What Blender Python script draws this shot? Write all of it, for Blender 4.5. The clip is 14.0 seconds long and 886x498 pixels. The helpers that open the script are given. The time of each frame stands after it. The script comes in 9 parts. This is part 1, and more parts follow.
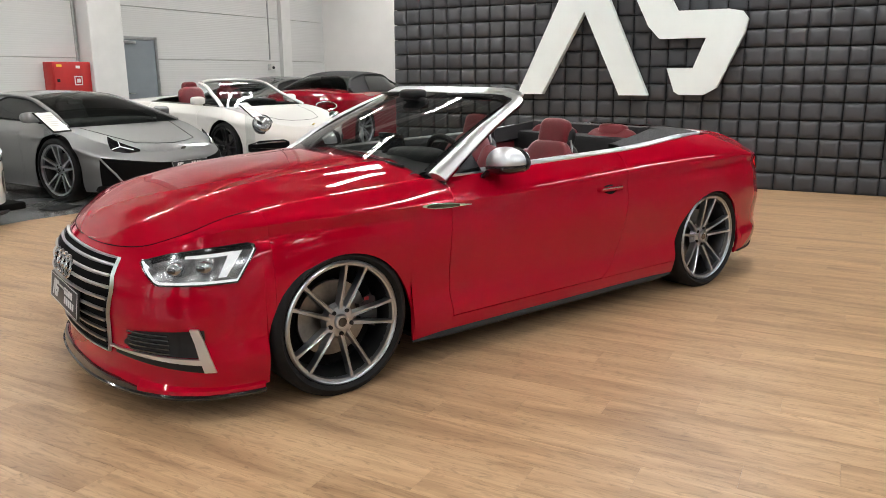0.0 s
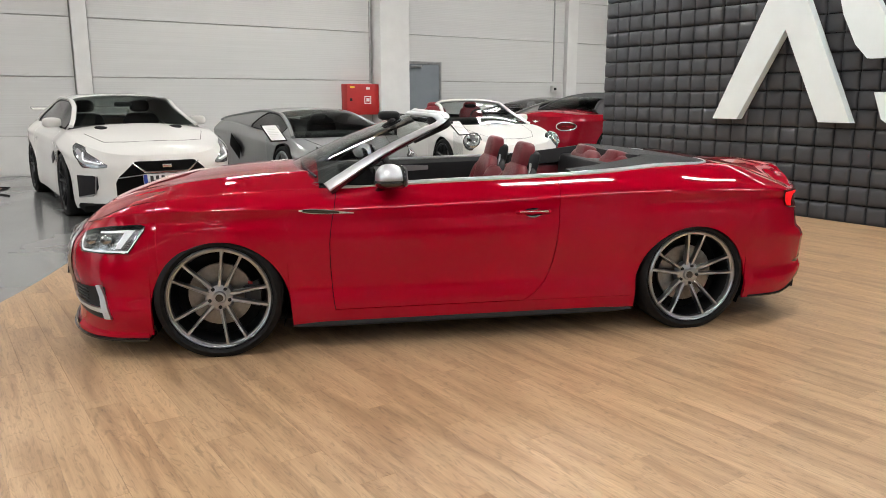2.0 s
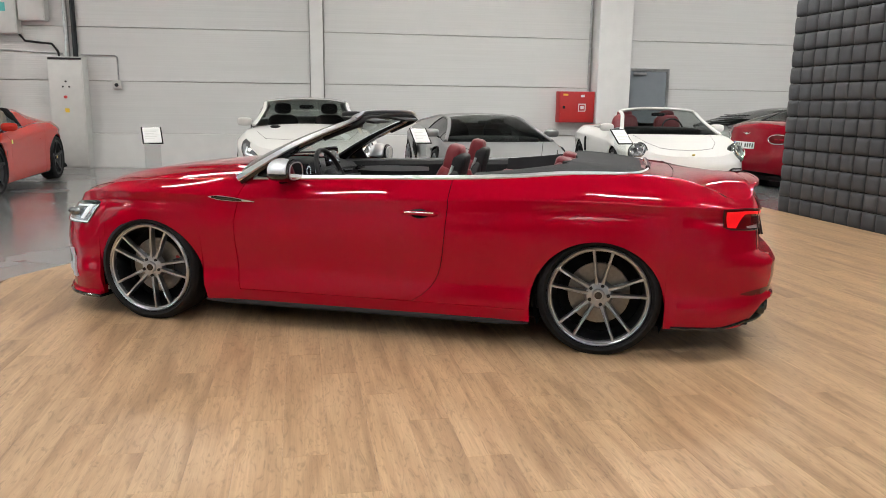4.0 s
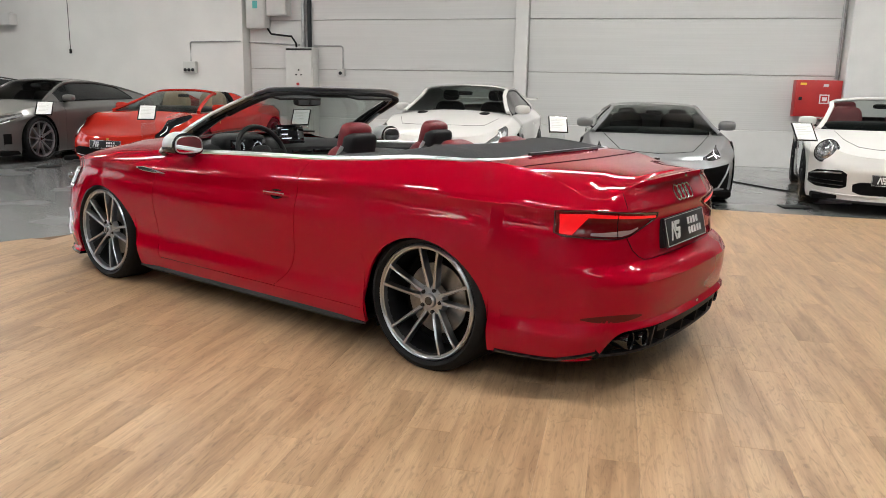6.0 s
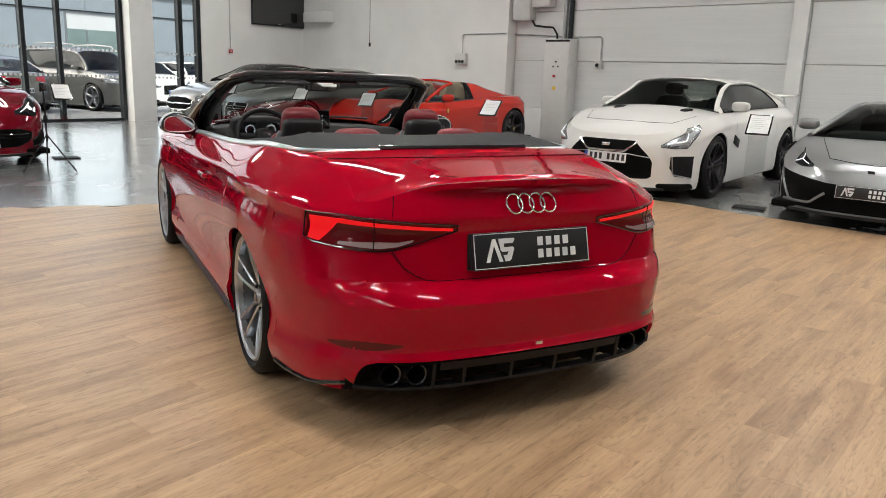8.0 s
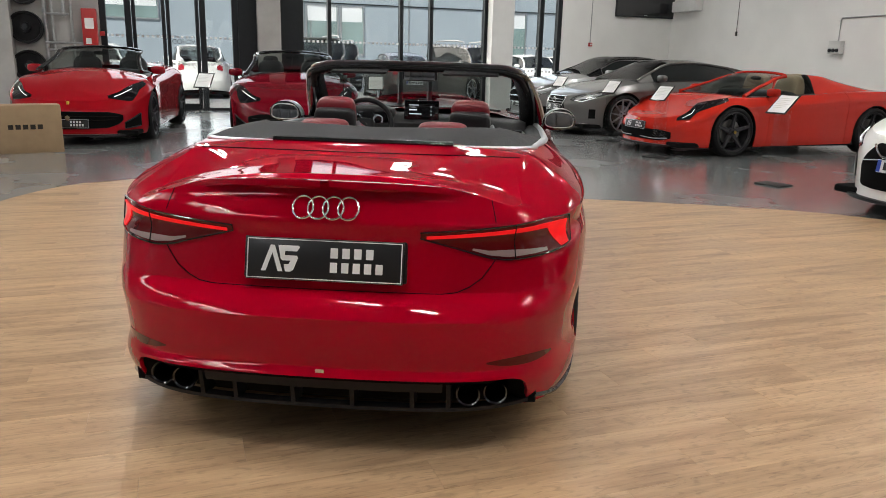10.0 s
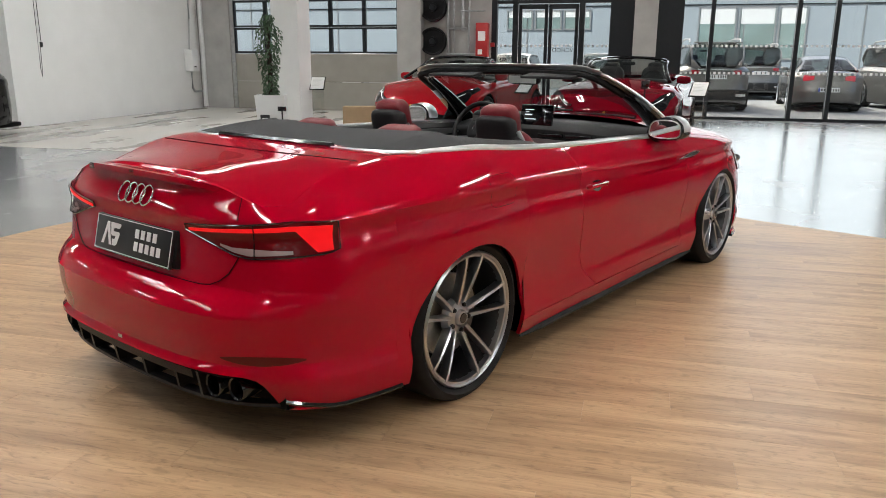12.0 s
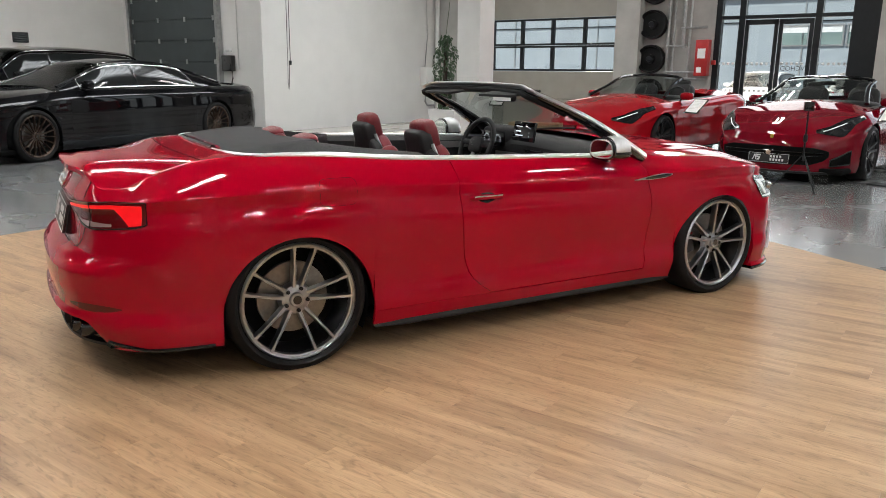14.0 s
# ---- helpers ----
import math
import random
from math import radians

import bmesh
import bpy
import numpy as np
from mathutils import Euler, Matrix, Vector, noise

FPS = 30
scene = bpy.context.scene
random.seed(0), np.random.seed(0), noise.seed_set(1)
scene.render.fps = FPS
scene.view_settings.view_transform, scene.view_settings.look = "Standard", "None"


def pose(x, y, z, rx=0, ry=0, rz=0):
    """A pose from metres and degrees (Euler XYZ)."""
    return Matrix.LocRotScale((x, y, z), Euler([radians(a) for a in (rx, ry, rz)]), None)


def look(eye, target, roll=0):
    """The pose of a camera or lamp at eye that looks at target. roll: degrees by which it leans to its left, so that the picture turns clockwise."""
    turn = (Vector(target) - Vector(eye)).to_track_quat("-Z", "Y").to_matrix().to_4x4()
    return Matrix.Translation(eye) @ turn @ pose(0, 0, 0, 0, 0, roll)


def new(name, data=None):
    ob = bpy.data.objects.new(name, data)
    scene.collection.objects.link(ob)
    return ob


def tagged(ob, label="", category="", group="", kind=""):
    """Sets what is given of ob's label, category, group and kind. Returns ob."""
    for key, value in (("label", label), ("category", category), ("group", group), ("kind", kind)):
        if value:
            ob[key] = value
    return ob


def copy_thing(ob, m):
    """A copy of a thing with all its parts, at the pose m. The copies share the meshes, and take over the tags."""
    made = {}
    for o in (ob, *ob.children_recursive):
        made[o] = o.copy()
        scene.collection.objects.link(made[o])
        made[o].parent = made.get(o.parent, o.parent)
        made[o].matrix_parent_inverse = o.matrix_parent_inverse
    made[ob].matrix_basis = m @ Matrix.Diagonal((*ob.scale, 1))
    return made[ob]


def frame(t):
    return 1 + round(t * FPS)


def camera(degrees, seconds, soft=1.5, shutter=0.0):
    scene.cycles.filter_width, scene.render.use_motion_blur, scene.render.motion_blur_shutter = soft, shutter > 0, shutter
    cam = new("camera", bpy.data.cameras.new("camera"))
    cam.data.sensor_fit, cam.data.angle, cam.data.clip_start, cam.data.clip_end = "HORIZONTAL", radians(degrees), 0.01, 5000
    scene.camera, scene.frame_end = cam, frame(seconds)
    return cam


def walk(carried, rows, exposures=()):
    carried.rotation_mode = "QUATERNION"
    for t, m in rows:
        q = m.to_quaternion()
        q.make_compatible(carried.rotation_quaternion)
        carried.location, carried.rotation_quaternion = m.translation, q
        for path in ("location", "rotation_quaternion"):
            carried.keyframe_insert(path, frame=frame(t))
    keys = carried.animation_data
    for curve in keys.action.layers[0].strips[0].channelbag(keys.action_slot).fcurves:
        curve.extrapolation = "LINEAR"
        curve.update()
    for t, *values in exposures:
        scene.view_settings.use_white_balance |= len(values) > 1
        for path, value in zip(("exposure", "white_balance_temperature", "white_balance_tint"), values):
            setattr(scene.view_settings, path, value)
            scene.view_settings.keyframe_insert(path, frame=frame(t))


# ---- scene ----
cam = camera(60.9, 14.0, 0.9)
PATH = [
    (0, (-2.955, -3.649, 1.397), (-1.764, -2.107, 0.945), -0.4),
    (0.5, (-2.524, -4.091, 1.392), (-1.533, -2.411, 0.95), -0.4),
    (1, (-2.017, -4.448, 1.404), (-1.238, -2.656, 0.975), -0.4),
    (1.5, (-1.489, -4.765, 1.407), (-0.922, -2.892, 0.994), -0.2),
    (2, (-0.91, -4.976, 1.41), (-0.554, -3.049, 1.012), 0.0),
    (2.5, (-0.325, -5.151, 1.404), (-0.176, -3.194, 1.017), 0.2),
    (3, (0.296, -5.178, 1.396), (0.242, -3.215, 1.017), 0.3),
    (3.2, (0.53, -5.183, 1.387), (0.398, -3.224, 1.01), 0.4),
    (5.3, (2.876, -4.117, 1.345), (1.938, -2.395, 0.95), 1.0),
    (5.5, (3.062, -3.969, 1.328), (2.056, -2.286, 0.93), 1.1),
    (6, (3.495, -3.569, 1.312), (2.323, -2.0, 0.904), 1.2),
    (6.5, (3.842, -3.103, 1.324), (2.515, -1.666, 0.907), 1.4),
    (7, (4.179, -2.628, 1.331), (2.702, -1.349, 0.905), 1.7),
    (7.2, (4.29, -2.421, 1.314), (2.756, -1.212, 0.884), 1.8),
    (9.3, (4.826, -0.167, 1.352), (2.898, 0.076, 0.876), 1.9),
    (9.5, (4.782, 0.054, 1.335), (2.845, 0.188, 0.854), 1.8),
    (10, (4.615, 0.574, 1.354), (2.683, 0.419, 0.861), 1.5),
    (10.5, (4.43, 1.079, 1.361), (2.548, 0.623, 0.86), 1.1),
    (11, (4.172, 1.568, 1.371), (2.386, 0.823, 0.868), 0.7),
    (11.5, (3.959, 2.092, 1.375), (2.302, 1.088, 0.876), 0.5),
    (12, (3.677, 2.58, 1.357), (2.164, 1.368, 0.865), 0.3),
    (12.5, (3.423, 3.059, 1.37), (2.054, 1.684, 0.888), 0.2),
    (13, (3.126, 3.469, 1.364), (1.895, 1.966, 0.89), 0.3),
    (13.5, (2.786, 3.797, 1.375), (1.688, 2.192, 0.91), 0.4),
    (14, (2.478, 4.103, 1.382), (1.506, 2.416, 0.926), 0.6),
]
walk(cam, [(t, look(eye, target, roll)) for t, eye, target, roll in PATH], exposures=[(0.0, 1.08), (3.0, 1.04), (6.0, 1.03), (7.0, 0.96), (9.5, 0.84), (10.5, 0.87), (12.0, 0.95), (14.0, 0.99)])

# ---- world and light ----
TURN_ROOM = 24.0
ROOM = pose(0, 0, 0, 0, 0, TURN_ROOM)


def room(u, v, z=0.0, rx=0, ry=0, rz=0):
    """A pose given in the hall's own axes: u along the panelled wall, v towards it."""
    return ROOM @ pose(u, v, z, rx, ry, rz)


world = bpy.data.worlds.new("sky")
scene.world = world
world.use_nodes = True
_wn = world.node_tree.nodes
_sky = _wn.new("ShaderNodeTexSky")
_sky.sky_type = "NISHITA"
_sky.sun_disc = False
_sky.sun_elevation = radians(48)
_sky.sun_rotation = radians(200)
_sky.dust_density = 7.0
_sky.ozone_density = 0.4
_wn["Background"].inputs[1].default_value = 0.15
world.node_tree.links.new(_sky.outputs[0], _wn["Background"].inputs[0])

_sun = bpy.data.lights.new("sun", "SUN")
_sun.energy, _sun.angle, _sun.color = 3.2, radians(4), (1.0, 0.96, 0.9)
sun = new("sun", _sun)
sun.matrix_world = ROOM @ look((4, -18, 30), (-20, 0, 0))

CEILING_Z = 5.6
LAMP_POWER = 86.0
# long LED panels hung in rows under the roof
# the three at v -13.4 are unseen, added to brighten the back bay
LAMP_PLACES = [(u, v) for u in (-11.5, -7.2, -2.9, 1.4, 4.4) for v in (-6.5, -1.4, 3.4, 8.2)] + [(8.6, 8.2), (11.8, 8.2), (8.6, 4.2), (-5.4, -13.4), (-1.0, -13.4), (3.6, -13.4)]
for u, v in LAMP_PLACES:
    data = bpy.data.lights.new("led_light", "AREA")
    data.shape, data.size, data.size_y, data.energy, data.color = "RECTANGLE", 1.4, 0.22, LAMP_POWER * (0.45 if -9 < v < -5 else 0.8 if v == 3.4 and -4 < u < 2 else 1.4 if u == 4.4 and v < 4 else 1.2 if v > 8 and u < -5 else 1.2 if v > 8 and u > 1 else 1.0), (1.0, 0.975, 0.94)
    ob = new("led_light", data)
    ob.matrix_world = room(u, v, CEILING_Z - 0.42)

# ribbed rooflights
ROOFLIGHTS = [(-9.0, -7.6, 0, 5.6, 1.3), (-1.5, -7.6, 0, 5.6, 1.3), (6.0, -7.6, 0, 5.6, 1.3), (8.6, 1.5, 90, 5.6, 1.3)]
for u, v, turn, long, wide in ROOFLIGHTS:
    data = bpy.data.lights.new("rooflight_sky", "AREA")
    data.shape, data.size, data.size_y, data.energy, data.color = "RECTANGLE", long, wide, 210.0 if turn else 165.0, (0.93, 0.97, 1.0)
    ob = new("rooflight_sky", data)
    ob.matrix_world = room(u, v, CEILING_Z + 0.38, 0, 0, turn)

# area lamps added at the shop windows and the entrance to strengthen their sky light
for v, wide, watts in ((3.9, 4.6, 50.0), (7.65, 1.3, 15.0), (-1.4, 2.6, 28.0)):
    data = bpy.data.lights.new("window_sky", "AREA")
    data.shape, data.size, data.size_y, data.energy, data.color = "RECTANGLE", wide, 4.9, watts, (0.95, 0.98, 1.0)
    ob = new("window_sky", data)
    ob.matrix_world = ROOM @ Matrix.Translation((-14.42, v, 2.7)) @ pose(0, 0, 0, 0, -90, 0) @ pose(0, 0, 0, 0, 0, 90)

# ---- materials ----
def material(name, base, rough=0.5, metal=0.0, coat=0.0, vary=0.0, scale=8.0, bump=0.0, bump_scale=60.0, stretch=(1, 1, 1), rough_vary=0.0, spec=0.5):
    m = bpy.data.materials.new(name)
    m.use_nodes = True
    nodes, links = m.node_tree.nodes, m.node_tree.links
    b = nodes["Principled BSDF"]
    b.inputs["Base Color"].default_value = (*base, 1)
    b.inputs["Roughness"].default_value = rough
    b.inputs["Metallic"].default_value = metal
    b.inputs["Coat Weight"].default_value = coat
    b.inputs["Coat Roughness"].default_value = 0.02
    b.inputs["Specular IOR Level"].default_value = spec
    if vary or bump or rough_vary:
        co = nodes.new("ShaderNodeTexCoord")
        mp = nodes.new("ShaderNodeMapping")
        mp.inputs["Scale"].default_value = stretch
        links.new(co.outputs["Object"], mp.inputs["Vector"])
        n1 = nodes.new("ShaderNodeTexNoise")
        n1.inputs["Scale"].default_value, n1.inputs["Detail"].default_value = scale, 8
        links.new(mp.outputs[0], n1.inputs["Vector"])
        if vary:
            ramp = nodes.new("ShaderNodeMapRange")
            ramp.inputs["From Min"].default_value, ramp.inputs["From Max"].default_value = 0.3, 0.7
            ramp.inputs["To Min"].default_value, ramp.inputs["To Max"].default_value = 1 - vary, 1 + vary
            links.new(n1.outputs["Fac"], ramp.inputs["Value"])
            mix = nodes.new("ShaderNodeVectorMath")
            mix.operation = "SCALE"
            mix.inputs[0].default_value = base
            links.new(ramp.outputs[0], mix.inputs["Scale"])
            links.new(mix.outputs[0], b.inputs["Base Color"])
        if rough_vary:
            rr = nodes.new("ShaderNodeMapRange")
            rr.inputs["From Min"].default_value, rr.inputs["From Max"].default_value = 0.3, 0.7
            rr.inputs["To Min"].default_value, rr.inputs["To Max"].default_value = max(0.02, rough - rough_vary), rough + rough_vary
            links.new(n1.outputs["Fac"], rr.inputs["Value"])
            links.new(rr.outputs[0], b.inputs["Roughness"])
        if bump:
            n2 = nodes.new("ShaderNodeTexNoise")
            n2.inputs["Scale"].default_value, n2.inputs["Detail"].default_value = bump_scale, 4
            links.new(mp.outputs[0], n2.inputs["Vector"])
            bp = nodes.new("ShaderNodeBump")
            bp.inputs["Strength"].default_value, bp.inputs["Distance"].default_value = bump, 0.004
            links.new(n2.outputs["Fac"], bp.inputs["Height"])
            links.new(bp.outputs[0], b.inputs["Normal"])
    return m


def car_paint(name, base, metal=0.35, rough=0.32, ior=1.5):
    m = material(name, base, rough, metal, coat=1.0, vary=0.03, scale=900.0, rough_vary=0.04, spec=0.0 if metal < 0.2 else 0.5)
    m.node_tree.nodes["Principled BSDF"].inputs["Coat IOR"].default_value = ior
    return m


def glowing(name, colour, strength):
    m = material(name, colour, 0.4)
    b = m.node_tree.nodes["Principled BSDF"]
    b.inputs["Emission Color"].default_value = (*colour, 1)
    b.inputs["Emission Strength"].default_value = strength
    return m


def glass_material(name, tint, clear=0.9, rough=0.0):
    """Thin sheet glass: a mirror's gloss over a clear pane."""
    m = bpy.data.materials.new(name)
    m.use_nodes = True
    nodes, links = m.node_tree.nodes, m.node_tree.links
    for n in list(nodes):
        if n.type == "BSDF_PRINCIPLED":
            nodes.remove(n)
    out = [n for n in nodes if n.type == "OUTPUT_MATERIAL"][0]
    tr = nodes.new("ShaderNodeBsdfTransparent")
    tr.inputs[0].default_value = (*tint, 1)
    gl = nodes.new("ShaderNodeBsdfGlossy")
    gl.inputs["Roughness"].default_value = rough
    lw = nodes.new("ShaderNodeLayerWeight")
    lw.inputs[0].default_value = 0.5
    pw = nodes.new("ShaderNodeMath")
    pw.operation = "POWER"
    pw.inputs[1].default_value = 5.0
    links.new(lw.outputs["Facing"], pw.inputs[0])
    fr = nodes.new("ShaderNodeMapRange")
    fr.inputs["To Min"].default_value, fr.inputs["To Max"].default_value = 0.04, 0.95
    links.new(pw.outputs[0], fr.inputs["Value"])
    mx = nodes.new("ShaderNodeMixShader")
    links.new(fr.outputs[0], mx.inputs[0])
    links.new(tr.outputs[0], mx.inputs[1])
    links.new(gl.outputs[0], mx.inputs[2])
    links.new(mx.outputs[0], out.inputs[0])
    return m


def wood_material():
    m = bpy.data.materials.new("oak_plank")
    m.use_nodes = True
    nodes, links = m.node_tree.nodes, m.node_tree.links
    b = nodes["Principled BSDF"]
    info = nodes.new("ShaderNodeObjectInfo")
    geo = nodes.new("ShaderNodeNewGeometry")
    co = nodes.new("ShaderNodeNewGeometry")
    rot = nodes.new("ShaderNodeMapping")
    rot.vector_type = "POINT"
    rot.inputs["Rotation"].default_value = (0, 0, radians(-TURN_ROOM))
    links.new(co.outputs["Position"], rot.inputs["Vector"])
    add = nodes.new("ShaderNodeMath")
    add.operation = "ADD"
    links.new(info.outputs["Random"], add.inputs[0])
    links.new(geo.outputs["Random Per Island"], add.inputs[1])
    shift = nodes.new("ShaderNodeCombineXYZ")
    mul = nodes.new("ShaderNodeMath")
    mul.operation = "MULTIPLY"
    mul.inputs[1].default_value = 37.0
    links.new(add.outputs[0], mul.inputs[0])
    for k in range(3):
        links.new(mul.outputs[0], shift.inputs[k])
    va = nodes.new("ShaderNodeVectorMath")
    va.operation = "ADD"
    links.new(rot.outputs[0], va.inputs[0])
    links.new(shift.outputs[0], va.inputs[1])
    # broad cathedral grain, long along v
    mp1 = nodes.new("ShaderNodeMapping")
    mp1.inputs["Scale"].default_value = (8.0, 0.9, 1.0)
    links.new(va.outputs[0], mp1.inputs["Vector"])
    n1 = nodes.new("ShaderNodeTexNoise")
    n1.inputs["Scale"].default_value, n1.inputs["Detail"].default_value, n1.inputs["Distortion"].default_value = 1.0, 5.0, 0.9
    links.new(mp1.outputs[0], n1.inputs["Vector"])
    ramp = nodes.new("ShaderNodeValToRGB")
    e = ramp.color_ramp.elements
    e[0].position, e[0].color = 0.28, (0.285, 0.168, 0.090, 1)
    e[1].position, e[1].color = 0.66, (0.530, 0.352, 0.204, 1)
    mid = ramp.color_ramp.elements.new(0.47)
    mid.color = (0.437, 0.281, 0.158, 1)
    links.new(n1.outputs["Fac"], ramp.inputs["Fac"])
    # fine fibre
    mp2 = nodes.new("ShaderNodeMapping")
    mp2.inputs["Scale"].default_value = (95.0, 2.6, 1.0)
    links.new(va.outputs[0], mp2.inputs["Vector"])
    n2 = nodes.new("ShaderNodeTexNoise")
    n2.inputs["Scale"].default_value, n2.inputs["Detail"].default_value, n2.inputs["Roughness"].default_value = 1.0, 6.0, 0.65
    links.new(mp2.outputs[0], n2.inputs["Vector"])
    fib = nodes.new("ShaderNodeMapRange")
    fib.inputs["From Min"].default_value, fib.inputs["From Max"].default_value = 0.3, 0.7
    fib.inputs["To Min"].default_value, fib.inputs["To Max"].default_value = 0.85, 1.12
    links.new(n2.outputs["Fac"], fib.inputs["Value"])
    tone = nodes.new("ShaderNodeMapRange")
    tone.inputs["To Min"].default_value, tone.inputs["To Max"].default_value = 0.95, 1.04
    fr = nodes.new("ShaderNodeMath")
    fr.operation = "FRACT"
    links.new(add.outputs[0], fr.inputs[0])
    links.new(fr.outputs[0], tone.inputs["Value"])
    m1 = nodes.new("ShaderNodeMath")
    m1.operation = "MULTIPLY"
    # small curled figure between the fibres
    mp3 = nodes.new("ShaderNodeMapping")
    mp3.inputs["Scale"].default_value = (26.0, 5.5, 1.0)
    links.new(va.outputs[0], mp3.inputs["Vector"])
    n3 = nodes.new("ShaderNodeTexNoise")
    n3.inputs["Scale"].default_value, n3.inputs["Detail"].default_value, n3.inputs["Distortion"].default_value = 1.0, 4.0, 3.2
    links.new(mp3.outputs[0], n3.inputs["Vector"])
    curl = nodes.new("ShaderNodeMapRange")
    curl.inputs["From Min"].default_value, curl.inputs["From Max"].default_value = 0.30, 0.48
    curl.inputs["To Min"].default_value, curl.inputs["To Max"].default_value = 0.72, 1.015
    links.new(n3.outputs["Fac"], curl.inputs["Value"])
    m0 = nodes.new("ShaderNodeMath")
    m0.operation = "MULTIPLY"
    links.new(fib.outputs[0], m0.inputs[0])
    links.new(curl.outputs[0], m0.inputs[1])
    links.new(m0.outputs[0], m1.inputs[0])
    links.new(tone.outputs[0], m1.inputs[1])
    sc = nodes.new("ShaderNodeVectorMath")
    sc.operation = "SCALE"
    links.new(ramp.outputs[0], sc.inputs[0])
    links.new(m1.outputs[0], sc.inputs["Scale"])
    links.new(sc.outputs[0], b.inputs["Base Color"])
    rr = nodes.new("ShaderNodeMapRange")
    rr.inputs["To Min"].default_value, rr.inputs["To Max"].default_value = 0.30, 0.44
    links.new(n1.outputs["Fac"], rr.inputs["Value"])
    links.new(rr.outputs[0], b.inputs["Roughness"])
    b.inputs["Specular IOR Level"].default_value = 0.38
    bp = nodes.new("ShaderNodeBump")
    bp.inputs["Strength"].default_value, bp.inputs["Distance"].default_value = 0.18, 0.002
    links.new(n2.outputs["Fac"], bp.inputs["Height"])
    links.new(bp.outputs[0], b.inputs["Normal"])
    return m


M_WOOD = wood_material()
M_RED = car_paint("red_car_paint", (0.365, 0.0003, 0.013), 0.0, 0.55, 1.38)
M_BLACK_GLOSS = material("gloss_black_trim", (0.008, 0.008, 0.009), 0.12, coat=0.6)
M_BLACK = material("black_plastic", (0.012, 0.012, 0.013), 0.5, vary=0.15, scale=40, bump=0.15, bump_scale=400, spec=0.25)
M_DARK = material("dark_void", (0.004, 0.004, 0.004), 0.9, spec=0.1)
M_RUBBER = material("tyre_rubber", (0.008, 0.008, 0.0085), 0.6, vary=0.2, scale=30, bump=0.2, bump_scale=200, spec=0.18)
M_CHROME = material("bright_chrome", (0.80, 0.80, 0.80), 0.16, 1.0, vary=0.03, scale=6)
M_SATIN = material("satin_aluminium", (0.45, 0.455, 0.465), 0.44, 1.0, vary=0.05, scale=14)
M_GRILLE = material("satin_grille_bar", (0.46, 0.465, 0.47), 0.34, 1.0, vary=0.05, scale=14)
M_BARREL = material("rim_barrel_metal", (0.13, 0.133, 0.14), 0.34, 1.0, vary=0.1, scale=20)
M_BELT = material("satin_belt_aluminium", (0.72, 0.74, 0.77), 0.36, 1.0, vary=0.03, scale=10)
M_RIM = material("brushed_rim_metal", (0.47, 0.49, 0.52), 0.28, 1.0, vary=0.03, scale=25)
M_DISC = material("brake_disc_steel", (0.24, 0.23, 0.215), 0.36, 1.0, vary=0.1, scale=60)
M_LEATHER = material("red_leather", (0.155, 0.007, 0.013), 0.38, vary=0.14, scale=9, bump=0.35, bump_scale=260)
M_LEATHER_K = material("black_leather", (0.015, 0.015, 0.016), 0.46, vary=0.15, scale=12, bump=0.3, bump_scale=260, spec=0.3)
M_CANVAS = material("grey_soft_top_canvas", (0.026, 0.026, 0.028), 0.82, vary=0.16, scale=5, bump=0.5, bump_scale=500)
M_DASH = material("soft_dash_plastic", (0.015, 0.016, 0.017), 0.55, vary=0.1, scale=20, bump=0.3, bump_scale=300, spec=0.3)
M_GLASS = glass_material("windscreen_glass", (0.50, 0.54, 0.525))
M_PANE = glass_material("shopfront_glass", (0.90, 0.93, 0.93))
M_LENS = glass_material("clear_lamp_lens", (0.88, 0.88, 0.88))
M_MIRROR = material("mirror_glass", (0.85, 0.85, 0.85), 0.02, 1.0)
M_TAIL = material("dark_red_tail_lens", (0.10, 0.002, 0.004), 0.1, coat=0.35, spec=0.2)
M_TAIL_LIT = material("lit_tail_lamp", (0.30, 0.001, 0.003), 0.3, spec=0.15, vary=0.35, scale=9)
M_TAIL_LIT.node_tree.nodes["Principled BSDF"].inputs["Emission Color"].default_value = (1.0, 0.012, 0.016, 1)
M_TAIL_LIT.node_tree.nodes["Principled BSDF"].inputs["Emission Strength"].default_value = 0.36
M_TAIL_CLEAR = material("smoked_reversing_lens", (0.34, 0.24, 0.24), 0.1, coat=1.0)
M_DRL = glowing("lit_white_light_guide", (0.72, 0.74, 0.76), 0.28)
M_LAMP_W = material("unlit_white_lamp_guide", (0.34, 0.35, 0.36), 0.3, 0.3)
M_LAMP_IN = material("lamp_reflector_grey", (0.36, 0.37, 0.38), 0.2, 0.9, vary=0.4, scale=30)
M_PLATE_K = material("black_show_plate", (0.012, 0.012, 0.013), 0.35)
M_PLATE_W = material("white_plate", (0.75, 0.76, 0.78), 0.4)
M_PLATE_B = material("blue_plate_band", (0.02, 0.06, 0.35), 0.4)
M_PRINT = material("white_print", (0.72, 0.72, 0.72), 0.45)
M_INK = material("black_print", (0.02, 0.02, 0.022), 0.5)
M_CALIPER = material("black_caliper", (0.02, 0.02, 0.022), 0.4, vary=0.1, scale=20)
M_CALIPER_PRINT = material("red_caliper_print", (0.30, 0.01, 0.012), 0.4)
M_SCREEN = material("black_glass_screen", (0.006, 0.006, 0.008), 0.08, coat=1.0)
M_SCREEN_LIT = glowing("dim_screen_symbols", (0.6, 0.65, 0.7), 0.5)

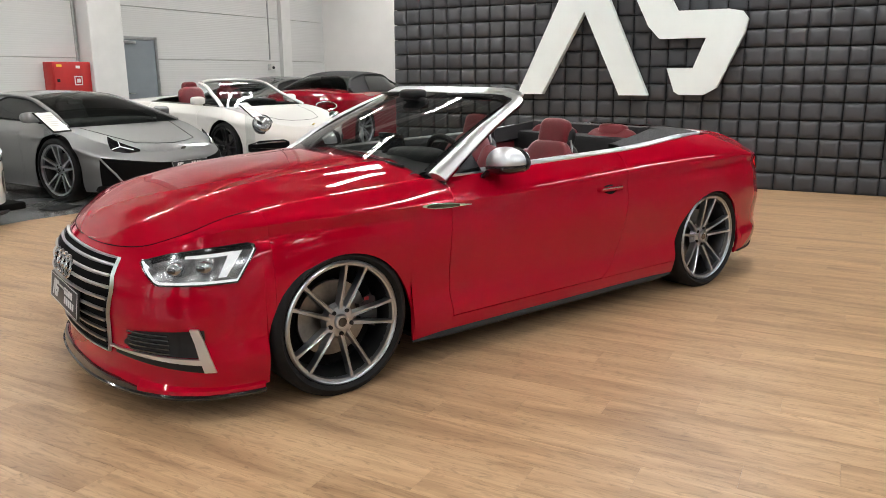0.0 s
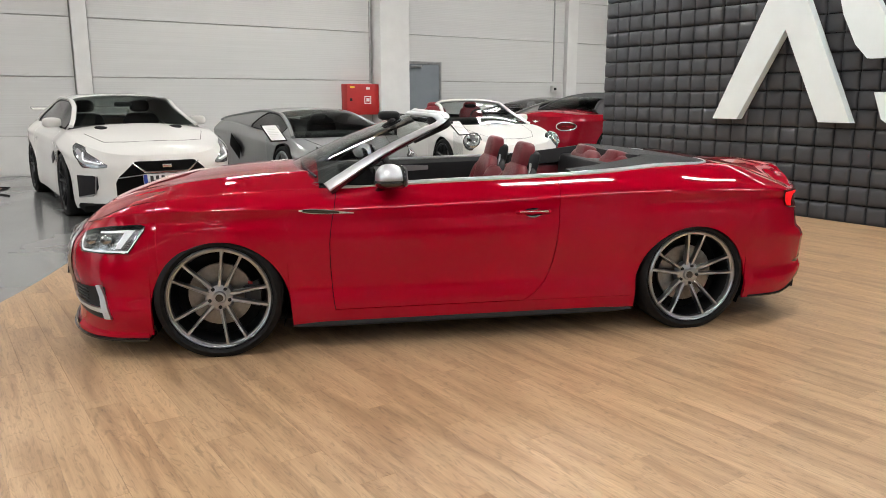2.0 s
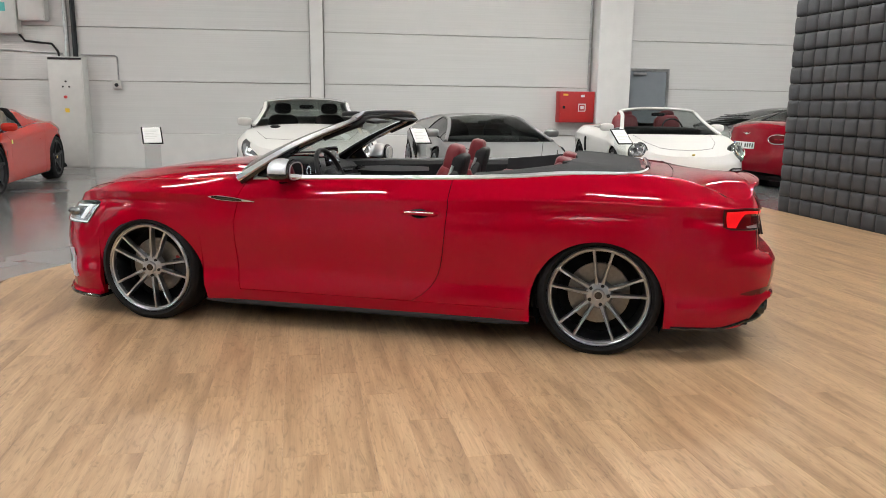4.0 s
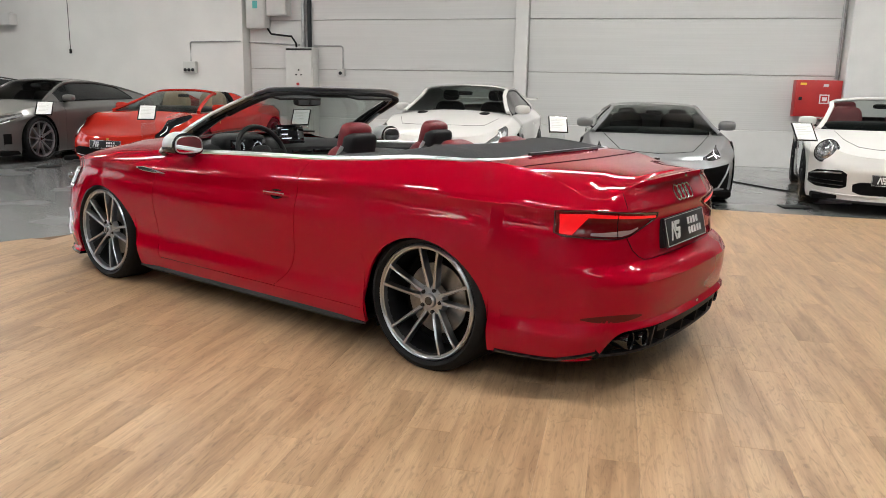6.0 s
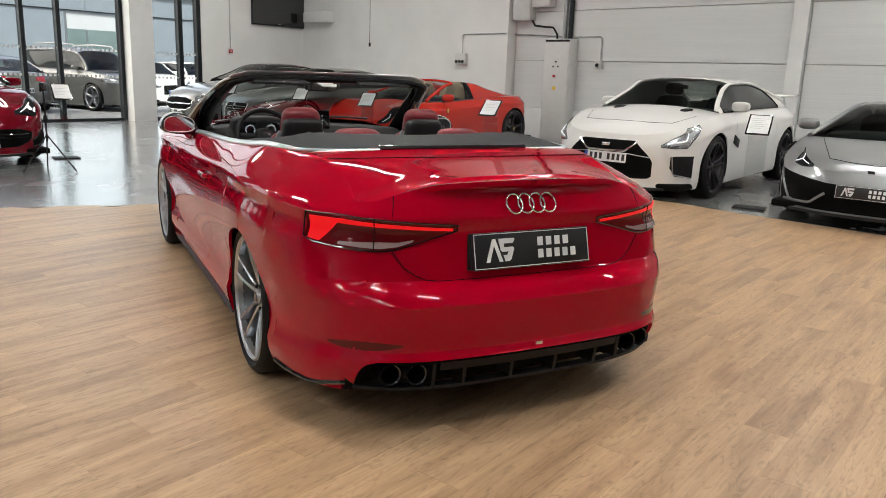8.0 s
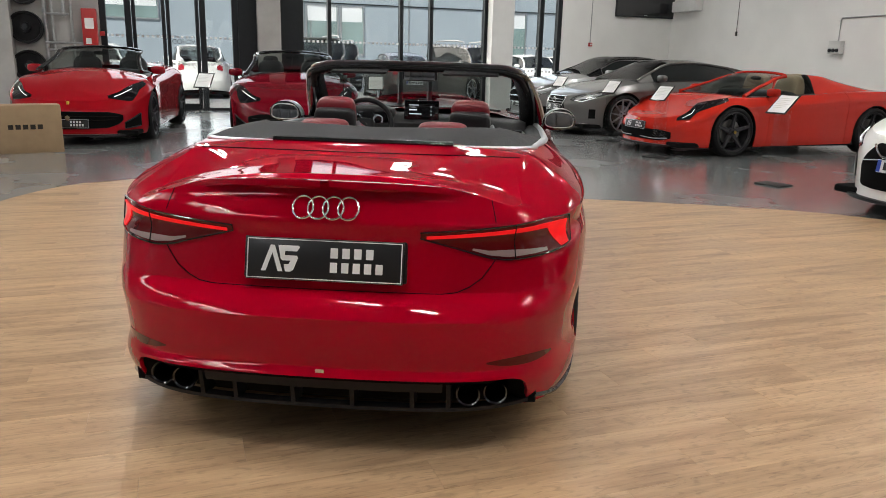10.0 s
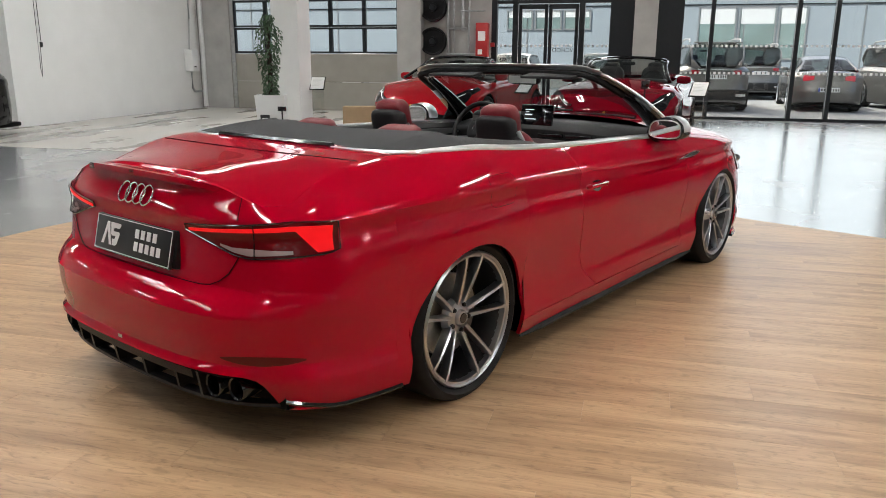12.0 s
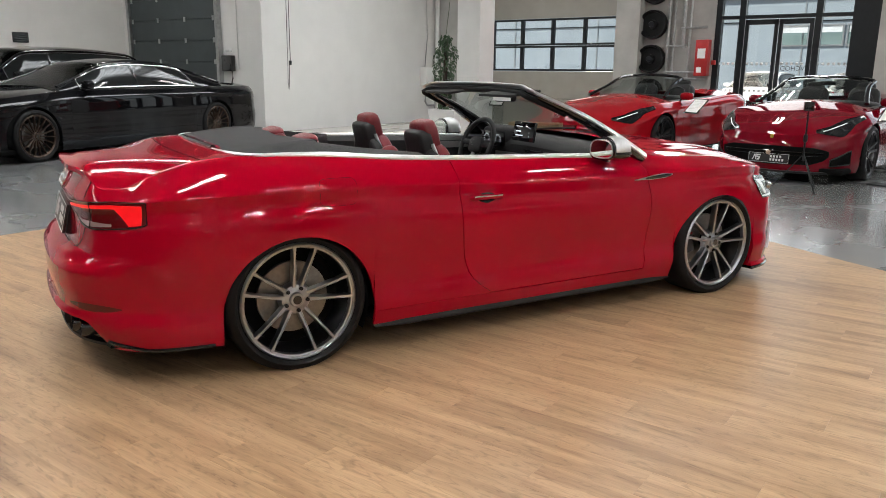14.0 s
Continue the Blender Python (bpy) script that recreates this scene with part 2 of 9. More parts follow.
# ---- building helpers ----
def mesh_of(name, verts, faces, mat, smooth=True, angle=38):
    me = bpy.data.meshes.new(name)
    me.from_pydata([tuple(map(float, p)) for p in verts], [], [tuple(int(k) for k in f) for f in faces])
    me.update()
    if smooth:
        me.shade_smooth()
        me.set_sharp_from_angle(angle=radians(angle))
    for mt in mat if isinstance(mat, (list, tuple)) else [mat]:
        me.materials.append(mt)
    return me


def part(name, geo, mat, parent=None, label="", smooth=True, angle=38, m=None):
    """One mesh object, from (verts, faces) or a bmesh, under a thing or a part."""
    if isinstance(geo, bmesh.types.BMesh):
        me = bpy.data.meshes.new(name)
        geo.to_mesh(me)
        geo.free()
        if smooth:
            me.shade_smooth()
            me.set_sharp_from_angle(angle=radians(angle))
        me.materials.append(mat)
    elif isinstance(geo, bpy.types.Mesh):
        me = geo
    else:
        me = mesh_of(name, geo[0], geo[1], mat, smooth, angle)
    ob = new(name, me)
    ob.parent = parent
    if m is not None:
        ob.matrix_basis = m
    if label:
        tagged(ob, label)
    return ob


def thing(name, m, label, category, group="", kind=""):
    ob = new(name)
    ob.matrix_basis = m
    ob.empty_display_size = 0.2
    return tagged(ob, label, category, group, kind)


def join(*geos):
    vs, fs = [], []
    for v, f in geos:
        k = len(vs)
        vs += [tuple(p) for p in v]
        fs += [tuple(i + k for i in q) for q in f]
    return vs, fs


def moved(geo, m):
    return [tuple(m @ Vector(p)) for p in geo[0]], geo[1]


def flipped(geo):
    """Mirrored in y, with the faces turned to keep facing out."""
    return [(p[0], -p[1], p[2]) for p in geo[0]], [tuple(reversed(f)) for f in geo[1]]


def box(x0, x1, y0, y1, z0, z1, bevel=0.0, seg=2):
    """A box with rounded edges, as verts and faces."""
    bm = bmesh.new()
    bmesh.ops.create_cube(bm, size=1)
    for v in bm.verts:
        v.co = (x0 + (v.co.x + 0.5) * (x1 - x0), y0 + (v.co.y + 0.5) * (y1 - y0), z0 + (v.co.z + 0.5) * (z1 - z0))
    if bevel:
        bmesh.ops.bevel(bm, geom=list(bm.edges), offset=bevel, segments=seg, affect="EDGES", profile=0.5)
    bm.verts.index_update()
    out = [tuple(v.co) for v in bm.verts], [tuple(v.index for v in f.verts) for f in bm.faces]
    bm.free()
    return out


def lathe(profile, n=48, axis="y", cap=False):
    """Turns (radius, along) pairs round an axis."""
    vs, fs = [], []
    for r, h in profile:
        for k in range(n):
            a = 2 * math.pi * k / n
            c, s = r * math.cos(a), r * math.sin(a)
            vs.append((c, h, s) if axis == "y" else (c, s, h) if axis == "z" else (h, c, s))
    for j in range(len(profile) - 1):
        for k in range(n):
            a, b = j * n + k, j * n + (k + 1) % n
            fs.append((a, b, b + n, a + n) if axis != "y" else (a, a + n, b + n, b))
    if cap:
        fs.append(tuple(range(n)))
        fs.append(tuple(range((len(profile) - 1) * n, len(profile) * n)))
    return vs, fs


def sweep(path, profile, up=(0, 0, 1), closed=False, caps=True, scale=None):
    """A profile of (side, up) pairs carried along a path."""
    pts = [Vector(p) for p in path]
    n, k = len(pts), len(profile)
    vs, fs = [], []
    for i, p in enumerate(pts):
        a = pts[(i - 1) % n] if closed or i > 0 else p
        b = pts[(i + 1) % n] if closed or i < n - 1 else p
        t = (b - a).normalized()
        side = t.cross(Vector(up))
        if side.length < 1e-4:
            side = t.cross(Vector((1, 0, 0.01)))
        side.normalize()
        over = side.cross(t)
        q = scale[i] if scale else 1.0
        vs += [tuple(p + side * (x * q) + over * (y * q)) for x, y in profile]
    for i in range(n if closed else n - 1):
        j = (i + 1) % n
        for a in range(k):
            b = (a + 1) % k
            fs.append((i * k + a, i * k + b, j * k + b, j * k + a))
    if caps and not closed:
        fs.append(tuple(reversed(range(k))))
        fs.append(tuple(range((n - 1) * k, n * k)))
    return vs, fs


def round_profile(rx, ry, n=10):
    return [(rx * math.cos(2 * math.pi * k / n), ry * math.sin(2 * math.pi * k / n)) for k in range(n)]


def tube(path, r, n=8, closed=False):
    return sweep(path, round_profile(r, r, n), closed=closed)


def blob(cx, cy, cz, rx, ry, rz, e1=0.6, e2=0.6, n=20, mrows=14, m=None):
    """A superellipsoid: a soft cushion shape."""
    sgn = lambda v, p: math.copysign(abs(v) ** p, v)
    vs, fs = [], []
    for j in range(mrows + 1):
        a = -math.pi / 2 + math.pi * j / mrows
        for k in range(n):
            b = 2 * math.pi * k / n
            p = Vector((rx * sgn(math.cos(a), e1) * sgn(math.cos(b), e2), ry * sgn(math.cos(a), e1) * sgn(math.sin(b), e2), rz * sgn(math.sin(a), e1)))
            if m is not None:
                p = m @ p
            vs.append((p.x + cx, p.y + cy, p.z + cz))
    for j in range(mrows):
        for k in range(n):
            a, b = j * n + k, j * n + (k + 1) % n
            fs.append((a, b, b + n, a + n))
    return vs, fs


def prism(outline, depth, axis="x"):
    """A flat outline given depth: outline pairs lie in the plane across the axis."""
    n = len(outline)
    def put(a, b, d):
        return (d, a, b) if axis == "x" else (a, d, b) if axis == "y" else (a, b, d)
    vs = [put(a, b, 0.0) for a, b in outline] + [put(a, b, depth) for a, b in outline]
    fs = [tuple(range(n)), tuple(reversed(range(n, 2 * n)))]
    fs += [(i, i + n, (i + 1) % n + n, (i + 1) % n) for i in range(n)]
    bm = bmesh.new()
    bv = [bm.verts.new(p) for p in vs]
    for f in fs:
        bm.faces.new([bv[i] for i in f])
    bmesh.ops.recalc_face_normals(bm, faces=bm.faces)
    bm.verts.index_update()
    out = vs, [tuple(v.index for v in f.verts) for f in bm.faces]
    bm.free()
    return out


def curve_of(*pts):
    """A smooth function through (x, y) pairs that never overshoots."""
    xs, ys = np.array([p[0] for p in pts], float), np.array([p[1] for p in pts], float)
    h = np.diff(xs)
    d = np.diff(ys) / h
    m = np.zeros(len(xs))
    for i in range(1, len(xs) - 1):
        if d[i - 1] * d[i] > 0:
            w1, w2 = 2 * h[i] + h[i - 1], h[i] + 2 * h[i - 1]
            m[i] = (w1 + w2) / (w1 / d[i - 1] + w2 / d[i])
    m[0], m[-1] = d[0], d[-1]

    def f(x):
        x = np.clip(np.asarray(x, float), xs[0], xs[-1])
        i = np.clip(np.searchsorted(xs, x) - 1, 0, len(xs) - 2)
        t = (x - xs[i]) / h[i]
        return (2 * t**3 - 3 * t**2 + 1) * ys[i] + (t**3 - 2 * t**2 + t) * h[i] * m[i] + (3 * t**2 - 2 * t**3) * ys[i + 1] + (t**3 - t**2) * h[i] * m[i + 1]

    return f


def grid_faces(nc, nr, flip=False):
    fs = []
    for i in range(nc - 1):
        for j in range(nr - 1):
            a, b = i * nr + j, (i + 1) * nr + j
            q = (a, b, b + 1, a + 1)
            fs.append(tuple(reversed(q)) if flip else q)
    return fs


class Shell:
    """A car's outer skin: a plan curve from the nose's middle round the side to the tail's middle, times a section in height. Front at -x."""

    def __init__(self, xf, xr, x0f, x0r, half, pf, pr, wheels, arch_r, arch_z, sill, crease, top, lean, low, front, rear, waist=0.03, flare=0.42, under=0.007, taper=0.0, bow=1.35, round_f=0.0, round_r=0.0, tuck=0.0, tuck_f=0.0):
        self.bow, self.tuck, self.tuck_f = bow, tuck, tuck_f
        self.wheels, self.arch_r, self.arch_z, self.sill = wheels, arch_r, arch_z, sill
        self.crease, self.top, self.lean, self.low, self.front, self.rear = crease, top, lean, low, front, rear
        self.waist, self.flare, self.under = waist, flare, under
        t = np.linspace(0, math.pi / 2, 500) ** 1.0
        a = x0f - xf
        px = x0f - a * np.cos(t) ** (2 / pf)
        py = half * np.sin(t) ** (2 / pf)
        px = px + round_f * (py / half) ** 2 * np.clip((x0f - px) / a, 0, 1) ** 3
        b = xr - x0r
        qx = x0r + b * np.sin(t) ** (2 / pr)
        qy = half * np.cos(t) ** (2 / pr)
        qy = qy * (1 - taper * ((qx - x0r) / b) ** 2)
        qx = qx - round_r * (qy / half) ** 2 * np.clip((qx - x0r) / b, 0, 1) ** 3
        self.x, self.y = np.r_[px, qx], np.r_[py, qy]
        d = np.hypot(np.diff(self.x), np.diff(self.y))
        keep = np.r_[True, d > 1e-7]
        self.x, self.y = self.x[keep], self.y[keep]
        self.s = np.r_[0, np.cumsum(np.hypot(np.diff(self.x), np.diff(self.y)))]
        s2 = np.linspace(0, self.s[-1], 1200)
        self.x, self.y, self.s = np.interp(s2, self.s, self.x), np.interp(s2, self.s, self.y), s2
        tx, ty = np.gradient(self.x, self.s), np.gradient(self.y, self.s)
        k = np.ones(15) / 15
        tx, ty = (np.convolve(np.pad(v, 7, "edge"), k, "valid") for v in (tx, ty))
        ln = np.hypot(tx, ty)
        self.nx, self.ny = -ty / ln, tx / ln
        self.nx[0], self.ny[0], self.nx[-1], self.ny[-1] = -1, 0, 1, 0
        self.end = self.s[-1]

    def sx(self, x):
        return float(np.interp(x, self.x, self.s))

    def sf(self, y):
        n = int(np.argmax(self.y))
        return float(np.interp(y, self.y[:n], self.s[:n]))

    def sr(self, y):
        n = int(np.argmax(self.y)) + 1
        while self.x[n] < (self.x[0] + self.x[-1]) / 2 + 0.3:
            n += 1
        return float(np.interp(-y, -self.y[n:], self.s[n:]))

    def xat(self, s):
        return np.interp(s, self.s, self.x)

    def ztop(self, s):
        return self.top(self.xat(s))

    def lower(self, s):
        """The lower edge: the sill, or the wheel arch's rim."""
        x = self.xat(s)
        z = self.sill(x)
        for w in self.wheels:
            dx = np.abs(x - w)
            z = np.where(dx < self.arch_r, np.maximum(z, self.arch_z + np.sqrt(np.maximum(self.arch_r**2 - dx**2, 0))), z)
        return z

    def at(self, s, z, off=0.0):
        s, z = np.broadcast_arrays(np.asarray(s, float), np.asarray(z, float))
        x, y = np.interp(s, self.s, self.x), np.interp(s, self.s, self.y)
        nx, ny = np.interp(s, self.s, self.nx), np.interp(s, self.s, self.ny)
        zc, zt = self.crease(x), self.top(x)
        t = np.clip((z - zc) / np.maximum(zt - zc, 0.01), 0, 1.3)
        fl = sum(np.exp(-(((x - w) / self.flare) ** 2)) for w in self.wheels)
        fl = np.where((x > self.wheels[1]) | (x < self.wheels[0]), 1.0, np.clip(fl, 0, 1))
        below = self.low(np.minimum(z, zc)) + self.under * np.exp(-(((zc - z - 0.055) / 0.035) ** 2)) * (z < zc + 0.03)
        side = below + self.waist * (1 - fl) + self.lean(x) * t**self.bow
        side = side + self.tuck * np.clip((x - 1.75) / 0.35, 0, 1) ** 2 * np.clip((z - 0.60) / 0.2, 0, 1)
        side = side + self.tuck_f * np.clip((-x - 1.32) / 0.5, 0, 1) ** 1.6 * np.clip((z - 0.45) / 0.3, 0, 1)
        end = np.where(nx < 0, self.front(z), self.rear(z))
        w = nx**2
        inset = w * end + (1 - w) * side - off
        return np.stack([x - nx * inset, y - ny * inset, z], -1)

    def columns(self, s0, s1, step=0.03):
        """Columns from s0 to s1, crowded at the edges of the wheel arches."""
        out = list(np.linspace(s0, s1, max(2, int((s1 - s0) / step) + 1)))
        for w in self.wheels:
            a = [self.sx(w + self.arch_r * k) for k in np.sin(np.linspace(-math.pi / 2, math.pi / 2, 31))]
            a += [a[0] - 0.0005, a[-1] + 0.0005]
            lo, hi = a[-2], a[-1]
            if hi < s0 or lo > s1:
                continue
            out = [q for q in out if not (lo - 0.008 < q < hi + 0.008)] + [q for q in a if s0 <= q <= s1]
            out += [q for q in (s0, s1) if lo < q < hi]
        out = np.array(sorted(set(np.round(out, 5))))
        return out

    def skin(self, s0, s1, lo=None, hi=None, rows=(10, 8), lip=0.014, warp0=None, warp1=None, off=0.0, step=0.03):
        """A panel between s0 and s1 and between two heights, its rim turned in by lip. For the +y side."""
        s = self.columns(s0, s1, step)
        f = (s - s[0]) / (s[-1] - s[0])
        zlo = self.lower(s) if lo is None else np.maximum(lo(s) if callable(lo) else np.full(len(s), lo), self.lower(s))
        zhi = self.ztop(s) if hi is None else (hi(s) if callable(hi) else np.full(len(s), float(hi)))
        zc = np.clip(self.crease(self.xat(s)), zlo, zhi)
        r = np.concatenate([np.linspace(0, 1, rows[0] + 1)[None, :] * (zc - zlo)[:, None] + zlo[:, None], (np.linspace(0, 1, rows[1] + 1)[1:][None, :] * (zhi - zc)[:, None] + zc[:, None])], 1)
        S = np.repeat(s[:, None], r.shape[1], 1)
        if warp0:
            S = S + warp0(r) * np.clip(1 - (s - s[0]) / 0.45, 0, 1)[:, None]
        if warp1:
            S = S + warp1(r) * np.clip(1 - (s[-1] - s) / 0.7, 0, 1)[:, None]
        P = self.at(S, r, off)
        if lip:
            Q = self.at(S, r, off - lip)
            P = np.concatenate([Q[:1], P, Q[-1:]], 0)
            Q = np.concatenate([Q[:1], Q, Q[-1:]], 0)
            P = np.concatenate([Q[:, :1], P, Q[:, -1:]], 1)
        nc, nr = P.shape[:2]
        return [tuple(p) for p in P.reshape(-1, 3)], grid_faces(nc, nr, True)

    def strip(self, s, lo, hi, off=0.004, rows=2, lip=0.0):
        """A patch that lies on the skin between two lines of heights."""
        s = np.asarray(s, float)
        lo, hi = np.broadcast_to(np.asarray(lo, float), s.shape), np.broadcast_to(np.asarray(hi, float), s.shape)
        Z = lo[:, None] + (hi - lo)[:, None] * np.linspace(0, 1, rows)[None, :]
        S = np.repeat(s[:, None], rows, 1)
        P = self.at(S, Z, off)
        if lip:
            Q = self.at(S, Z, off - lip)
            P = np.concatenate([Q[:1], P, Q[-1:]], 0)
            Q = np.concatenate([Q[:1], Q, Q[-1:]], 0)
            P = np.concatenate([Q[:, :1], P, Q[:, -1:]], 1)
        nc, nr = P.shape[:2]
        return [tuple(p) for p in P.reshape(-1, 3)], grid_faces(nc, nr, True)

    def quad(self, corners, off=0.008, n=8, lip=0.01):
        """A patch with four corners given as (s, z), in turn: low start, low end, high end, high start."""
        a, b, c, d = (np.array(p, float) for p in corners)
        f, g = np.meshgrid(np.linspace(0, 1, n), np.linspace(0, 1, 4), indexing="ij")
        f, g = f[..., None], g[..., None]
        q = (a * (1 - f) + b * f) * (1 - g) + (d * (1 - f) + c * f) * g
        P, Q = self.at(q[..., 0], q[..., 1], off), self.at(q[..., 0], q[..., 1], off - lip)
        P = np.concatenate([Q[:1], P, Q[-1:]], 0)
        Q = np.concatenate([Q[:1], Q, Q[-1:]], 0)
        P = np.concatenate([Q[:, :1], P, Q[:, -1:]], 1)
        nc, nr = P.shape[:2]
        return [tuple(p) for p in P.reshape(-1, 3)], grid_faces(nc, nr, True)

    def line(self, s, z, off=0.0):
        return [tuple(p) for p in self.at(np.asarray(s, float), np.asarray(z, float), off)]

    def cap(self, s0, s1, mid, rows=36, lip=0.02, shape=2.2, step=0.03, ridge=0.0, ridge_at=0.6):
        """The hood or boot lid: cross lines between the two sides' top edges, raised to mid(x) in the middle."""
        s = np.linspace(s0, s1, int((s1 - s0) / step) + 2)
        E = self.at(s, self.ztop(s))
        eta = np.sin(np.linspace(-math.pi / 2, math.pi / 2, rows + 1))
        half = float(np.max(self.y))
        vs = []
        for x, y, z in E:
            y = max(y - 0.004, 0.002)
            up = (float(mid(x)) - z) * min(1.0, (y / (0.62 * half)) ** 1.5)
            row = [(x, y * k, z + up * (1 - abs(k) ** shape) + ridge * min(1, y / half) * math.exp(-(((abs(k) - ridge_at) / 0.06) ** 2))) for k in eta]
            vs.append([(x, row[0][1], z - lip)] + row + [(x, row[-1][1], z - lip)])
        nr = len(vs[0])
        flat = [p for row in vs for p in row]
        return flat, grid_faces(len(vs), nr, True)


def wheel(parent, x, y, r, rim_r, width, side, style, mats, label="", calipers=None, disc=True, spin=0.0):
    """A tyre and rim that stand at x, y; side is +1 or -1 for the face's direction in y."""
    m_rim = mats
    hub = part("wheel", lathe([(0.0, -0.13), (0.05, -0.13)], 8), M_DARK, parent, label, m=pose(x, y, r, 0, 0, 0 if side > 0 else 180))
    w = width
    prof = [(rim_r - 0.004, -0.02), (rim_r + 0.012, 0.0), (rim_r + 0.4 * (r - rim_r), 0.010), (r - 0.022, 0.003), (r - 0.006, -0.014), (r, -0.035), (r, -w + 0.035), (r - 0.008, -w + 0.012), (rim_r + 0.3 * (r - rim_r), -w), (rim_r, -w + 0.02)]
    part("tyre", lathe(prof, 56), M_RUBBER, hub)
    lipd = [(rim_r - 0.004, -0.03), (rim_r + 0.004, -0.004), (rim_r - 0.004, 0.004), (rim_r - 0.009, 0.001), (rim_r - 0.012, -0.006), (rim_r - 0.020, -0.008), (rim_r - 0.024, -0.035)]
    part("rim_barrel", lathe([(rim_r - 0.023, -0.03), (rim_r - 0.034, -0.075), (rim_r - 0.045, -w + 0.05), (rim_r - 0.03, -w + 0.02)], 40), M_BARREL, hub)
    rim = part("rim", lathe(lipd, 56), m_rim, hub)
    geos = []
    n, twin, dish, wide = style["n"], style.get("twin", 0.0), style.get("dish", 0.04), style.get("wide", 0.02)
    for k in range(n):
        a0 = 2 * math.pi * (k + 0.25) / n + spin
        for tw in ((-1, 1) if twin else (0,)):
            a_in, a_out = a0 + tw * twin * 0.30, a0 + tw * twin
            vs, steps = [], 6
            a_in = a0 + tw * twin * 1.35
            r0, r1 = 0.058, rim_r - 0.010
            ix, iz, ox, oz = r0 * math.cos(a_in), r0 * math.sin(a_in), r1 * math.cos(a_out), r1 * math.sin(a_out)
            run = math.hypot(ox - ix, oz - iz)
            ca, sa = (ox - ix) / run, (oz - iz) / run
            for j in range(steps + 1):
                q = j / steps
                wd = wide * (1.15 - 0.45 * q) + (0.004 * max(0, q - 0.8) / 0.2)
                yy = -dish * (1 - q) ** 1.4 - 0.004
                dip = 0.006 * math.sin(math.pi * min(1, q * 1.15)) if q < 0.87 else 0.0
                for du, dy in ((-wd, -0.040), (-wd * 0.92, -0.003), (-wd * 0.74, 0.0), (-wd * 0.3, -dip), (wd * 0.3, -dip), (wd * 0.74, 0.0), (wd * 0.92, -0.003), (wd, -0.040)):
                    vs.append((ix + (ox - ix) * q - du * sa, yy + dy, iz + (oz - iz) * q + du * ca))
            fs = [(j * 8 + i, (j + 1) * 8 + i, (j + 1) * 8 + i + 1, j * 8 + i + 1) for j in range(steps) for i in range(7)]
            geos.append((vs, fs))
    if style.get("single"):
        part("spokes", join(*geos), m_rim, hub, angle=30)
    else:
        for g in geos:
            part("spoke", g, m_rim, hub, angle=25)
    part("hub_cap", lathe([(0.0, -dish + 0.012), (0.030, -dish + 0.011), (0.034, -dish + 0.006), (0.036, -dish - 0.004), (0.068, -dish - 0.012), (0.082, -dish - 0.04)], 28), m_rim, hub)
    part("hub_emblem", lathe([(0.0, -dish + 0.0145), (0.020, -dish + 0.0145), (0.022, -dish + 0.010)], 20), M_BLACK_GLOSS, hub)
    for k in range(5):
        a = 2 * math.pi * (k + 0.5) / 5 + spin
        part("lug_bolt", moved(lathe([(0.0, 0.008), (0.009, 0.006), (0.011, -0.01)], 8), Matrix.Translation((0.055 * math.cos(a), -dish - 0.004, 0.055 * math.sin(a)))), M_BLACK, hub)
    if disc:
        part("brake_disc", lathe([(0.05, -0.105), (rim_r * 0.62, -0.105), (rim_r * 0.62, -0.13)], 40), M_DISC, hub)
        part("wheel_well_back", lathe([(0.0, -0.15), (rim_r - 0.03, -0.15)], 32), M_DARK, hub)
        if calipers:
            g = []
            for j in range(9):
                a = math.radians(-20 + 5 * j) + (math.pi if x > 0 else 0) * 0
                a = (math.pi - a) if (side > 0) == (x > 0) else a
                for rr, yy in ((rim_r * 0.47, -0.075), (rim_r * 0.78, -0.075), (rim_r * 0.80, -0.11), (rim_r * 0.45, -0.11)):
                    g.append((rr * math.cos(a), yy, rr * math.sin(a)))
            part("caliper", (g, [(4 * j + i, 4 * j + (i + 1) % 4, 4 * j + 4 + (i + 1) % 4, 4 * j + 4 + i) for j in range(8) for i in range(4)]), calipers, hub)
            a = math.radians(22)
            a = (math.pi - a) if (side > 0) == (x > 0) else a
            part("caliper_print", moved(box(-0.012, 0.012, 0.0, 0.003, -0.008, 0.008, 0.001), pose(rim_r * 0.63 * math.cos(a), -0.0745, rim_r * 0.63 * math.sin(a))), M_CALIPER_PRINT, hub)
    return hub


# the dealer's two-stroke mark, as outlines in a unit square
MARK_A = [(0.0, 0.0), (0.335, 1.0), (0.475, 1.0), (0.80, 0.0), (0.63, 0.0), (0.405, 0.72), (0.17, 0.0)]
MARK_S = [(0.62, 1.0), (1.36, 1.0), (1.41, 0.95), (1.31, 0.78), (0.88, 0.78), (0.86, 0.62), (1.30, 0.62), (1.36, 0.54), (1.20, 0.08), (1.08, 0.0), (0.90, 0.0), (0.84, 0.28), (1.02, 0.28), (1.09, 0.42), (0.80, 0.42), (0.72, 0.48)]


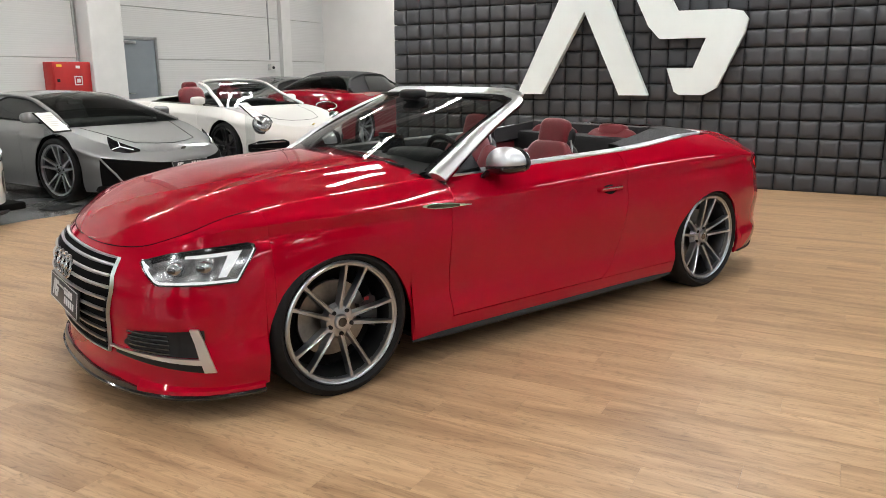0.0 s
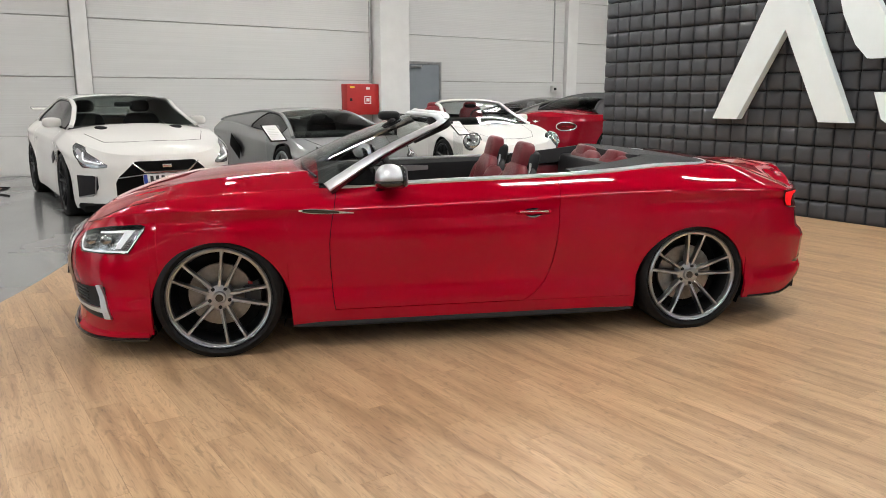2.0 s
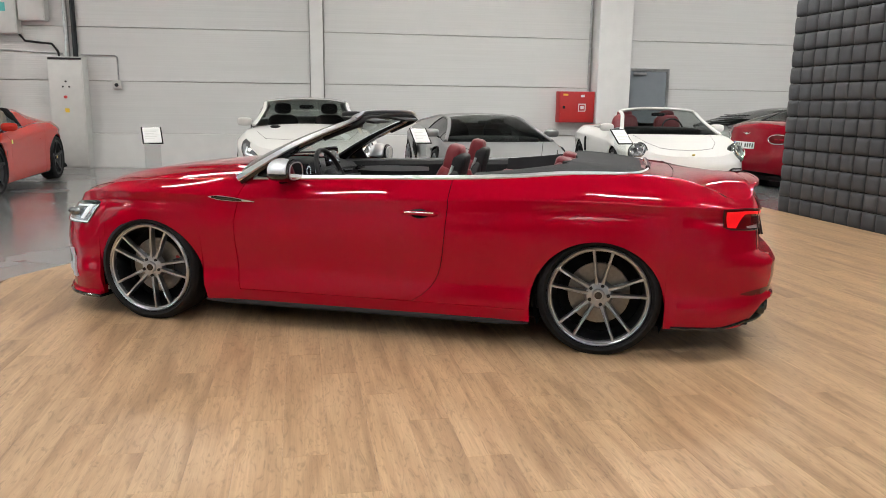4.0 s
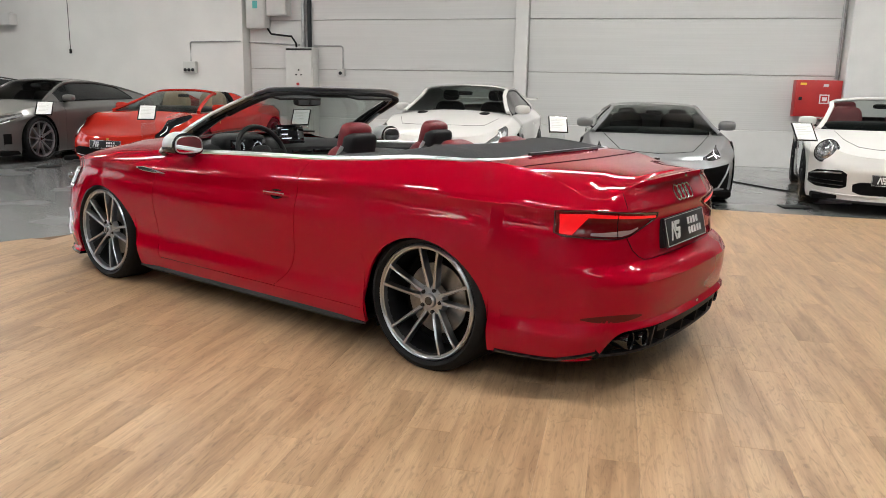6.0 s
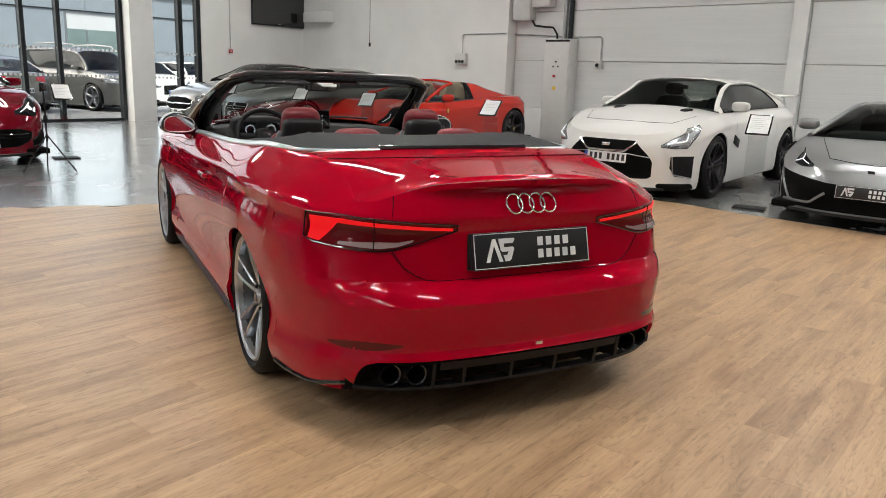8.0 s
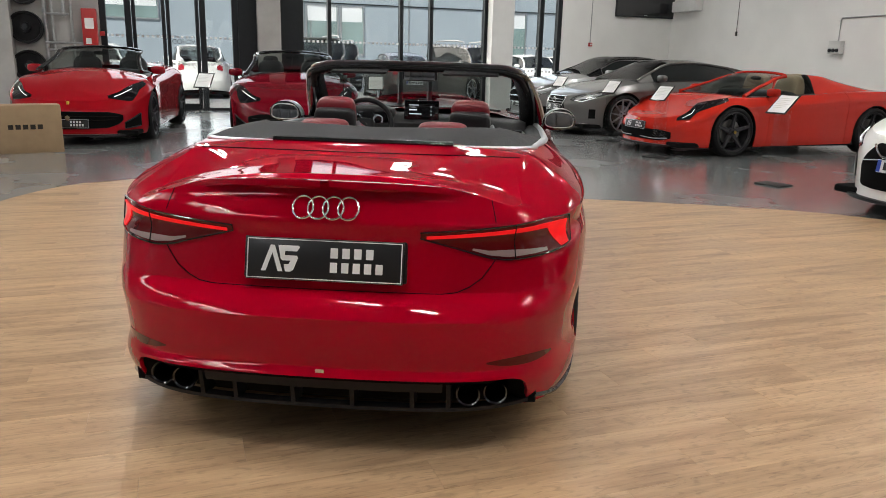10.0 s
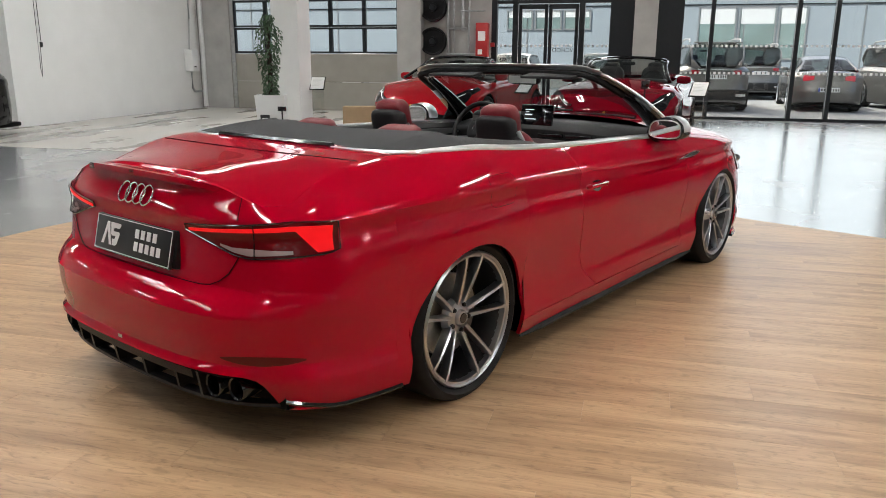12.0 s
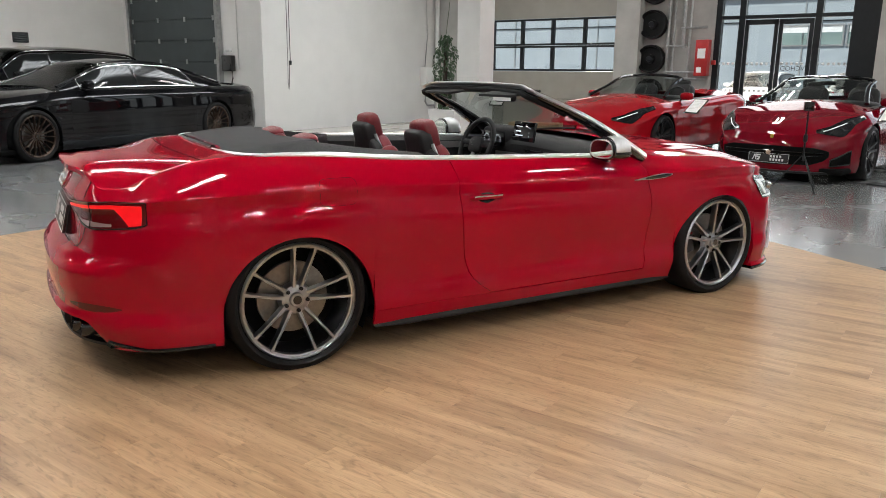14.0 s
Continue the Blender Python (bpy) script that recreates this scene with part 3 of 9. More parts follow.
def show_plate(parent, m, w=0.52, h=0.125, name="number_plate", label="black dealer plate with a white mark"):
    """A black dealer's plate: the mark and two bars of print. Its face looks along +x of m."""
    pl = part(name, box(-0.006, 0.006, -w / 2, w / 2, 0, h, 0.003), M_PLATE_K, parent, label, m=m)
    fr = []
    for a, b in (((-w / 2 + 0.004, 0.004), (w / 2 - 0.004, 0.007)), ((-w / 2 + 0.004, h - 0.007), (w / 2 - 0.004, h - 0.004)), ((-w / 2 + 0.004, 0.004), (-w / 2 + 0.007, h - 0.004)), ((w / 2 - 0.007, 0.004), (w / 2 - 0.004, h - 0.004))):
        fr.append(box(0.006, 0.0075, a[0], b[0], a[1], b[1]))
    part("plate_edge", join(*fr), M_PRINT, pl)
    k = h * 0.62
    for outline in (MARK_A, MARK_S):
        part("plate_mark", prism([(-w * 0.40 + a * k * 1.05, h * 0.2 + b * k) for a, b in outline], 0.0025), M_PRINT, pl, m=Matrix.Translation((0.006, 0, 0)))
    for z0, z1, y1, n in ((0.56, 0.80, 0.34, 4), (0.22, 0.46, 0.40, 5)):
        step = w * (y1 - 0.04) / n
        for i in range(n):
            part("plate_print", box(0.006, 0.0078, w * 0.04 + step * i, w * 0.04 + step * (i + 0.62), h * z0, h * z1), M_PRINT, pl)
    return pl

# ---- the hall ----
M_CONCRETE = material("polished_grey_concrete", (0.20, 0.206, 0.206), 0.25, coat=0.8, vary=0.12, scale=0.9, bump=0.02, bump_scale=30, rough_vary=0.06)
M_CONCRETE.node_tree.nodes["Principled BSDF"].inputs["Coat Roughness"].default_value = 0.16
M_ASPHALT = material("pale_concrete_yard", (0.25, 0.255, 0.26), 0.85, vary=0.15, scale=3, bump=0.4, bump_scale=90)
M_PLASTER = material("white_plaster", (0.73, 0.725, 0.705), 0.75, vary=0.04, scale=1.3, bump=0.15, bump_scale=50)
M_PANEL = material("light_grey_wall_panel", (0.62, 0.62, 0.61), 0.5, vary=0.035, scale=2.0, stretch=(0.2, 0.2, 16.0))
M_WHITE = material("white_paint", (0.70, 0.70, 0.685), 0.5, vary=0.03, scale=4)
M_FRAME = material("anthracite_frame", (0.010, 0.0125, 0.015), 0.42, spec=0.3, vary=0.1, scale=12)
M_STEEL = material("galvanised_steel", (0.42, 0.43, 0.43), 0.35, 0.9, vary=0.15, scale=12)
M_CEIL = material("trapezoid_roof_sheet", (0.20, 0.205, 0.21), 0.6, vary=0.05, scale=2)
M_BEIGE = material("beige_sectional_door", (0.29, 0.27, 0.235), 0.55, vary=0.05, scale=3)
M_GREYBLUE = material("grey_blue_door_paint", (0.21, 0.235, 0.26), 0.45, vary=0.04, scale=5)
M_CONCRETE_WALL = material("raw_concrete", (0.38, 0.37, 0.35), 0.8, vary=0.12, scale=2.2, bump=0.3, bump_scale=40)
M_PAD = material("dark_grey_padding", (0.043, 0.046, 0.053), 0.5, vary=0.12, scale=5, bump=0.4, bump_scale=150)
M_LOGO = material("white_acrylic_letter", (0.82, 0.90, 0.91), 0.4, vary=0.02, scale=5)
M_SIGNRED = material("fire_red_paint", (0.42, 0.02, 0.02), 0.4, vary=0.05, scale=9)
M_FARPANE = material("grey_green_glazing", (0.20, 0.27, 0.255), 0.12, vary=0.25, scale=0.8)
M_REDLENS = material("red_lamp_lens", (0.42, 0.02, 0.035), 0.18, coat=0.6, vary=0.15, scale=25)
M_BLUEWALL = material("blue_grey_cladding", (0.30, 0.34, 0.365), 0.55, vary=0.05, scale=0.7)
M_GATE_DARK = material("anthracite_gate", (0.035, 0.045, 0.048), 0.5, vary=0.1, scale=3)


def add_ribs(m, scale, strength, axis="Z"):
    nodes, links = m.node_tree.nodes, m.node_tree.links
    co = nodes.new("ShaderNodeTexCoord")
    wv = nodes.new("ShaderNodeTexWave")
    wv.wave_type, wv.bands_direction, wv.wave_profile = "BANDS", axis, "SIN"
    wv.inputs["Scale"].default_value = scale
    links.new(co.outputs["Object"], wv.inputs["Vector"])
    bp = nodes.new("ShaderNodeBump")
    bp.inputs["Strength"].default_value, bp.inputs["Distance"].default_value = strength, 0.003
    links.new(wv.outputs["Fac"], bp.inputs["Height"])
    links.new(bp.outputs[0], nodes["Principled BSDF"].inputs["Normal"])


add_ribs(M_PANEL, 8.0, 0.35)
add_ribs(M_BLUEWALL, 2.0, 0.5, "X")


def structure(name, geo, mat, m=ROOM, label="", category="", smooth=False):
    ob = part(name, geo, mat, None, label, smooth=smooth, m=m)
    return tagged(ob, label, category or name.rstrip("_0123456789"), "", "structure")


U0, U1, V0 = -14.3, 13.5, -16.3
FLOOR_EDGE = [(5.64, 4.55), (3.6, 4.62), (2.3, 4.75), (1.0, 4.86), (0.1, 4.98), (-0.7, 4.65), (-1.25, 4.05), (-1.75, 3.2), (-2.3, 2.1), (-2.8, 1.25), (-3.3, 0.35), (-3.8, -0.5), (-4.15, -1.4), (-4.05, -2.2), (-3.4, -2.75), (-2.2, -3.2), (-1.3, -3.55), (-0.3, -3.8), (1.1, -3.9), (3.0, -3.95), (5.64, -4.0)]

structure("ground", box(-400, 400, -400, 400, -0.6, -0.06), M_ASPHALT, ROOM, "pale concrete yard outside", "ground")
structure("floor", box(U0 - 0.2, U1, V0 - 0.2, 13.2, -0.3, 0.0), M_CONCRETE, ROOM, "polished grey concrete hall floor", "floor")

# panelled wall, turned a little against the hall
NORTH = room(2.0, 11.0, 0, 0, 0, -4.0)
# east of the steel post the wall runs straight with the hall
NORTH_E = NORTH @ pose(-2.2, 0, 0, 0, 0, 4.0) @ pose(2.2, 0, 0)
wn = structure("wall_north_1", box(-8.58, -2.21, 0.06, 0.3, 0, CEILING_Z + 0.5), M_CONCRETE_WALL, NORTH, "wall of light grey insulated panels", "wall")
wn_e = structure("wall_north_2", box(-2.2, 12.6, 0.06, 0.3, 0, CEILING_Z + 0.5), M_CONCRETE_WALL, NORTH_E, "wall of light grey insulated panels", "wall")
SPANS = ((-8.56, -2.44, wn), (-2.14, 3.70, wn_e), (4.54, 9.60, wn_e), (10.0, 12.5, wn_e))
for a0, a1, side_wall in SPANS:
    for k in range(5):
        z0 = 0.70 + 1.05 * k
        part("wall_panel", box(a0, a1, 0.0, 0.06, z0 + 0.006, z0 + 1.044, 0.006, 1), M_PANEL, side_wall, smooth=False)
    part("plinth", box(a0, a1, -0.05, 0.06, 0.0, 0.70, 0.006, 1), M_WHITE, side_wall, smooth=False)
part("steel_post", box(9.62, 9.98, -0.10, 0.06, 0.0, CEILING_Z), M_WHITE, wn_e, smooth=False)
part("steel_post", box(-2.42, -2.16, -0.10, 0.06, 0.0, CEILING_Z), M_WHITE, wn, smooth=False)
structure("pillar_1", box(3.74, 4.50, -0.35, 0.06, 0.0, CEILING_Z, 0.01, 1), M_WHITE, NORTH_E, "square white painted concrete pillar", "pillar")
structure("wall_north_plaster", box(-16.8, -8.58, -0.28, 0.3, 0, CEILING_Z + 0.5), M_PLASTER, NORTH, "smooth white plastered wall", "wall")
structure("wall_east", box(U1, U1 + 0.3, V0, 13, 0, CEILING_Z + 0.5), M_PLASTER, ROOM, "white plastered wall", "wall")

# grey steel door in the panelled wall
door = tagged(part("door_1", box(4.63, 5.51, -0.055, 0.0, 0.0, 2.14, 0.006, 1), M_GREYBLUE, None, smooth=False, m=NORTH_E), "closed grey steel side door", "door", "", "structure")
part("door_frame", join(box(4.57, 4.63, -0.07, 0.0, 0, 2.2), box(5.51, 5.57, -0.07, 0.0, 0, 2.2), box(4.57, 5.57, -0.07, 0.0, 2.14, 2.2)), M_STEEL, door, smooth=False)
part("door_handle", tube([(4.74, -0.06, 1.05), (4.74, -0.10, 1.05), (4.87, -0.10, 1.05)], 0.01), M_STEEL, door)
part("door_closer", box(4.70, 5.0, -0.11, -0.06, 2.05, 2.11, 0.01), M_STEEL, door)

# ceiling with roof sheet and beams
structure("ceiling", box(U0, U1, V0, 13.0, CEILING_Z + 0.4, CEILING_Z + 0.6), M_CEIL, ROOM, "grey trapezoid roof sheet", "ceiling")
for u in (-9.5, -4.9, -0.3, 4.3, 8.9):
    structure("ceiling_beam", box(u - 0.12, u + 0.12, V0, 12.8, CEILING_Z - 0.05, CEILING_Z + 0.4, 0.01, 1), M_WHITE, ROOM, "white steel roof beam", "beam")
for u, v in LAMP_PLACES:
    th = thing("ceiling_light", room(u, v, CEILING_Z - 0.40), "long white LED panel hung under the roof", "ceiling light", "hall lights")
    part("housing", box(-0.65, 0.65, -0.15, 0.15, 0.0, 0.05, 0.01), M_WHITE, th)
    part("centre_bar", box(-0.65, 0.65, -0.06, 0.06, -0.06, -0.025, 0.008), M_WHITE, th)
    for q in (-0.6, 0.6):
        part("hanger", tube([(q, 0, 0.05), (q, 0, 0.80)], 0.006, 6), M_STEEL, th)

for u, v, turn, long, wide in ROOFLIGHTS:
    rl_ = thing("rooflight", room(u, v, CEILING_Z + 0.02, 0, 0, turn), "bright ribbed rooflight in the hall roof", "rooflight", "rooflights")
    a_, b_ = long / 2 + 0.02, wide / 2 + 0.01
    part("kerb", join(box(-a_ - 0.13, a_ + 0.13, -b_ - 0.09, -b_, 0, 0.38), box(-a_ - 0.13, a_ + 0.13, b_, b_ + 0.09, 0, 0.38), box(-a_ - 0.13, -a_, -b_, b_, 0, 0.38), box(a_, a_ + 0.13, -b_, b_, 0, 0.38)), M_WHITE, rl_, smooth=False)
    n_ = round(long / 0.38)
    for k in range(n_):
        x_ = -long / 2 + long * (k + 0.5) / n_
        part("rib", box(x_ - 0.015, x_ + 0.015, -b_, b_, 0.18, 0.24), M_FRAME, rl_, smooth=False)
for k in range(47):
    structure("ceiling_purlin", box(U0, U1, V0 + 0.6 + 0.62 * k - 0.02, V0 + 0.6 + 0.62 * k + 0.02, CEILING_Z + 0.33, CEILING_Z + 0.4), M_STEEL, ROOM, "thin steel purlin under the roof", "purlin")

# south wall and its dark gate
structure("wall_south", box(-7.82, U1, V0 - 0.3, V0, 0, CEILING_Z + 0.5), M_PLASTER, ROOM, "white plastered wall", "wall")
structure("wall_south_front", box(U0, -7.82, V0 - 0.3, -10.9, 0, CEILING_Z + 0.5), M_PLASTER, ROOM, "white plastered wall section", "wall")
gate = tagged(part("gate_1", box(-7.82, -7.79, -15.88, -12.40, 0, 5.0), M_GATE_DARK, None, smooth=False, m=ROOM), "closed anthracite sectional gate", "gate", "", "structure")
for k in range(9):
    part("gate_section", box(-7.79, -7.75, -15.85, -12.43, 0.08 + 0.5 * k, 0.57 + 0.5 * k, 0.006, 1), M_GATE_DARK, gate, smooth=False)
    for v in (-12.5, -13.59, -14.68, -15.77):
        part("gate_hinge", box(-7.75, -7.735, v - 0.035, v + 0.035, 0.52 + 0.5 * k, 0.63 + 0.5 * k, 0.004), M_STEEL, gate, smooth=False)
for v in (-12.35, -15.93):
    part("gate_rail", box(-7.82, -7.70, v - 0.05, v + 0.05, 0, 5.0), M_STEEL, gate, smooth=False)

# padded wall with the dealer's mark
PADU = 5.66
wp = structure("wall_padded", box(PADU + 0.02, PADU + 0.22, -7.0, 3.92, 0, 3.9), M_DARK, ROOM, "dark wall of square leather pads", "wall")
for k, (nm, outline) in enumerate((("A", [(1.92, 1.13), (1.16, 2.75), (0.91, 2.75), (0.17, 1.12), (0.53, 1.12), (1.02, 2.16), (1.57, 1.13)]), ("S", [(0.50, 2.75), (0.36, 2.27), (0.20, 1.95), (0.06, 1.80), (-0.49, 1.80), (-0.36, 1.45), (-0.05, 1.45), (-0.15, 1.17), (-0.21, 1.13), (-0.50, 1.13), (-0.65, 1.22), (-0.92, 1.85), (-0.95, 2.0), (-0.88, 2.09), (-0.73, 2.12), (-0.14, 2.12), (0.02, 2.4), (0.10, 2.75)]))):
    g = prism(outline, 0.11)
    sg = tagged(part("wall_mark", g, M_LOGO, None, smooth=False, m=ROOM @ Matrix.Translation((PADU - 0.165, 0, 0))), "large white raised stroke mark on the padded wall", "sign", "dealer mark")

# window front
fr = M_FRAME
structure("wall_west_top", box(U0 - 0.3, U0, V0, 13.0, 5.35, CEILING_Z + 0.5), M_PLASTER, ROOM, "plastered wall above the window front", "wall")
structure("wall_west_1", box(U0 - 0.3, U0, V0, -9.95, 0, 5.35), M_CONCRETE_WALL, ROOM, "raw concrete wall beside the gate", "wall")
structure("pillar_2", box(U0 - 0.3, U0 + 0.35, -5.15, -4.55, 0, CEILING_Z), M_CONCRETE_WALL, ROOM, "raw concrete pillar", "pillar")
structure("wall_west_2", box(U0 - 0.3, U0, -4.55, -2.86, 0, 5.35), M_CONCRETE_WALL, ROOM, "raw concrete wall with pipework", "wall")
structure("pillar_3", box(U0 - 0.3, U0 + 0.3, 0.50, 1.02, 0, CEILING_Z), M_CONCRETE_WALL, ROOM, "light concrete pillar between windows", "pillar")
structure("pillar_4", box(U0 - 0.3, U0 + 0.3, 6.32, 6.92, 0, CEILING_Z), M_WHITE, ROOM, "white pillar between windows", "pillar")
structure("wall_west_3", box(U0 - 0.3, U0, 8.45, 13.0, 0, 5.35), M_PLASTER, ROOM, "white plastered wall", "wall")
structure("wall_west_dark_1", box(U0 - 0.22, U0 + 0.04, 0.08, 0.50, 0, 5.35), fr, ROOM, "anthracite panel beside the entrance", "wall")
structure("wall_west_dark_2", box(U0 - 0.22, U0 + 0.04, 1.02, 1.50, 0, 5.35), fr, ROOM, "anthracite panel between windows", "wall")


def window_front(name, v0, v1, posts, label, bar=None, thick=0.07):
    w = tagged(part(name, join(box(U0 - 0.16, U0 - 0.04, v0, v1, 0.0, 0.06), box(U0 - 0.16, U0 - 0.04, v0, v1, 5.27, 5.35)), fr, None, smooth=False, m=ROOM), label, "window", "", "structure")
    edges = [v0 + thick / 2] + list(posts) + [v1 - thick / 2]
    for v in edges:
        part("window_post", box(U0 - 0.18, U0 - 0.02, v - thick / 2, v + thick / 2, 0.0, 5.35), fr, w, smooth=False)
    if bar:
        part("window_bar", box(U0 - 0.17, U0 - 0.03, v0, v1, bar - 0.04, bar + 0.04), fr, w, smooth=False)
    for a, b in zip(edges, edges[1:]):
        p = part("pane", box(U0 - 0.105, U0 - 0.095, a + thick / 2, b - thick / 2, 0.06, 5.27), M_PANE, w, smooth=False)
        p.visible_shadow = False
    # two rows of small white squares on the glass
    for z in (1.02, 1.62):
        sq = []
        v = v0 + 0.1
        while v < v1 - 0.1:
            sq.append(box(U0 - 0.094, U0 - 0.092, v, v + 0.055, z, z + 0.055))
            v += 0.105
        part("safety_dots", join(*sq), M_PRINT, w, smooth=False)
    return w


window_front("window_1", 1.50, 6.32, (2.22, 4.02, 4.80), "tall anthracite shop window", thick=0.09)
window_front("window_2", 6.92, 8.45, (7.86,), "tall window beside the pillar", thick=0.12)
ent = window_front("window_3", -2.86, 0.08, (-2.28, -0.70), "glazed entrance with an anthracite frame", 2.66, thick=0.13)
for v0, v1 in ((-2.20, -1.50), (-1.48, -0.78)):
    leaf = part("door_leaf", join(box(U0 - 0.09, U0 - 0.03, v0, v0 + 0.08, 0.02, 2.6), box(U0 - 0.09, U0 - 0.03, v1 - 0.08, v1, 0.02, 2.6), box(U0 - 0.09, U0 - 0.03, v0, v1, 0.02, 0.16), box(U0 - 0.09, U0 - 0.03, v0, v1, 2.49, 2.6)), fr, ent, smooth=False)
txt = bpy.data.curves.new("sign_text", "FONT")
txt.body, txt.size, txt.extrude = "VCHOD", 0.14, 0.001
txt.materials.append(M_INK)
sign = new("entrance_sign", txt)
sign.matrix_world = ROOM @ Matrix.Translation((U0 - 0.085, -0.88, 1.50)) @ pose(0, 0, 0, 90, 0, -90)
tagged(sign, "black entrance lettering on the glass", "sign")

structure("wall_west_4", box(U0 - 0.3, U0, -9.95, -5.15, 4.4, 5.35), M_PLASTER, ROOM, "plastered wall above the gate", "wall")
# beige sectional gate with a band of windows
G0, G1 = -9.85, -5.25
gate2 = tagged(part("gate_2", join(box(U0 - 0.2, U0 - 0.05, G0 - 0.1, G0, 0, 4.4), box(U0 - 0.2, U0 - 0.05, G1, G1 + 0.1, 0, 4.4)), M_STEEL, None, smooth=False, m=ROOM), "beige sectional gate with a band of windows", "gate", "", "structure")
for z0, z1 in ((0.0, 0.72), (0.73, 1.44), (2.80, 3.5), (3.51, 4.4)):
    part("gate_section", box(U0 - 0.14, U0 - 0.08, G0, G1, z0, z1, 0.006, 1), M_BEIGE, gate2, smooth=False)
NW = 5
for k in range(NW):
    a, b = G0 + (G1 - G0) * k / NW, G0 + (G1 - G0) * (k + 1) / NW
    for z0, z1 in ((1.45, 2.10), (2.11, 2.79)):
        part("gate_window_frame", join(box(U0 - 0.14, U0 - 0.07, a, a + 0.05, z0, z1), box(U0 - 0.14, U0 - 0.07, b - 0.05, b, z0, z1), box(U0 - 0.14, U0 - 0.07, a + 0.05, b - 0.05, z0, z0 + 0.05), box(U0 - 0.14, U0 - 0.07, a + 0.05, b - 0.05, z1 - 0.05, z1)), fr, gate2, smooth=False)
        p = part("pane", box(U0 - 0.11, U0 - 0.10, a + 0.05, b - 0.05, z0 + 0.05, z1 - 0.05), M_PANE, gate2, smooth=False)
        p.visible_shadow = False

# free white column with the plant
structure("pillar_5", box(-7.58, -7.12, -5.05, -4.58, 0, CEILING_Z, 0.01, 1), M_WHITE, ROOM, "square white painted column", "pillar")

# blue-grey building across the yard
bld = thing("office_building", room(-34.0, -2, -0.06), "blue-grey clad building across the yard", "building")
part("wall", box(-10, 0, -40, 40, 0, 4.9), M_BLUEWALL, bld, smooth=False)
part("roof", box(-10.2, 0.2, -40.2, 40.2, 4.9, 5.2), M_FRAME, bld, smooth=False)
for k in range(16):
    part("cladding_joint", box(0.0, 0.03, -38 + 5 * k, -37.94 + 5 * k, 0.45, 4.9), M_STEEL, bld, smooth=False)
part("plinth", box(0.0, 0.05, -40, 40, 0.0, 0.45), M_CONCRETE_WALL, bld, smooth=False)
part("cladding_trim", box(0.0, 0.06, -40, 40, 3.82, 3.87), M_FRAME, bld, smooth=False)
for v0, v1, z0, z1 in ((5.0, 6.7, 1.4, 3.78), (6.78, 8.4, 1.4, 3.78), (8.48, 9.7, 1.4, 3.78), (-4.0, -2.7, 2.75, 3.7), (-2.62, -1.3, 2.75, 3.7), (-1.22, 0.1, 2.75, 3.7), (16.0, 18.6, 1.4, 3.78)):
    wn_ = part("window", join(box(0.0, 0.08, v0, v0 + 0.07, z0, z1), box(0.0, 0.08, v1 - 0.07, v1, z0, z1), box(0.0, 0.08, v0 + 0.07, v1 - 0.07, z0, z0 + 0.07), box(0.0, 0.08, v0 + 0.07, v1 - 0.07, z1 - 0.07, z1)), M_STEEL, bld, "steel-framed glazing", smooth=False)
    part("pane", box(0.01, 0.03, v0 + 0.07, v1 - 0.07, z0 + 0.07, z1 - 0.07), M_FARPANE, wn_, smooth=False)
    part("blind", box(0.031, 0.036, v0 + 0.10, v1 - 0.10, z1 - 0.07 - 0.3 * (z1 - z0), z1 - 0.07), M_WHITE, wn_, smooth=False)

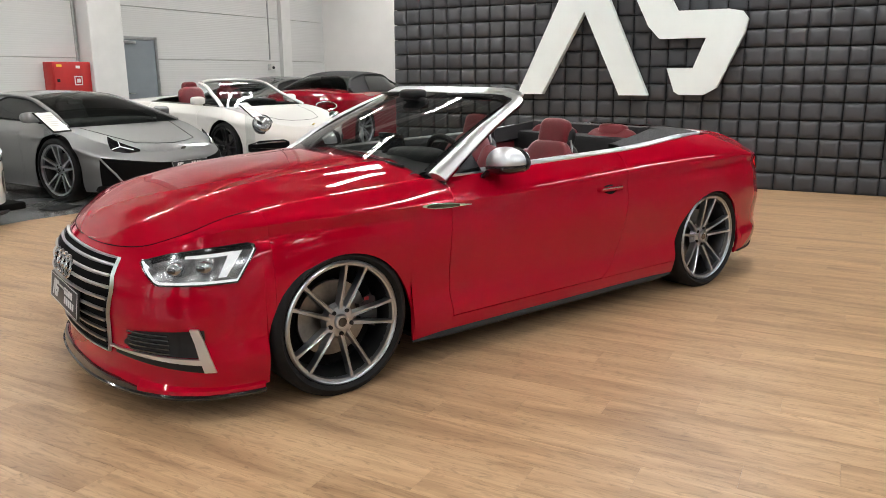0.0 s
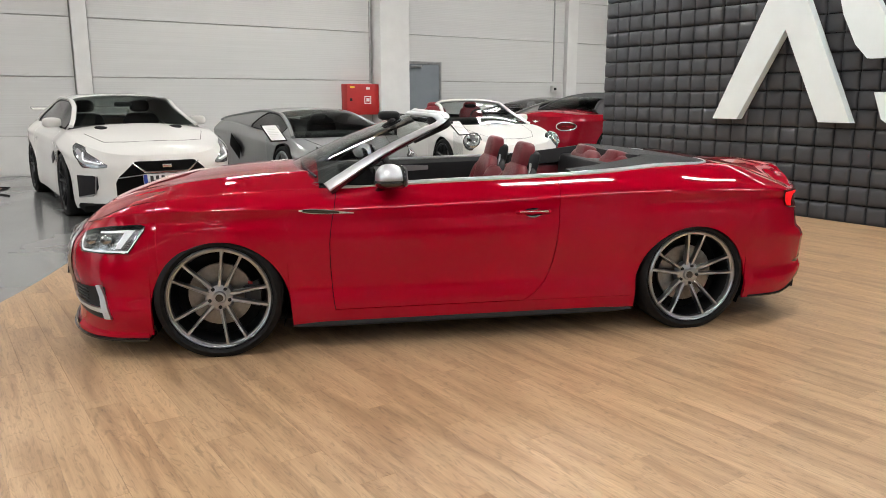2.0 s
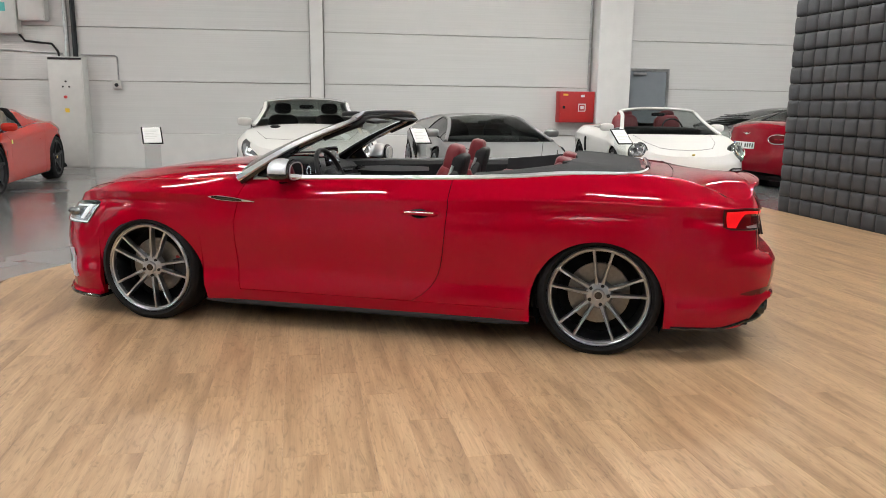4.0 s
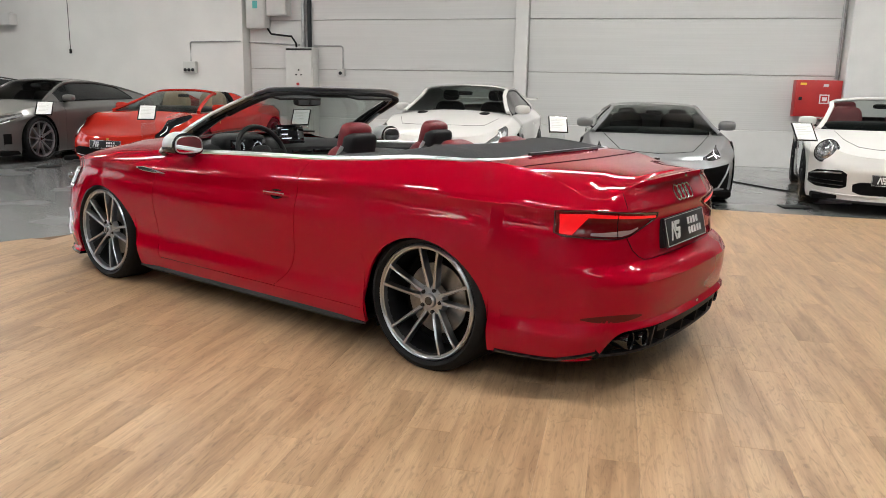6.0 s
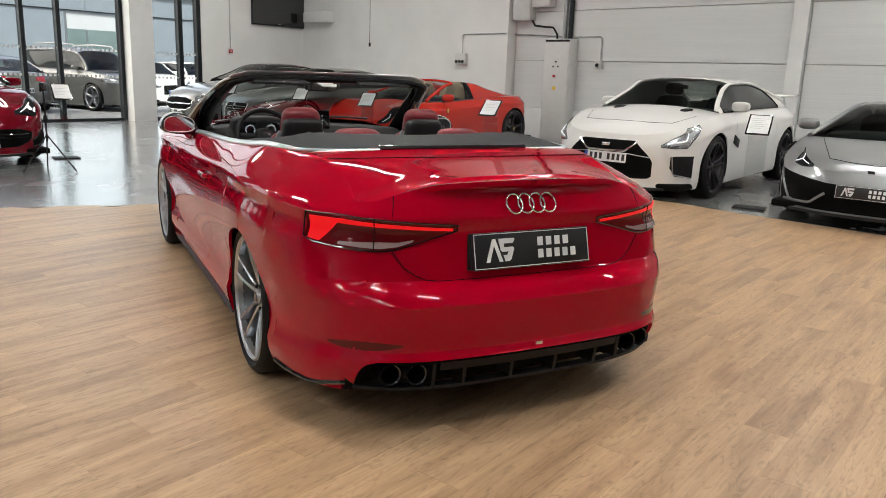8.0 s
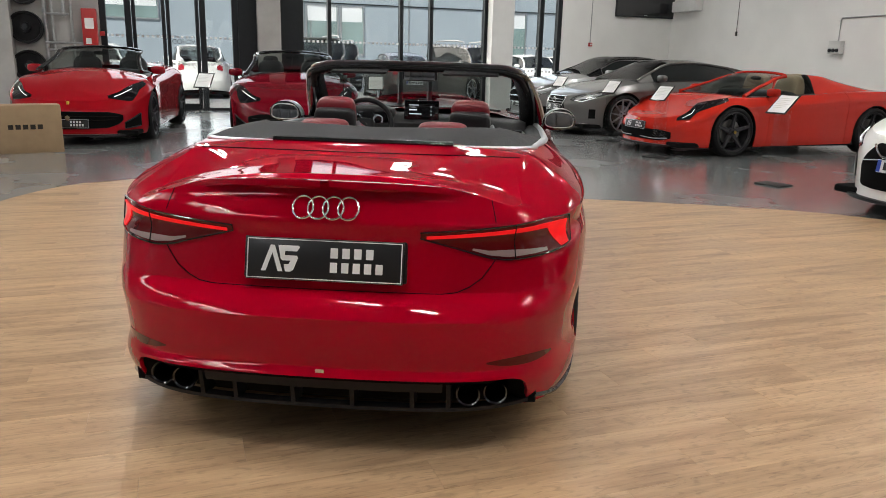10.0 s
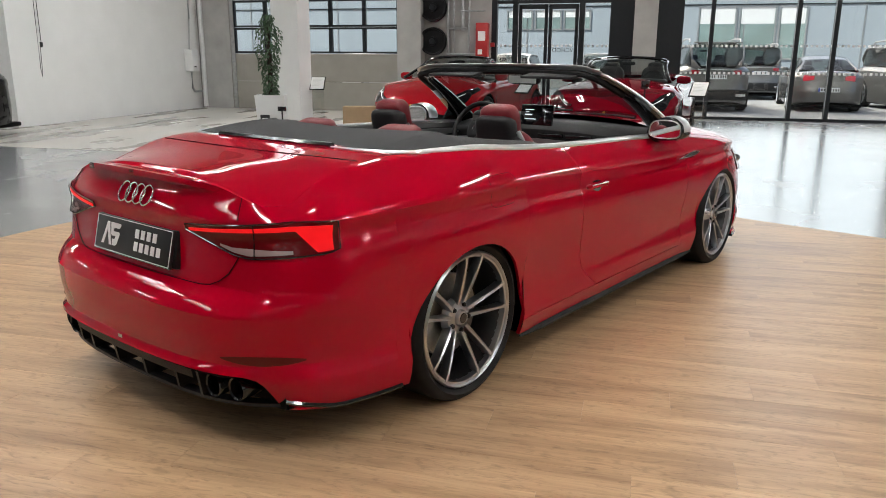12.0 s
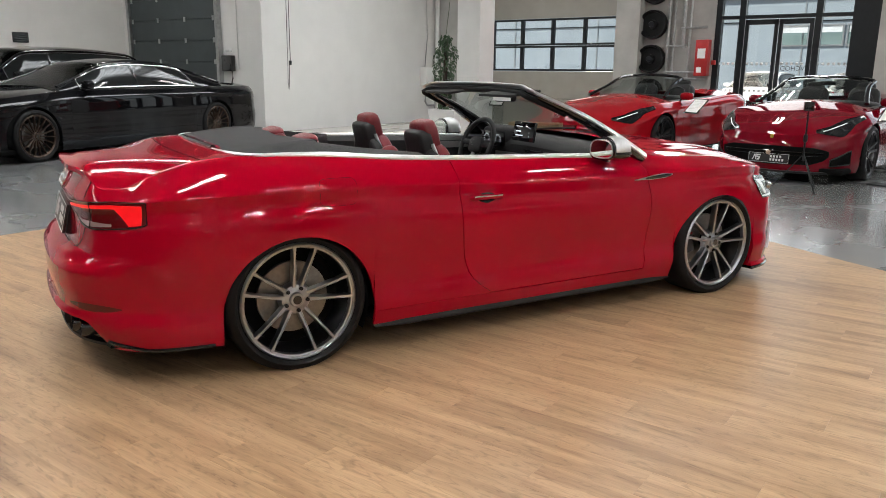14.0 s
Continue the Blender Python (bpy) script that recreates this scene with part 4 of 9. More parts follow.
# ---- the red convertible ----
def convertible():
    car = thing("convertible_car", pose(0, 0, 0), "glossy red two-door convertible with its roof down on oak planks", "car")
    sh = Shell(
        xf=-2.30, xr=2.392, taper=0.125, x0f=-1.498, x0r=1.20, half=0.925, pf=3.17, pr=5.4, round_f=0.12, round_r=0.075, tuck=0.03, tuck_f=0.085, wheels=(-1.3725, 1.3725), arch_r=0.364, arch_z=0.288,
        sill=curve_of((-2.4, 0.135), (-1.9, 0.13), (-1.75, 0.15), (-0.95, 0.165), (1.0, 0.17), (1.75, 0.185), (2.0, 0.18), (2.215, 0.185), (2.24, 0.25), (2.275, 0.315), (2.31, 0.33), (2.5, 0.335)),
        crease=curve_of((-2.3, 0.70), (-2.08, 0.755), (-1.85, 0.797), (-1.35, 0.818), (-0.93, 0.812), (-0.5, 0.803), (0.0, 0.81), (0.55, 0.835), (1.0, 0.852), (1.4, 0.858), (1.8, 0.852), (2.1, 0.835), (2.45, 0.82)),
        top=curve_of((-2.3, 0.695), (-2.213, 0.718), (-2.11, 0.765), (-1.9, 0.826), (-1.4, 0.885), (-1.0, 0.905), (-0.76, 0.912), (-0.1, 0.938), (0.56, 0.957), (0.9, 0.975), (1.25, 1.000), (1.6, 1.002), (1.75, 0.992), (1.90, 0.966), (2.05, 0.922), (2.162, 0.882), (2.233, 0.880), (2.297, 0.896), (2.354, 0.928), (2.383, 0.956), (2.392, 0.962)),
        lean=curve_of((-2.3, 0.03), (-2.08, 0.045), (-1.85, 0.09), (-1.3, 0.155), (-0.8, 0.125), (0.0, 0.11), (0.6, 0.115), (1.2, 0.165), (1.6, 0.225), (1.90, 0.235), (2.118, 0.15), (2.204, 0.095), (2.37, 0.04)),
        low=curve_of((0.1, 0.05), (0.17, 0.036), (0.23, 0.018), (0.27, 0.012), (0.30, 0.013), (0.335, 0.026), (0.37, 0.031), (0.45, 0.026), (0.54, 0.011), (0.63, 0.002), (0.70, 0.003), (0.80, 0.012), (0.90, 0.024)),
        front=curve_of((0.1, 0.012), (0.16, 0.022), (0.19, 0.036), (0.25, 0.040), (0.40, 0.022), (0.46, 0.012), (0.52, 0.014), (0.585, 0.028), (0.62, 0.045), (0.66, 0.083), (0.70, 0.115), (0.72, 0.13), (0.85, 0.22)),
        rear=curve_of((0.17, 0.16), (0.24, 0.07), (0.30, 0.025), (0.335, 0.012), (0.36, 0.03), (0.46, 0.018), (0.534, 0.018), (0.541, 0.024), (0.556, 0.034), (0.572, 0.049), (0.586, 0.071), (0.594, 0.090), (0.600, 0.110), (0.62, 0.116), (0.66, 0.122), (0.78, 0.128), (0.825, 0.121), (0.85, 0.131), (0.91, 0.163), (0.928, 0.167), (0.945, 0.154), (0.962, 0.126), (1.05, 0.13)),
        waist=0.02, under=0.014, bow=1.45,
    )
    red = M_RED

    def both(name, geo, mat, parent=car, label="", angle=26):
        a = part(name, flipped(geo), mat, parent, label, angle=angle)
        b = part(name, geo, mat, parent, label, angle=angle)
        return a, b

    sA, sD0, sD1, sQ = sh.sx(-1.69), sh.sx(-0.775), sh.sx(0.50), sh.sx(1.80)
    gap = 0.0022
    # body panels
    rear_edge = curve_of((0.2, -0.26), (0.25, -0.17), (0.30, -0.10), (0.36, -0.045), (0.5, 0.0), (0.9, 0.035), (1.0, 0.04))
    front_edge = curve_of((0.2, 0.02), (0.3, 0.005), (0.6, -0.01), (0.9, 0.035), (1.0, 0.05))
    both("front_bumper", sh.skin(0.0, sA - 0.0005, rows=(24, 6), step=0.022), red)
    both("front_fender", sh.skin(sA + 0.0005, sD0 - gap, rows=(14, 10), warp1=front_edge), red)
    doors = both("door", sh.skin(sD0 + gap, sD1 - gap, lo=0.247, rows=(14, 10), warp0=front_edge, warp1=rear_edge), red)
    both("side_sill", sh.skin(sD0, sh.sx(1.007), hi=0.243, rows=(4, 1), lip=0.02), red)
    both("rear_quarter", sh.skin(sD1 + gap, sQ, lo=lambda s: np.where(s < sh.sx(1.002), 0.245, 0.0), rows=(14, 12), warp0=rear_edge), red)
    both("rear_bumper", sh.skin(sQ, sh.end, rows=(52, 16), step=0.022), red)
    # dark backing behind the shut lines, under the skin
    both("inner_body", sh.skin(sh.sx(-0.95), sh.sx(0.98), lo=0.19, rows=(6, 5), lip=0, off=-0.02), M_DARK)

    # hood and boot lid
    hood_mid = curve_of((-2.3, 0.70), (-2.20, 0.712), (-2.12, 0.765), (-1.98, 0.832), (-1.8, 0.890), (-1.55, 0.940), (-1.25, 0.975), (-0.9, 0.995), (-0.6, 1.0))
    part("hood", sh.cap(0.02, sh.sx(-0.83), hood_mid, shape=2.6, ridge=0.011, ridge_at=0.62), red, car)
    boot_mid = curve_of((1.3, 1.035), (1.6, 1.019), (1.72, 1.001), (1.84, 0.986), (1.95, 0.978), (2.1, 0.970), (2.2, 0.9665), (2.4, 0.966))
    part("boot_lid", sh.cap(sh.sx(1.60), sh.end - 0.02, boot_mid, shape=3.0), red, car)

    # shut lines on the boot lid and the tail
    def seam(pts, name="shut_line", r=0.0022):
        part(name, tube(pts, r, 6), M_DARK, car)

    for q in (1, -1):
        pts = [(x, q * y, float(z)) for x, y, z in sh.line([sh.sr(0.60), sh.sr(0.58), sh.sr(0.55), sh.sr(0.50), sh.sr(0.455), sh.sr(0.40)], [0.715, 0.69, 0.655, 0.625, 0.608, 0.602], 0.003)]
        seam(pts, r=0.0018)
    seam([(x, y, z) for x, y, z in sh.line(np.linspace(sh.sr(0.40), sh.end, 14), np.full(14, 0.602), 0.003)], r=0.0018)
    seam([(x, -y, z) for x, y, z in sh.line(np.linspace(sh.sr(0.40), sh.end, 14), np.full(14, 0.602), 0.003)], r=0.0018)
    seam(sh.line(np.linspace(0.05, sh.sx(-1.72), 40), sh.ztop(np.linspace(0.05, sh.sx(-1.72), 40)), 0.001), r=0.002)
    seam([(x, -y, z) for x, y, z in sh.line(np.linspace(0.05, sh.sx(-1.72), 40), sh.ztop(np.linspace(0.05, sh.sx(-1.72), 40)), 0.001)], r=0.002)
    # lid sides: from the tail lamps up over the shoulder to the cover
    for q in (1, -1):
        run = np.linspace(sh.sx(1.62), sh.sx(2.12), 14)
        pts = []
        for x, y, z in sh.at(run, sh.ztop(run)):
            up = (float(boot_mid(x)) - z) * min(1.0, (y / (0.62 * 0.925)) ** 1.5)
            pts.append((x, q * y * 0.88, z + up * (1 - 0.88 ** 3.0) + 0.001))
        low_ = sh.line(np.full(6, sh.sr(0.60)), np.linspace(float(sh.ztop(sh.sr(0.60))), 0.838, 6), 0.001)
        seam([(x, q * y, z) for x, y, z in low_], r=0.0016)
    across = []
    for k in np.linspace(-0.97, 0.97, 31):
        x, y, z = (float(c_) for c_ in sh.at(sh.sx(1.815 - 0.045 * k * k), float(sh.top(1.815 - 0.045 * k * k))))
        up = (float(boot_mid(x)) - z) * min(1.0, (y / (0.62 * 0.925)) ** 1.5)
        across.append((x, y * k, z + up * (1 - abs(k) ** 3.0) + 0.0012))
    seam(across, r=0.0018)

    # front: grille, plate, lamps, vents, splitter
    grille(sh, car)
    head_lamps(sh, car, both)
    tail_end(sh, car, both)

    # side details
    both("sill_blade", sweep(sh.line(np.linspace(sh.sx(-1.0), sh.sx(1.0), 50), np.full(50, 0.160), 0.0), [(0.02, -0.014), (-0.012, -0.014), (-0.014, 0.0), (-0.004, 0.014), (0.02, 0.014)], scale=[min(1.0, 0.3 + 0.18 * min(k, 49 - k)) for k in range(50)]), M_BLACK)
    for q, d in ((-1, doors[0]), (1, doors[1])):
        # handle: a bowl behind a bright bar
        s = np.linspace(sh.sx(0.27), sh.sx(0.47), 14)
        hp = sh.line(s, np.full(14, 0.762), 0.02)
        hp = [(x, y - 0.02 * (1 if i in (0, 13) else 0), z) for i, (x, y, z) in enumerate(hp)]
        g = sweep(hp, round_profile(0.008, 0.012, 10))
        part("door_handle", flipped(g) if q < 0 else g, red, d, "red handle with a bright strip")
        g = sweep(sh.line(s[1:-1], np.full(12, 0.767), 0.0265), round_profile(0.003, 0.005, 6))
        part("handle_strip", flipped(g) if q < 0 else g, M_CHROME, d)
        g = sh.strip(np.linspace(sh.sx(0.31), sh.sx(0.43), 10), [0.752 - 0.02 * math.sin(math.pi * k / 9) for k in range(10)], [0.772 + 0.012 * math.sin(math.pi * k / 9) for k in range(10)], 0.0022, 4)
        part("handle_bowl", flipped(g) if q < 0 else g, M_BLACK_GLOSS, d)
        # fender blade badge
        xs = np.linspace(-0.945, -0.65, 16)
        mid = [0.806 - 0.02 * max(0.0, (x + 0.945) / 0.295) for x in xs]
        hw = [float(np.interp((x + 0.945) / 0.295, [0, 0.22, 0.55, 0.75, 1.0], [0.003, 0.014, 0.012, 0.006, 0.0015])) for x in xs]
        ss = [sh.sx(x) for x in xs]
        g = sh.strip(ss, [a - b for a, b in zip(mid, hw)], [a + b for a, b in zip(mid, hw)], 0.006, 3, 0.006)
        bd = part("fender_badge", flipped(g) if q < 0 else g, M_BELT, car, "chrome fender blade with a dark inlay")
        k = slice(1, 12)
        g = sh.strip(ss[k], [a - b * 0.78 for a, b in zip(mid[k], hw[k])], [a + b * 0.78 for a, b in zip(mid[k], hw[k])], 0.0085, 3)
        part("badge_inlay", flipped(g) if q < 0 else g, M_BLACK_GLOSS, bd)
    # fuel flap, on the right
    flap = []
    for k in range(41):
        a = 2 * math.pi * k / 40
        c, s_ = math.copysign(abs(math.cos(a)) ** 0.35, math.cos(a)), math.copysign(abs(math.sin(a)) ** 0.35, math.sin(a))
        flap.append((sh.sx(1.185 + 0.092 * c), 0.842 + 0.062 * s_))
    part("fuel_flap_line", tube(sh.line([p[0] for p in flap], [p[1] for p in flap], 0.0), 0.0010, 6), M_DARK, car)

    # bright belt strip that runs back round the soft cover
    xs = np.linspace(-0.76, 1.42, 60)
    left = [sh.at(sh.sx(x), float(sh.top(x))) for x in xs]
    belt = [(float(p[0]), float(p[1]) - 0.006, float(p[2]) + 0.004) for p in left]
    y0, z0 = belt[-1][1], belt[-1][2]
    arc = []
    for k in range(1, 31):
        a = math.pi / 2 * k / 30
        arc.append((1.42 + 0.21 * math.sin(a) ** 0.75, y0 * max(0.0, math.cos(a)) ** 0.55, z0 + 0.006 * math.sin(a)))
    half = belt + arc
    prof = [(-0.016, -0.010), (0.016, -0.014), (0.019, -0.004), (0.010, 0.009), (-0.006, 0.011), (-0.016, 0.004)]
    whole = [(x, -y, z) for x, y, z in half] + [p for p in reversed(half[:-1])]
    part("belt_trim", sweep(whole, prof, scale=[1.0 - 0.5 * min(1.0, max(0, min(k, len(whole) - 1 - k) - len(belt) + 8) / 12) for k in range(len(whole))]), M_BELT, car, "satin aluminium belt strip round the open cabin")
    cut = len(belt) + 23
    rear_part = [(x - 0.004, y, z + 0.011) for x, y, z in whole[cut:-cut]]
    part("cover_edge", sweep(rear_part, [(0.75 * a_, 0.75 * b_) for a_, b_ in prof]), M_BLACK_GLOSS, car, "gloss black edge behind the soft cover")
    # soft cover behind the seats, a horseshoe that closes the well
    vs, fs = [], []
    inner_x0 = 0.62
    rows = 12
    start = next(i for i, p in enumerate(half) if p[0] > inner_x0)
    edge = half[start:]
    n = len(edge)
    for i, (x, y, z) in enumerate(edge):
        f = i / (n - 1)
        # inner rim of the cover
        ix = min(x, 1.16 - 0.0 * f) if y > 0.50 else 1.16 + 0.03 * math.cos(math.pi * min(1.0, y / 0.50))
        iy = min(y - 0.012, 0.64 - 0.10 * min(1, max(0, (x - 0.62) / 0.55)))
        iz = z + 0.012 + 0.030 * min(1, max(0.0, (x - 0.62) / 0.6)) ** 1.2
        if y < 0.55:
            iy, iz = y * 0.97, 1.046 - 0.01 * (1 - y / 0.55)
        for j in range(rows + 1):
            q = j / rows
            b = math.sin(q * math.pi / 2)
            vs.append((x + (ix - x) * q, y - 0.012 + (iy - y + 0.012) * q, z + 0.002 + (iz - z) * b))
        vs.append((ix - 0.01, iy - 0.005 if y > 0.5 else iy, iz - 0.10))
    g = vs, grid_faces(n, rows + 2, True)
    both("soft_cover", g, M_CANVAS, car, "charcoal canvas cover over the folded roof", 50)

    windscreen(sh, car, both)
    for q in (-1, 1):
        door_mirror(car, q)
    cabin(sh, car, both)

    # wheels and their wells
    style = {"n": 5, "twin": 0.20, "dish": 0.025, "wide": 0.0092}
    style_r = {"n": 5, "twin": 0.20, "dish": 0.045, "wide": 0.0092}
    for x in (-1.3825, 1.3825):
        for q in (-1, 1):
            wheel(car, x, q * (0.905 if x < 0 else 0.882), 0.341, 0.277, 0.26, q, style if x < 0 else style_r, M_RIM, "brushed metal ten-spoke wheel with a low tyre", M_CALIPER if x < 0 else None, spin=(0.30 if q < 0 else 0.12) if x < 0 else 0.07 if q < 0 else 0.14)
            vs, fs = [], []
            for k in range(25):
                a = math.pi * (-0.13 + 1.26 * k / 24)
                for r_, y_ in ((0.364, 0.835), (0.364, 0.60), (0.0, 0.60)):
                    vs.append((x + r_ * math.cos(a), q * y_, 0.29 + r_ * math.sin(a)))
            part("wheel_well", (vs, grid_faces(25, 3)), M_DARK, car)
    # underside
    part("underbody", box(-2.0, 1.95, -0.70, 0.70, 0.145, 0.19, 0.02), M_DARK, car)
    # two unseen trays added to block light and darken the floor below
    part("shade_tray", box(-0.97, 0.97, -0.86, 0.86, 0.158, 0.185, 0.01), M_DARK, car)
    part("shade_tray", box(1.78, 2.10, -0.60, 0.60, 0.20, 0.215, 0.006), M_DARK, car)
    return car


def grille(sh, car):
    # a wide hexagon that bows with the nose
    zt, zm, zb = 0.668, 0.62, 0.27
    def half(z):
        return 0.41 + (0.50 - 0.41) * min(1, max(0, (z - zb) / (0.56 - zb))) if z < 0.56 else 0.50 - 0.03 * (z - 0.56) / (zt - 0.56)
    def pt(y, z, off):
        p = sh.at(sh.sf(abs(y)), z, off)
        return (float(p[0]), math.copysign(float(p[1]), y) if y else 0.0, float(z))
    zs = np.linspace(zb, zt, 14)
    vs = [pt(half(z) * k, z, 0.004) for z in zs for k in np.linspace(-1, 1, 21)]
    g = part("grille", (vs, grid_faces(14, 21)), M_DARK, car, "wide black grille with grey double bars and a chrome rim")
    rim = [pt(-half(z), z, 0.010) for z in zs] + [pt(half(zt) * k, zt, 0.010) for k in np.linspace(-1, 1, 20)[1:-1]] + [pt(half(z), z, 0.010) for z in zs[::-1]] + [pt(half(zb) * k, zb, 0.010) for k in np.linspace(1, -1, 20)[1:-1]]
    part("grille_rim", sweep(rim, [(-0.003, -0.007), (0.005, -0.007), (0.005, 0.007), (-0.003, 0.007)], up=(-1, 0, 0.2), closed=True), M_GRILLE, g)
    for z in (0.318, 0.367, 0.416, 0.465, 0.514, 0.563, 0.608, 0.645):
        h = half(z) - 0.012
        line = [pt(h * k, z, 0.012) for k in np.linspace(-1, 1, 23)]
        part("grille_bar", sweep(line, [(0.004, -0.003), (-0.009, -0.006), (-0.011, 0.002), (0.0, 0.006)]), M_GRILLE, g)
    # four rings
    for k in range(4):
        y = -0.105 + 0.07 * k
        x0 = float(sh.at(0.0, 0.60)[0])
        ring = [(x0 - 0.03 + 0.25 * (0.046 * math.sin(a)), y + 0.046 * math.cos(a), 0.588 + 0.046 * math.sin(a)) for a in np.linspace(0, 2 * math.pi, 29)[:-1]]
        part("ring", tube(ring, 0.0065, 8, True), M_CHROME, g)
    x0 = float(sh.at(0.0, 0.45)[0])
    show_plate(car, pose(x0 - 0.026, 0, 0.375, 0, -8, 180), 0.52, 0.125)


def head_lamps(sh, car, both):
    # outline of the lamp along the skin, from the grille side round to the fender
    def lamp(off, shrink=0.0, s0=0.0, s1=1.0, lo_k=0.0, hi_k=1.0, rows=6):
        a, b = sh.sf(0.605), sh.sx(-1.755)
        f = np.linspace(s0, s1, 26)
        s = a + (b - a) * f
        lo = np.interp(f, [0, 0.22, 1.0], [0.665, 0.592, 0.600])
        lo = lo + 0.0
        hi = np.interp(f, [0, 0.25, 0.6, 0.985, 1.0], [0.672, 0.704, 0.728, 0.742, 0.735])
        right = np.interp(f, [0.84, 1.0], [0, 1])
        lo = lo + right * 0.115
        lo, hi = lo + shrink, hi - shrink
        hi = np.maximum(hi, lo + 0.001)
        return s, lo + (hi - lo) * lo_k, lo + (hi - lo) * hi_k

    s, lo, hi = lamp(0)
    pair = both("headlight", sh.strip(s, lo, hi, 0.002, 6), M_LAMP_IN, car, "clear headlight with white light guides")
    for q, base in ((-1, pair[0]), (1, pair[1])):
        def put(name, g, m):
            part(name, flipped(g) if q < 0 else g, m, base)
        s, lo, hi = lamp(0, 0.004)
        put("light_guide", sh.strip(s, lo, lo + 0.009, 0.006, 3, 0.004), M_DRL)
        s, lo, hi = lamp(0, 0.004)
        ds = s[-1] - s[0]
        put("light_guide", sh.quad([(s[0] + ds * 0.70, 0.622), (s[0] + ds * 0.76, 0.622), (s[0] + ds * 0.90, 0.716), (s[0] + ds * 0.80, 0.712)], 0.007, 4, 0.004), M_DRL)
        put("light_guide", sh.quad([(s[0] + ds * 0.42, 0.690), (s[0] + ds * 0.84, 0.704), (s[0] + ds * 0.84, 0.716), (s[0] + ds * 0.42, 0.700)], 0.0075, 8, 0.004), M_DRL)
        put("light_guide", sh.quad([(s[0] + ds * 0.05, 0.645), (s[0] + ds * 0.10, 0.632), (s[0] + ds * 0.10, 0.655), (s[0] + ds * 0.05, 0.664)], 0.0075, 4, 0.004), M_DRL)
        s, lo, hi = lamp(0, 0.004, 0.1, 0.98)
        put("lamp_brow", sh.strip(s, hi - 0.016, hi, 0.006, 3, 0.004), M_BLACK_GLOSS)
        for f in (0.36, 0.60):
            s, lo, hi = lamp(0)
            i = int(f * 25)
            p = sh.at(s[i], (lo[i] + hi[i]) / 2 + 0.002, 0.010)
            put("projector", blob(float(p[0]), float(p[1]), float(p[2]), 0.034, 0.034, 0.026, 0.8, 1.0, 14, 8), M_LAMP_IN)
            put("projector_eye", blob(float(p[0]) - 0.012, float(p[1]) + 0.006, float(p[2]), 0.026, 0.026, 0.018, 1, 1, 14, 8), M_SCREEN)
        s, lo, hi = lamp(0)
        put("lamp_lens", sh.strip(s, lo, hi, 0.016, 6, 0.014), M_LENS)
        rim_s = np.r_[s, s[::-1]]
        rim_z = np.r_[lo, hi[::-1]]
        put("lamp_rim", tube(sh.line(rim_s, rim_z, 0.004), 0.0035, 6, True), M_BLACK_GLOSS)
    # corner vents with a bright blade
    def vent(f0, f1):
        f = np.linspace(f0, f1, 16)
        a, b = sh.sf(0.52), sh.sx(-1.985)
        s = a + (b - a) * f
        hi = np.interp(f, [0, 0.2, 1.0], [0.335, 0.395, 0.415])
        lo = np.interp(f, [0, 0.15, 1.0], [0.325, 0.302, 0.300])
        return s, lo, hi
    s, lo, hi = vent(0, 1)
    for base in both("corner_vent", sh.strip(s, lo, hi, 0.003, 6), M_BLACK, car, "black honeycomb corner vent with an aluminium blade"):
        left = base.name == "corner_vent"
        for k in range(5):
            s, lo, hi = vent(0.10, 0.62)
            z = 0.312 + 0.019 * k
            g = tube(sh.line(s, np.full(16, z), 0.006), 0.004, 5)
            part("vent_bar", flipped(g) if left else g, M_BLACK_GLOSS, base)
        s, lo, hi = vent(0.0, 1.0)
        ds = s[-1] - s[0]
        g = sh.quad([(s[0] + ds * 0.98, lo[-1] - 0.060), (s[0] + ds * 1.10, lo[-1] - 0.060), (s[0] + ds * 0.95, hi[-1] + 0.006), (s[0] + ds * 0.86, hi[-1] + 0.006)], 0.014, 4, 0.014)
        part("vent_blade", flipped(g) if left else g, M_BELT, base)
        s = np.linspace(sh.sf(0.425), sh.sx(-1.98), 20)
        k = np.linspace(0, 1, 20)
        g = sh.strip(s, np.interp(k, [0, 1], [0.296, 0.272]), np.interp(k, [0, 0.2, 1], [0.304, 0.302, 0.296]), 0.014, 3, 0.014)
        part("vent_blade", flipped(g) if left else g, M_BELT, base)
        g = sh.strip(s[1:], np.interp(k[1:], [0, 1], [0.272, 0.236]), np.interp(k[1:], [0, 1], [0.294, 0.270]), 0.004, 3)
        part("vent_slot", flipped(g) if left else g, M_BLACK, base)
    # splitter under the nose
    s = np.linspace(0.0, sh.sx(-1.758), 44)
    line = sh.line(s, np.full(44, 0.15), 0.008)
    both("front_splitter", sweep([(x, y, 0.128) for x, y, z in line], [(0.12, -0.008), (-0.012, -0.008), (-0.014, 0.002), (0.0, 0.012), (0.12, 0.012)]), M_BLACK_GLOSS, car)
    s2 = np.linspace(0.0, sh.sf(0.66), 24)
    k2 = np.linspace(0, 1, 24)
    both("lower_intake", sh.strip(s2, np.full(24, 0.135), np.interp(k2, [0, 0.68, 1], [0.168, 0.165, 0.14]), 0.012, 4, 0.012), M_BLACK_GLOSS, car, "gloss black lower front intake")
    line = [p for p in line if abs(p[1]) > 0.56]
    both("front_lip", sweep([(x, y, 0.165) for x, y, z in line], [(0.06, -0.026), (-0.006, -0.026), (-0.004, -0.01), (0.03, 0.03), (0.06, 0.03)]), M_RED, car)


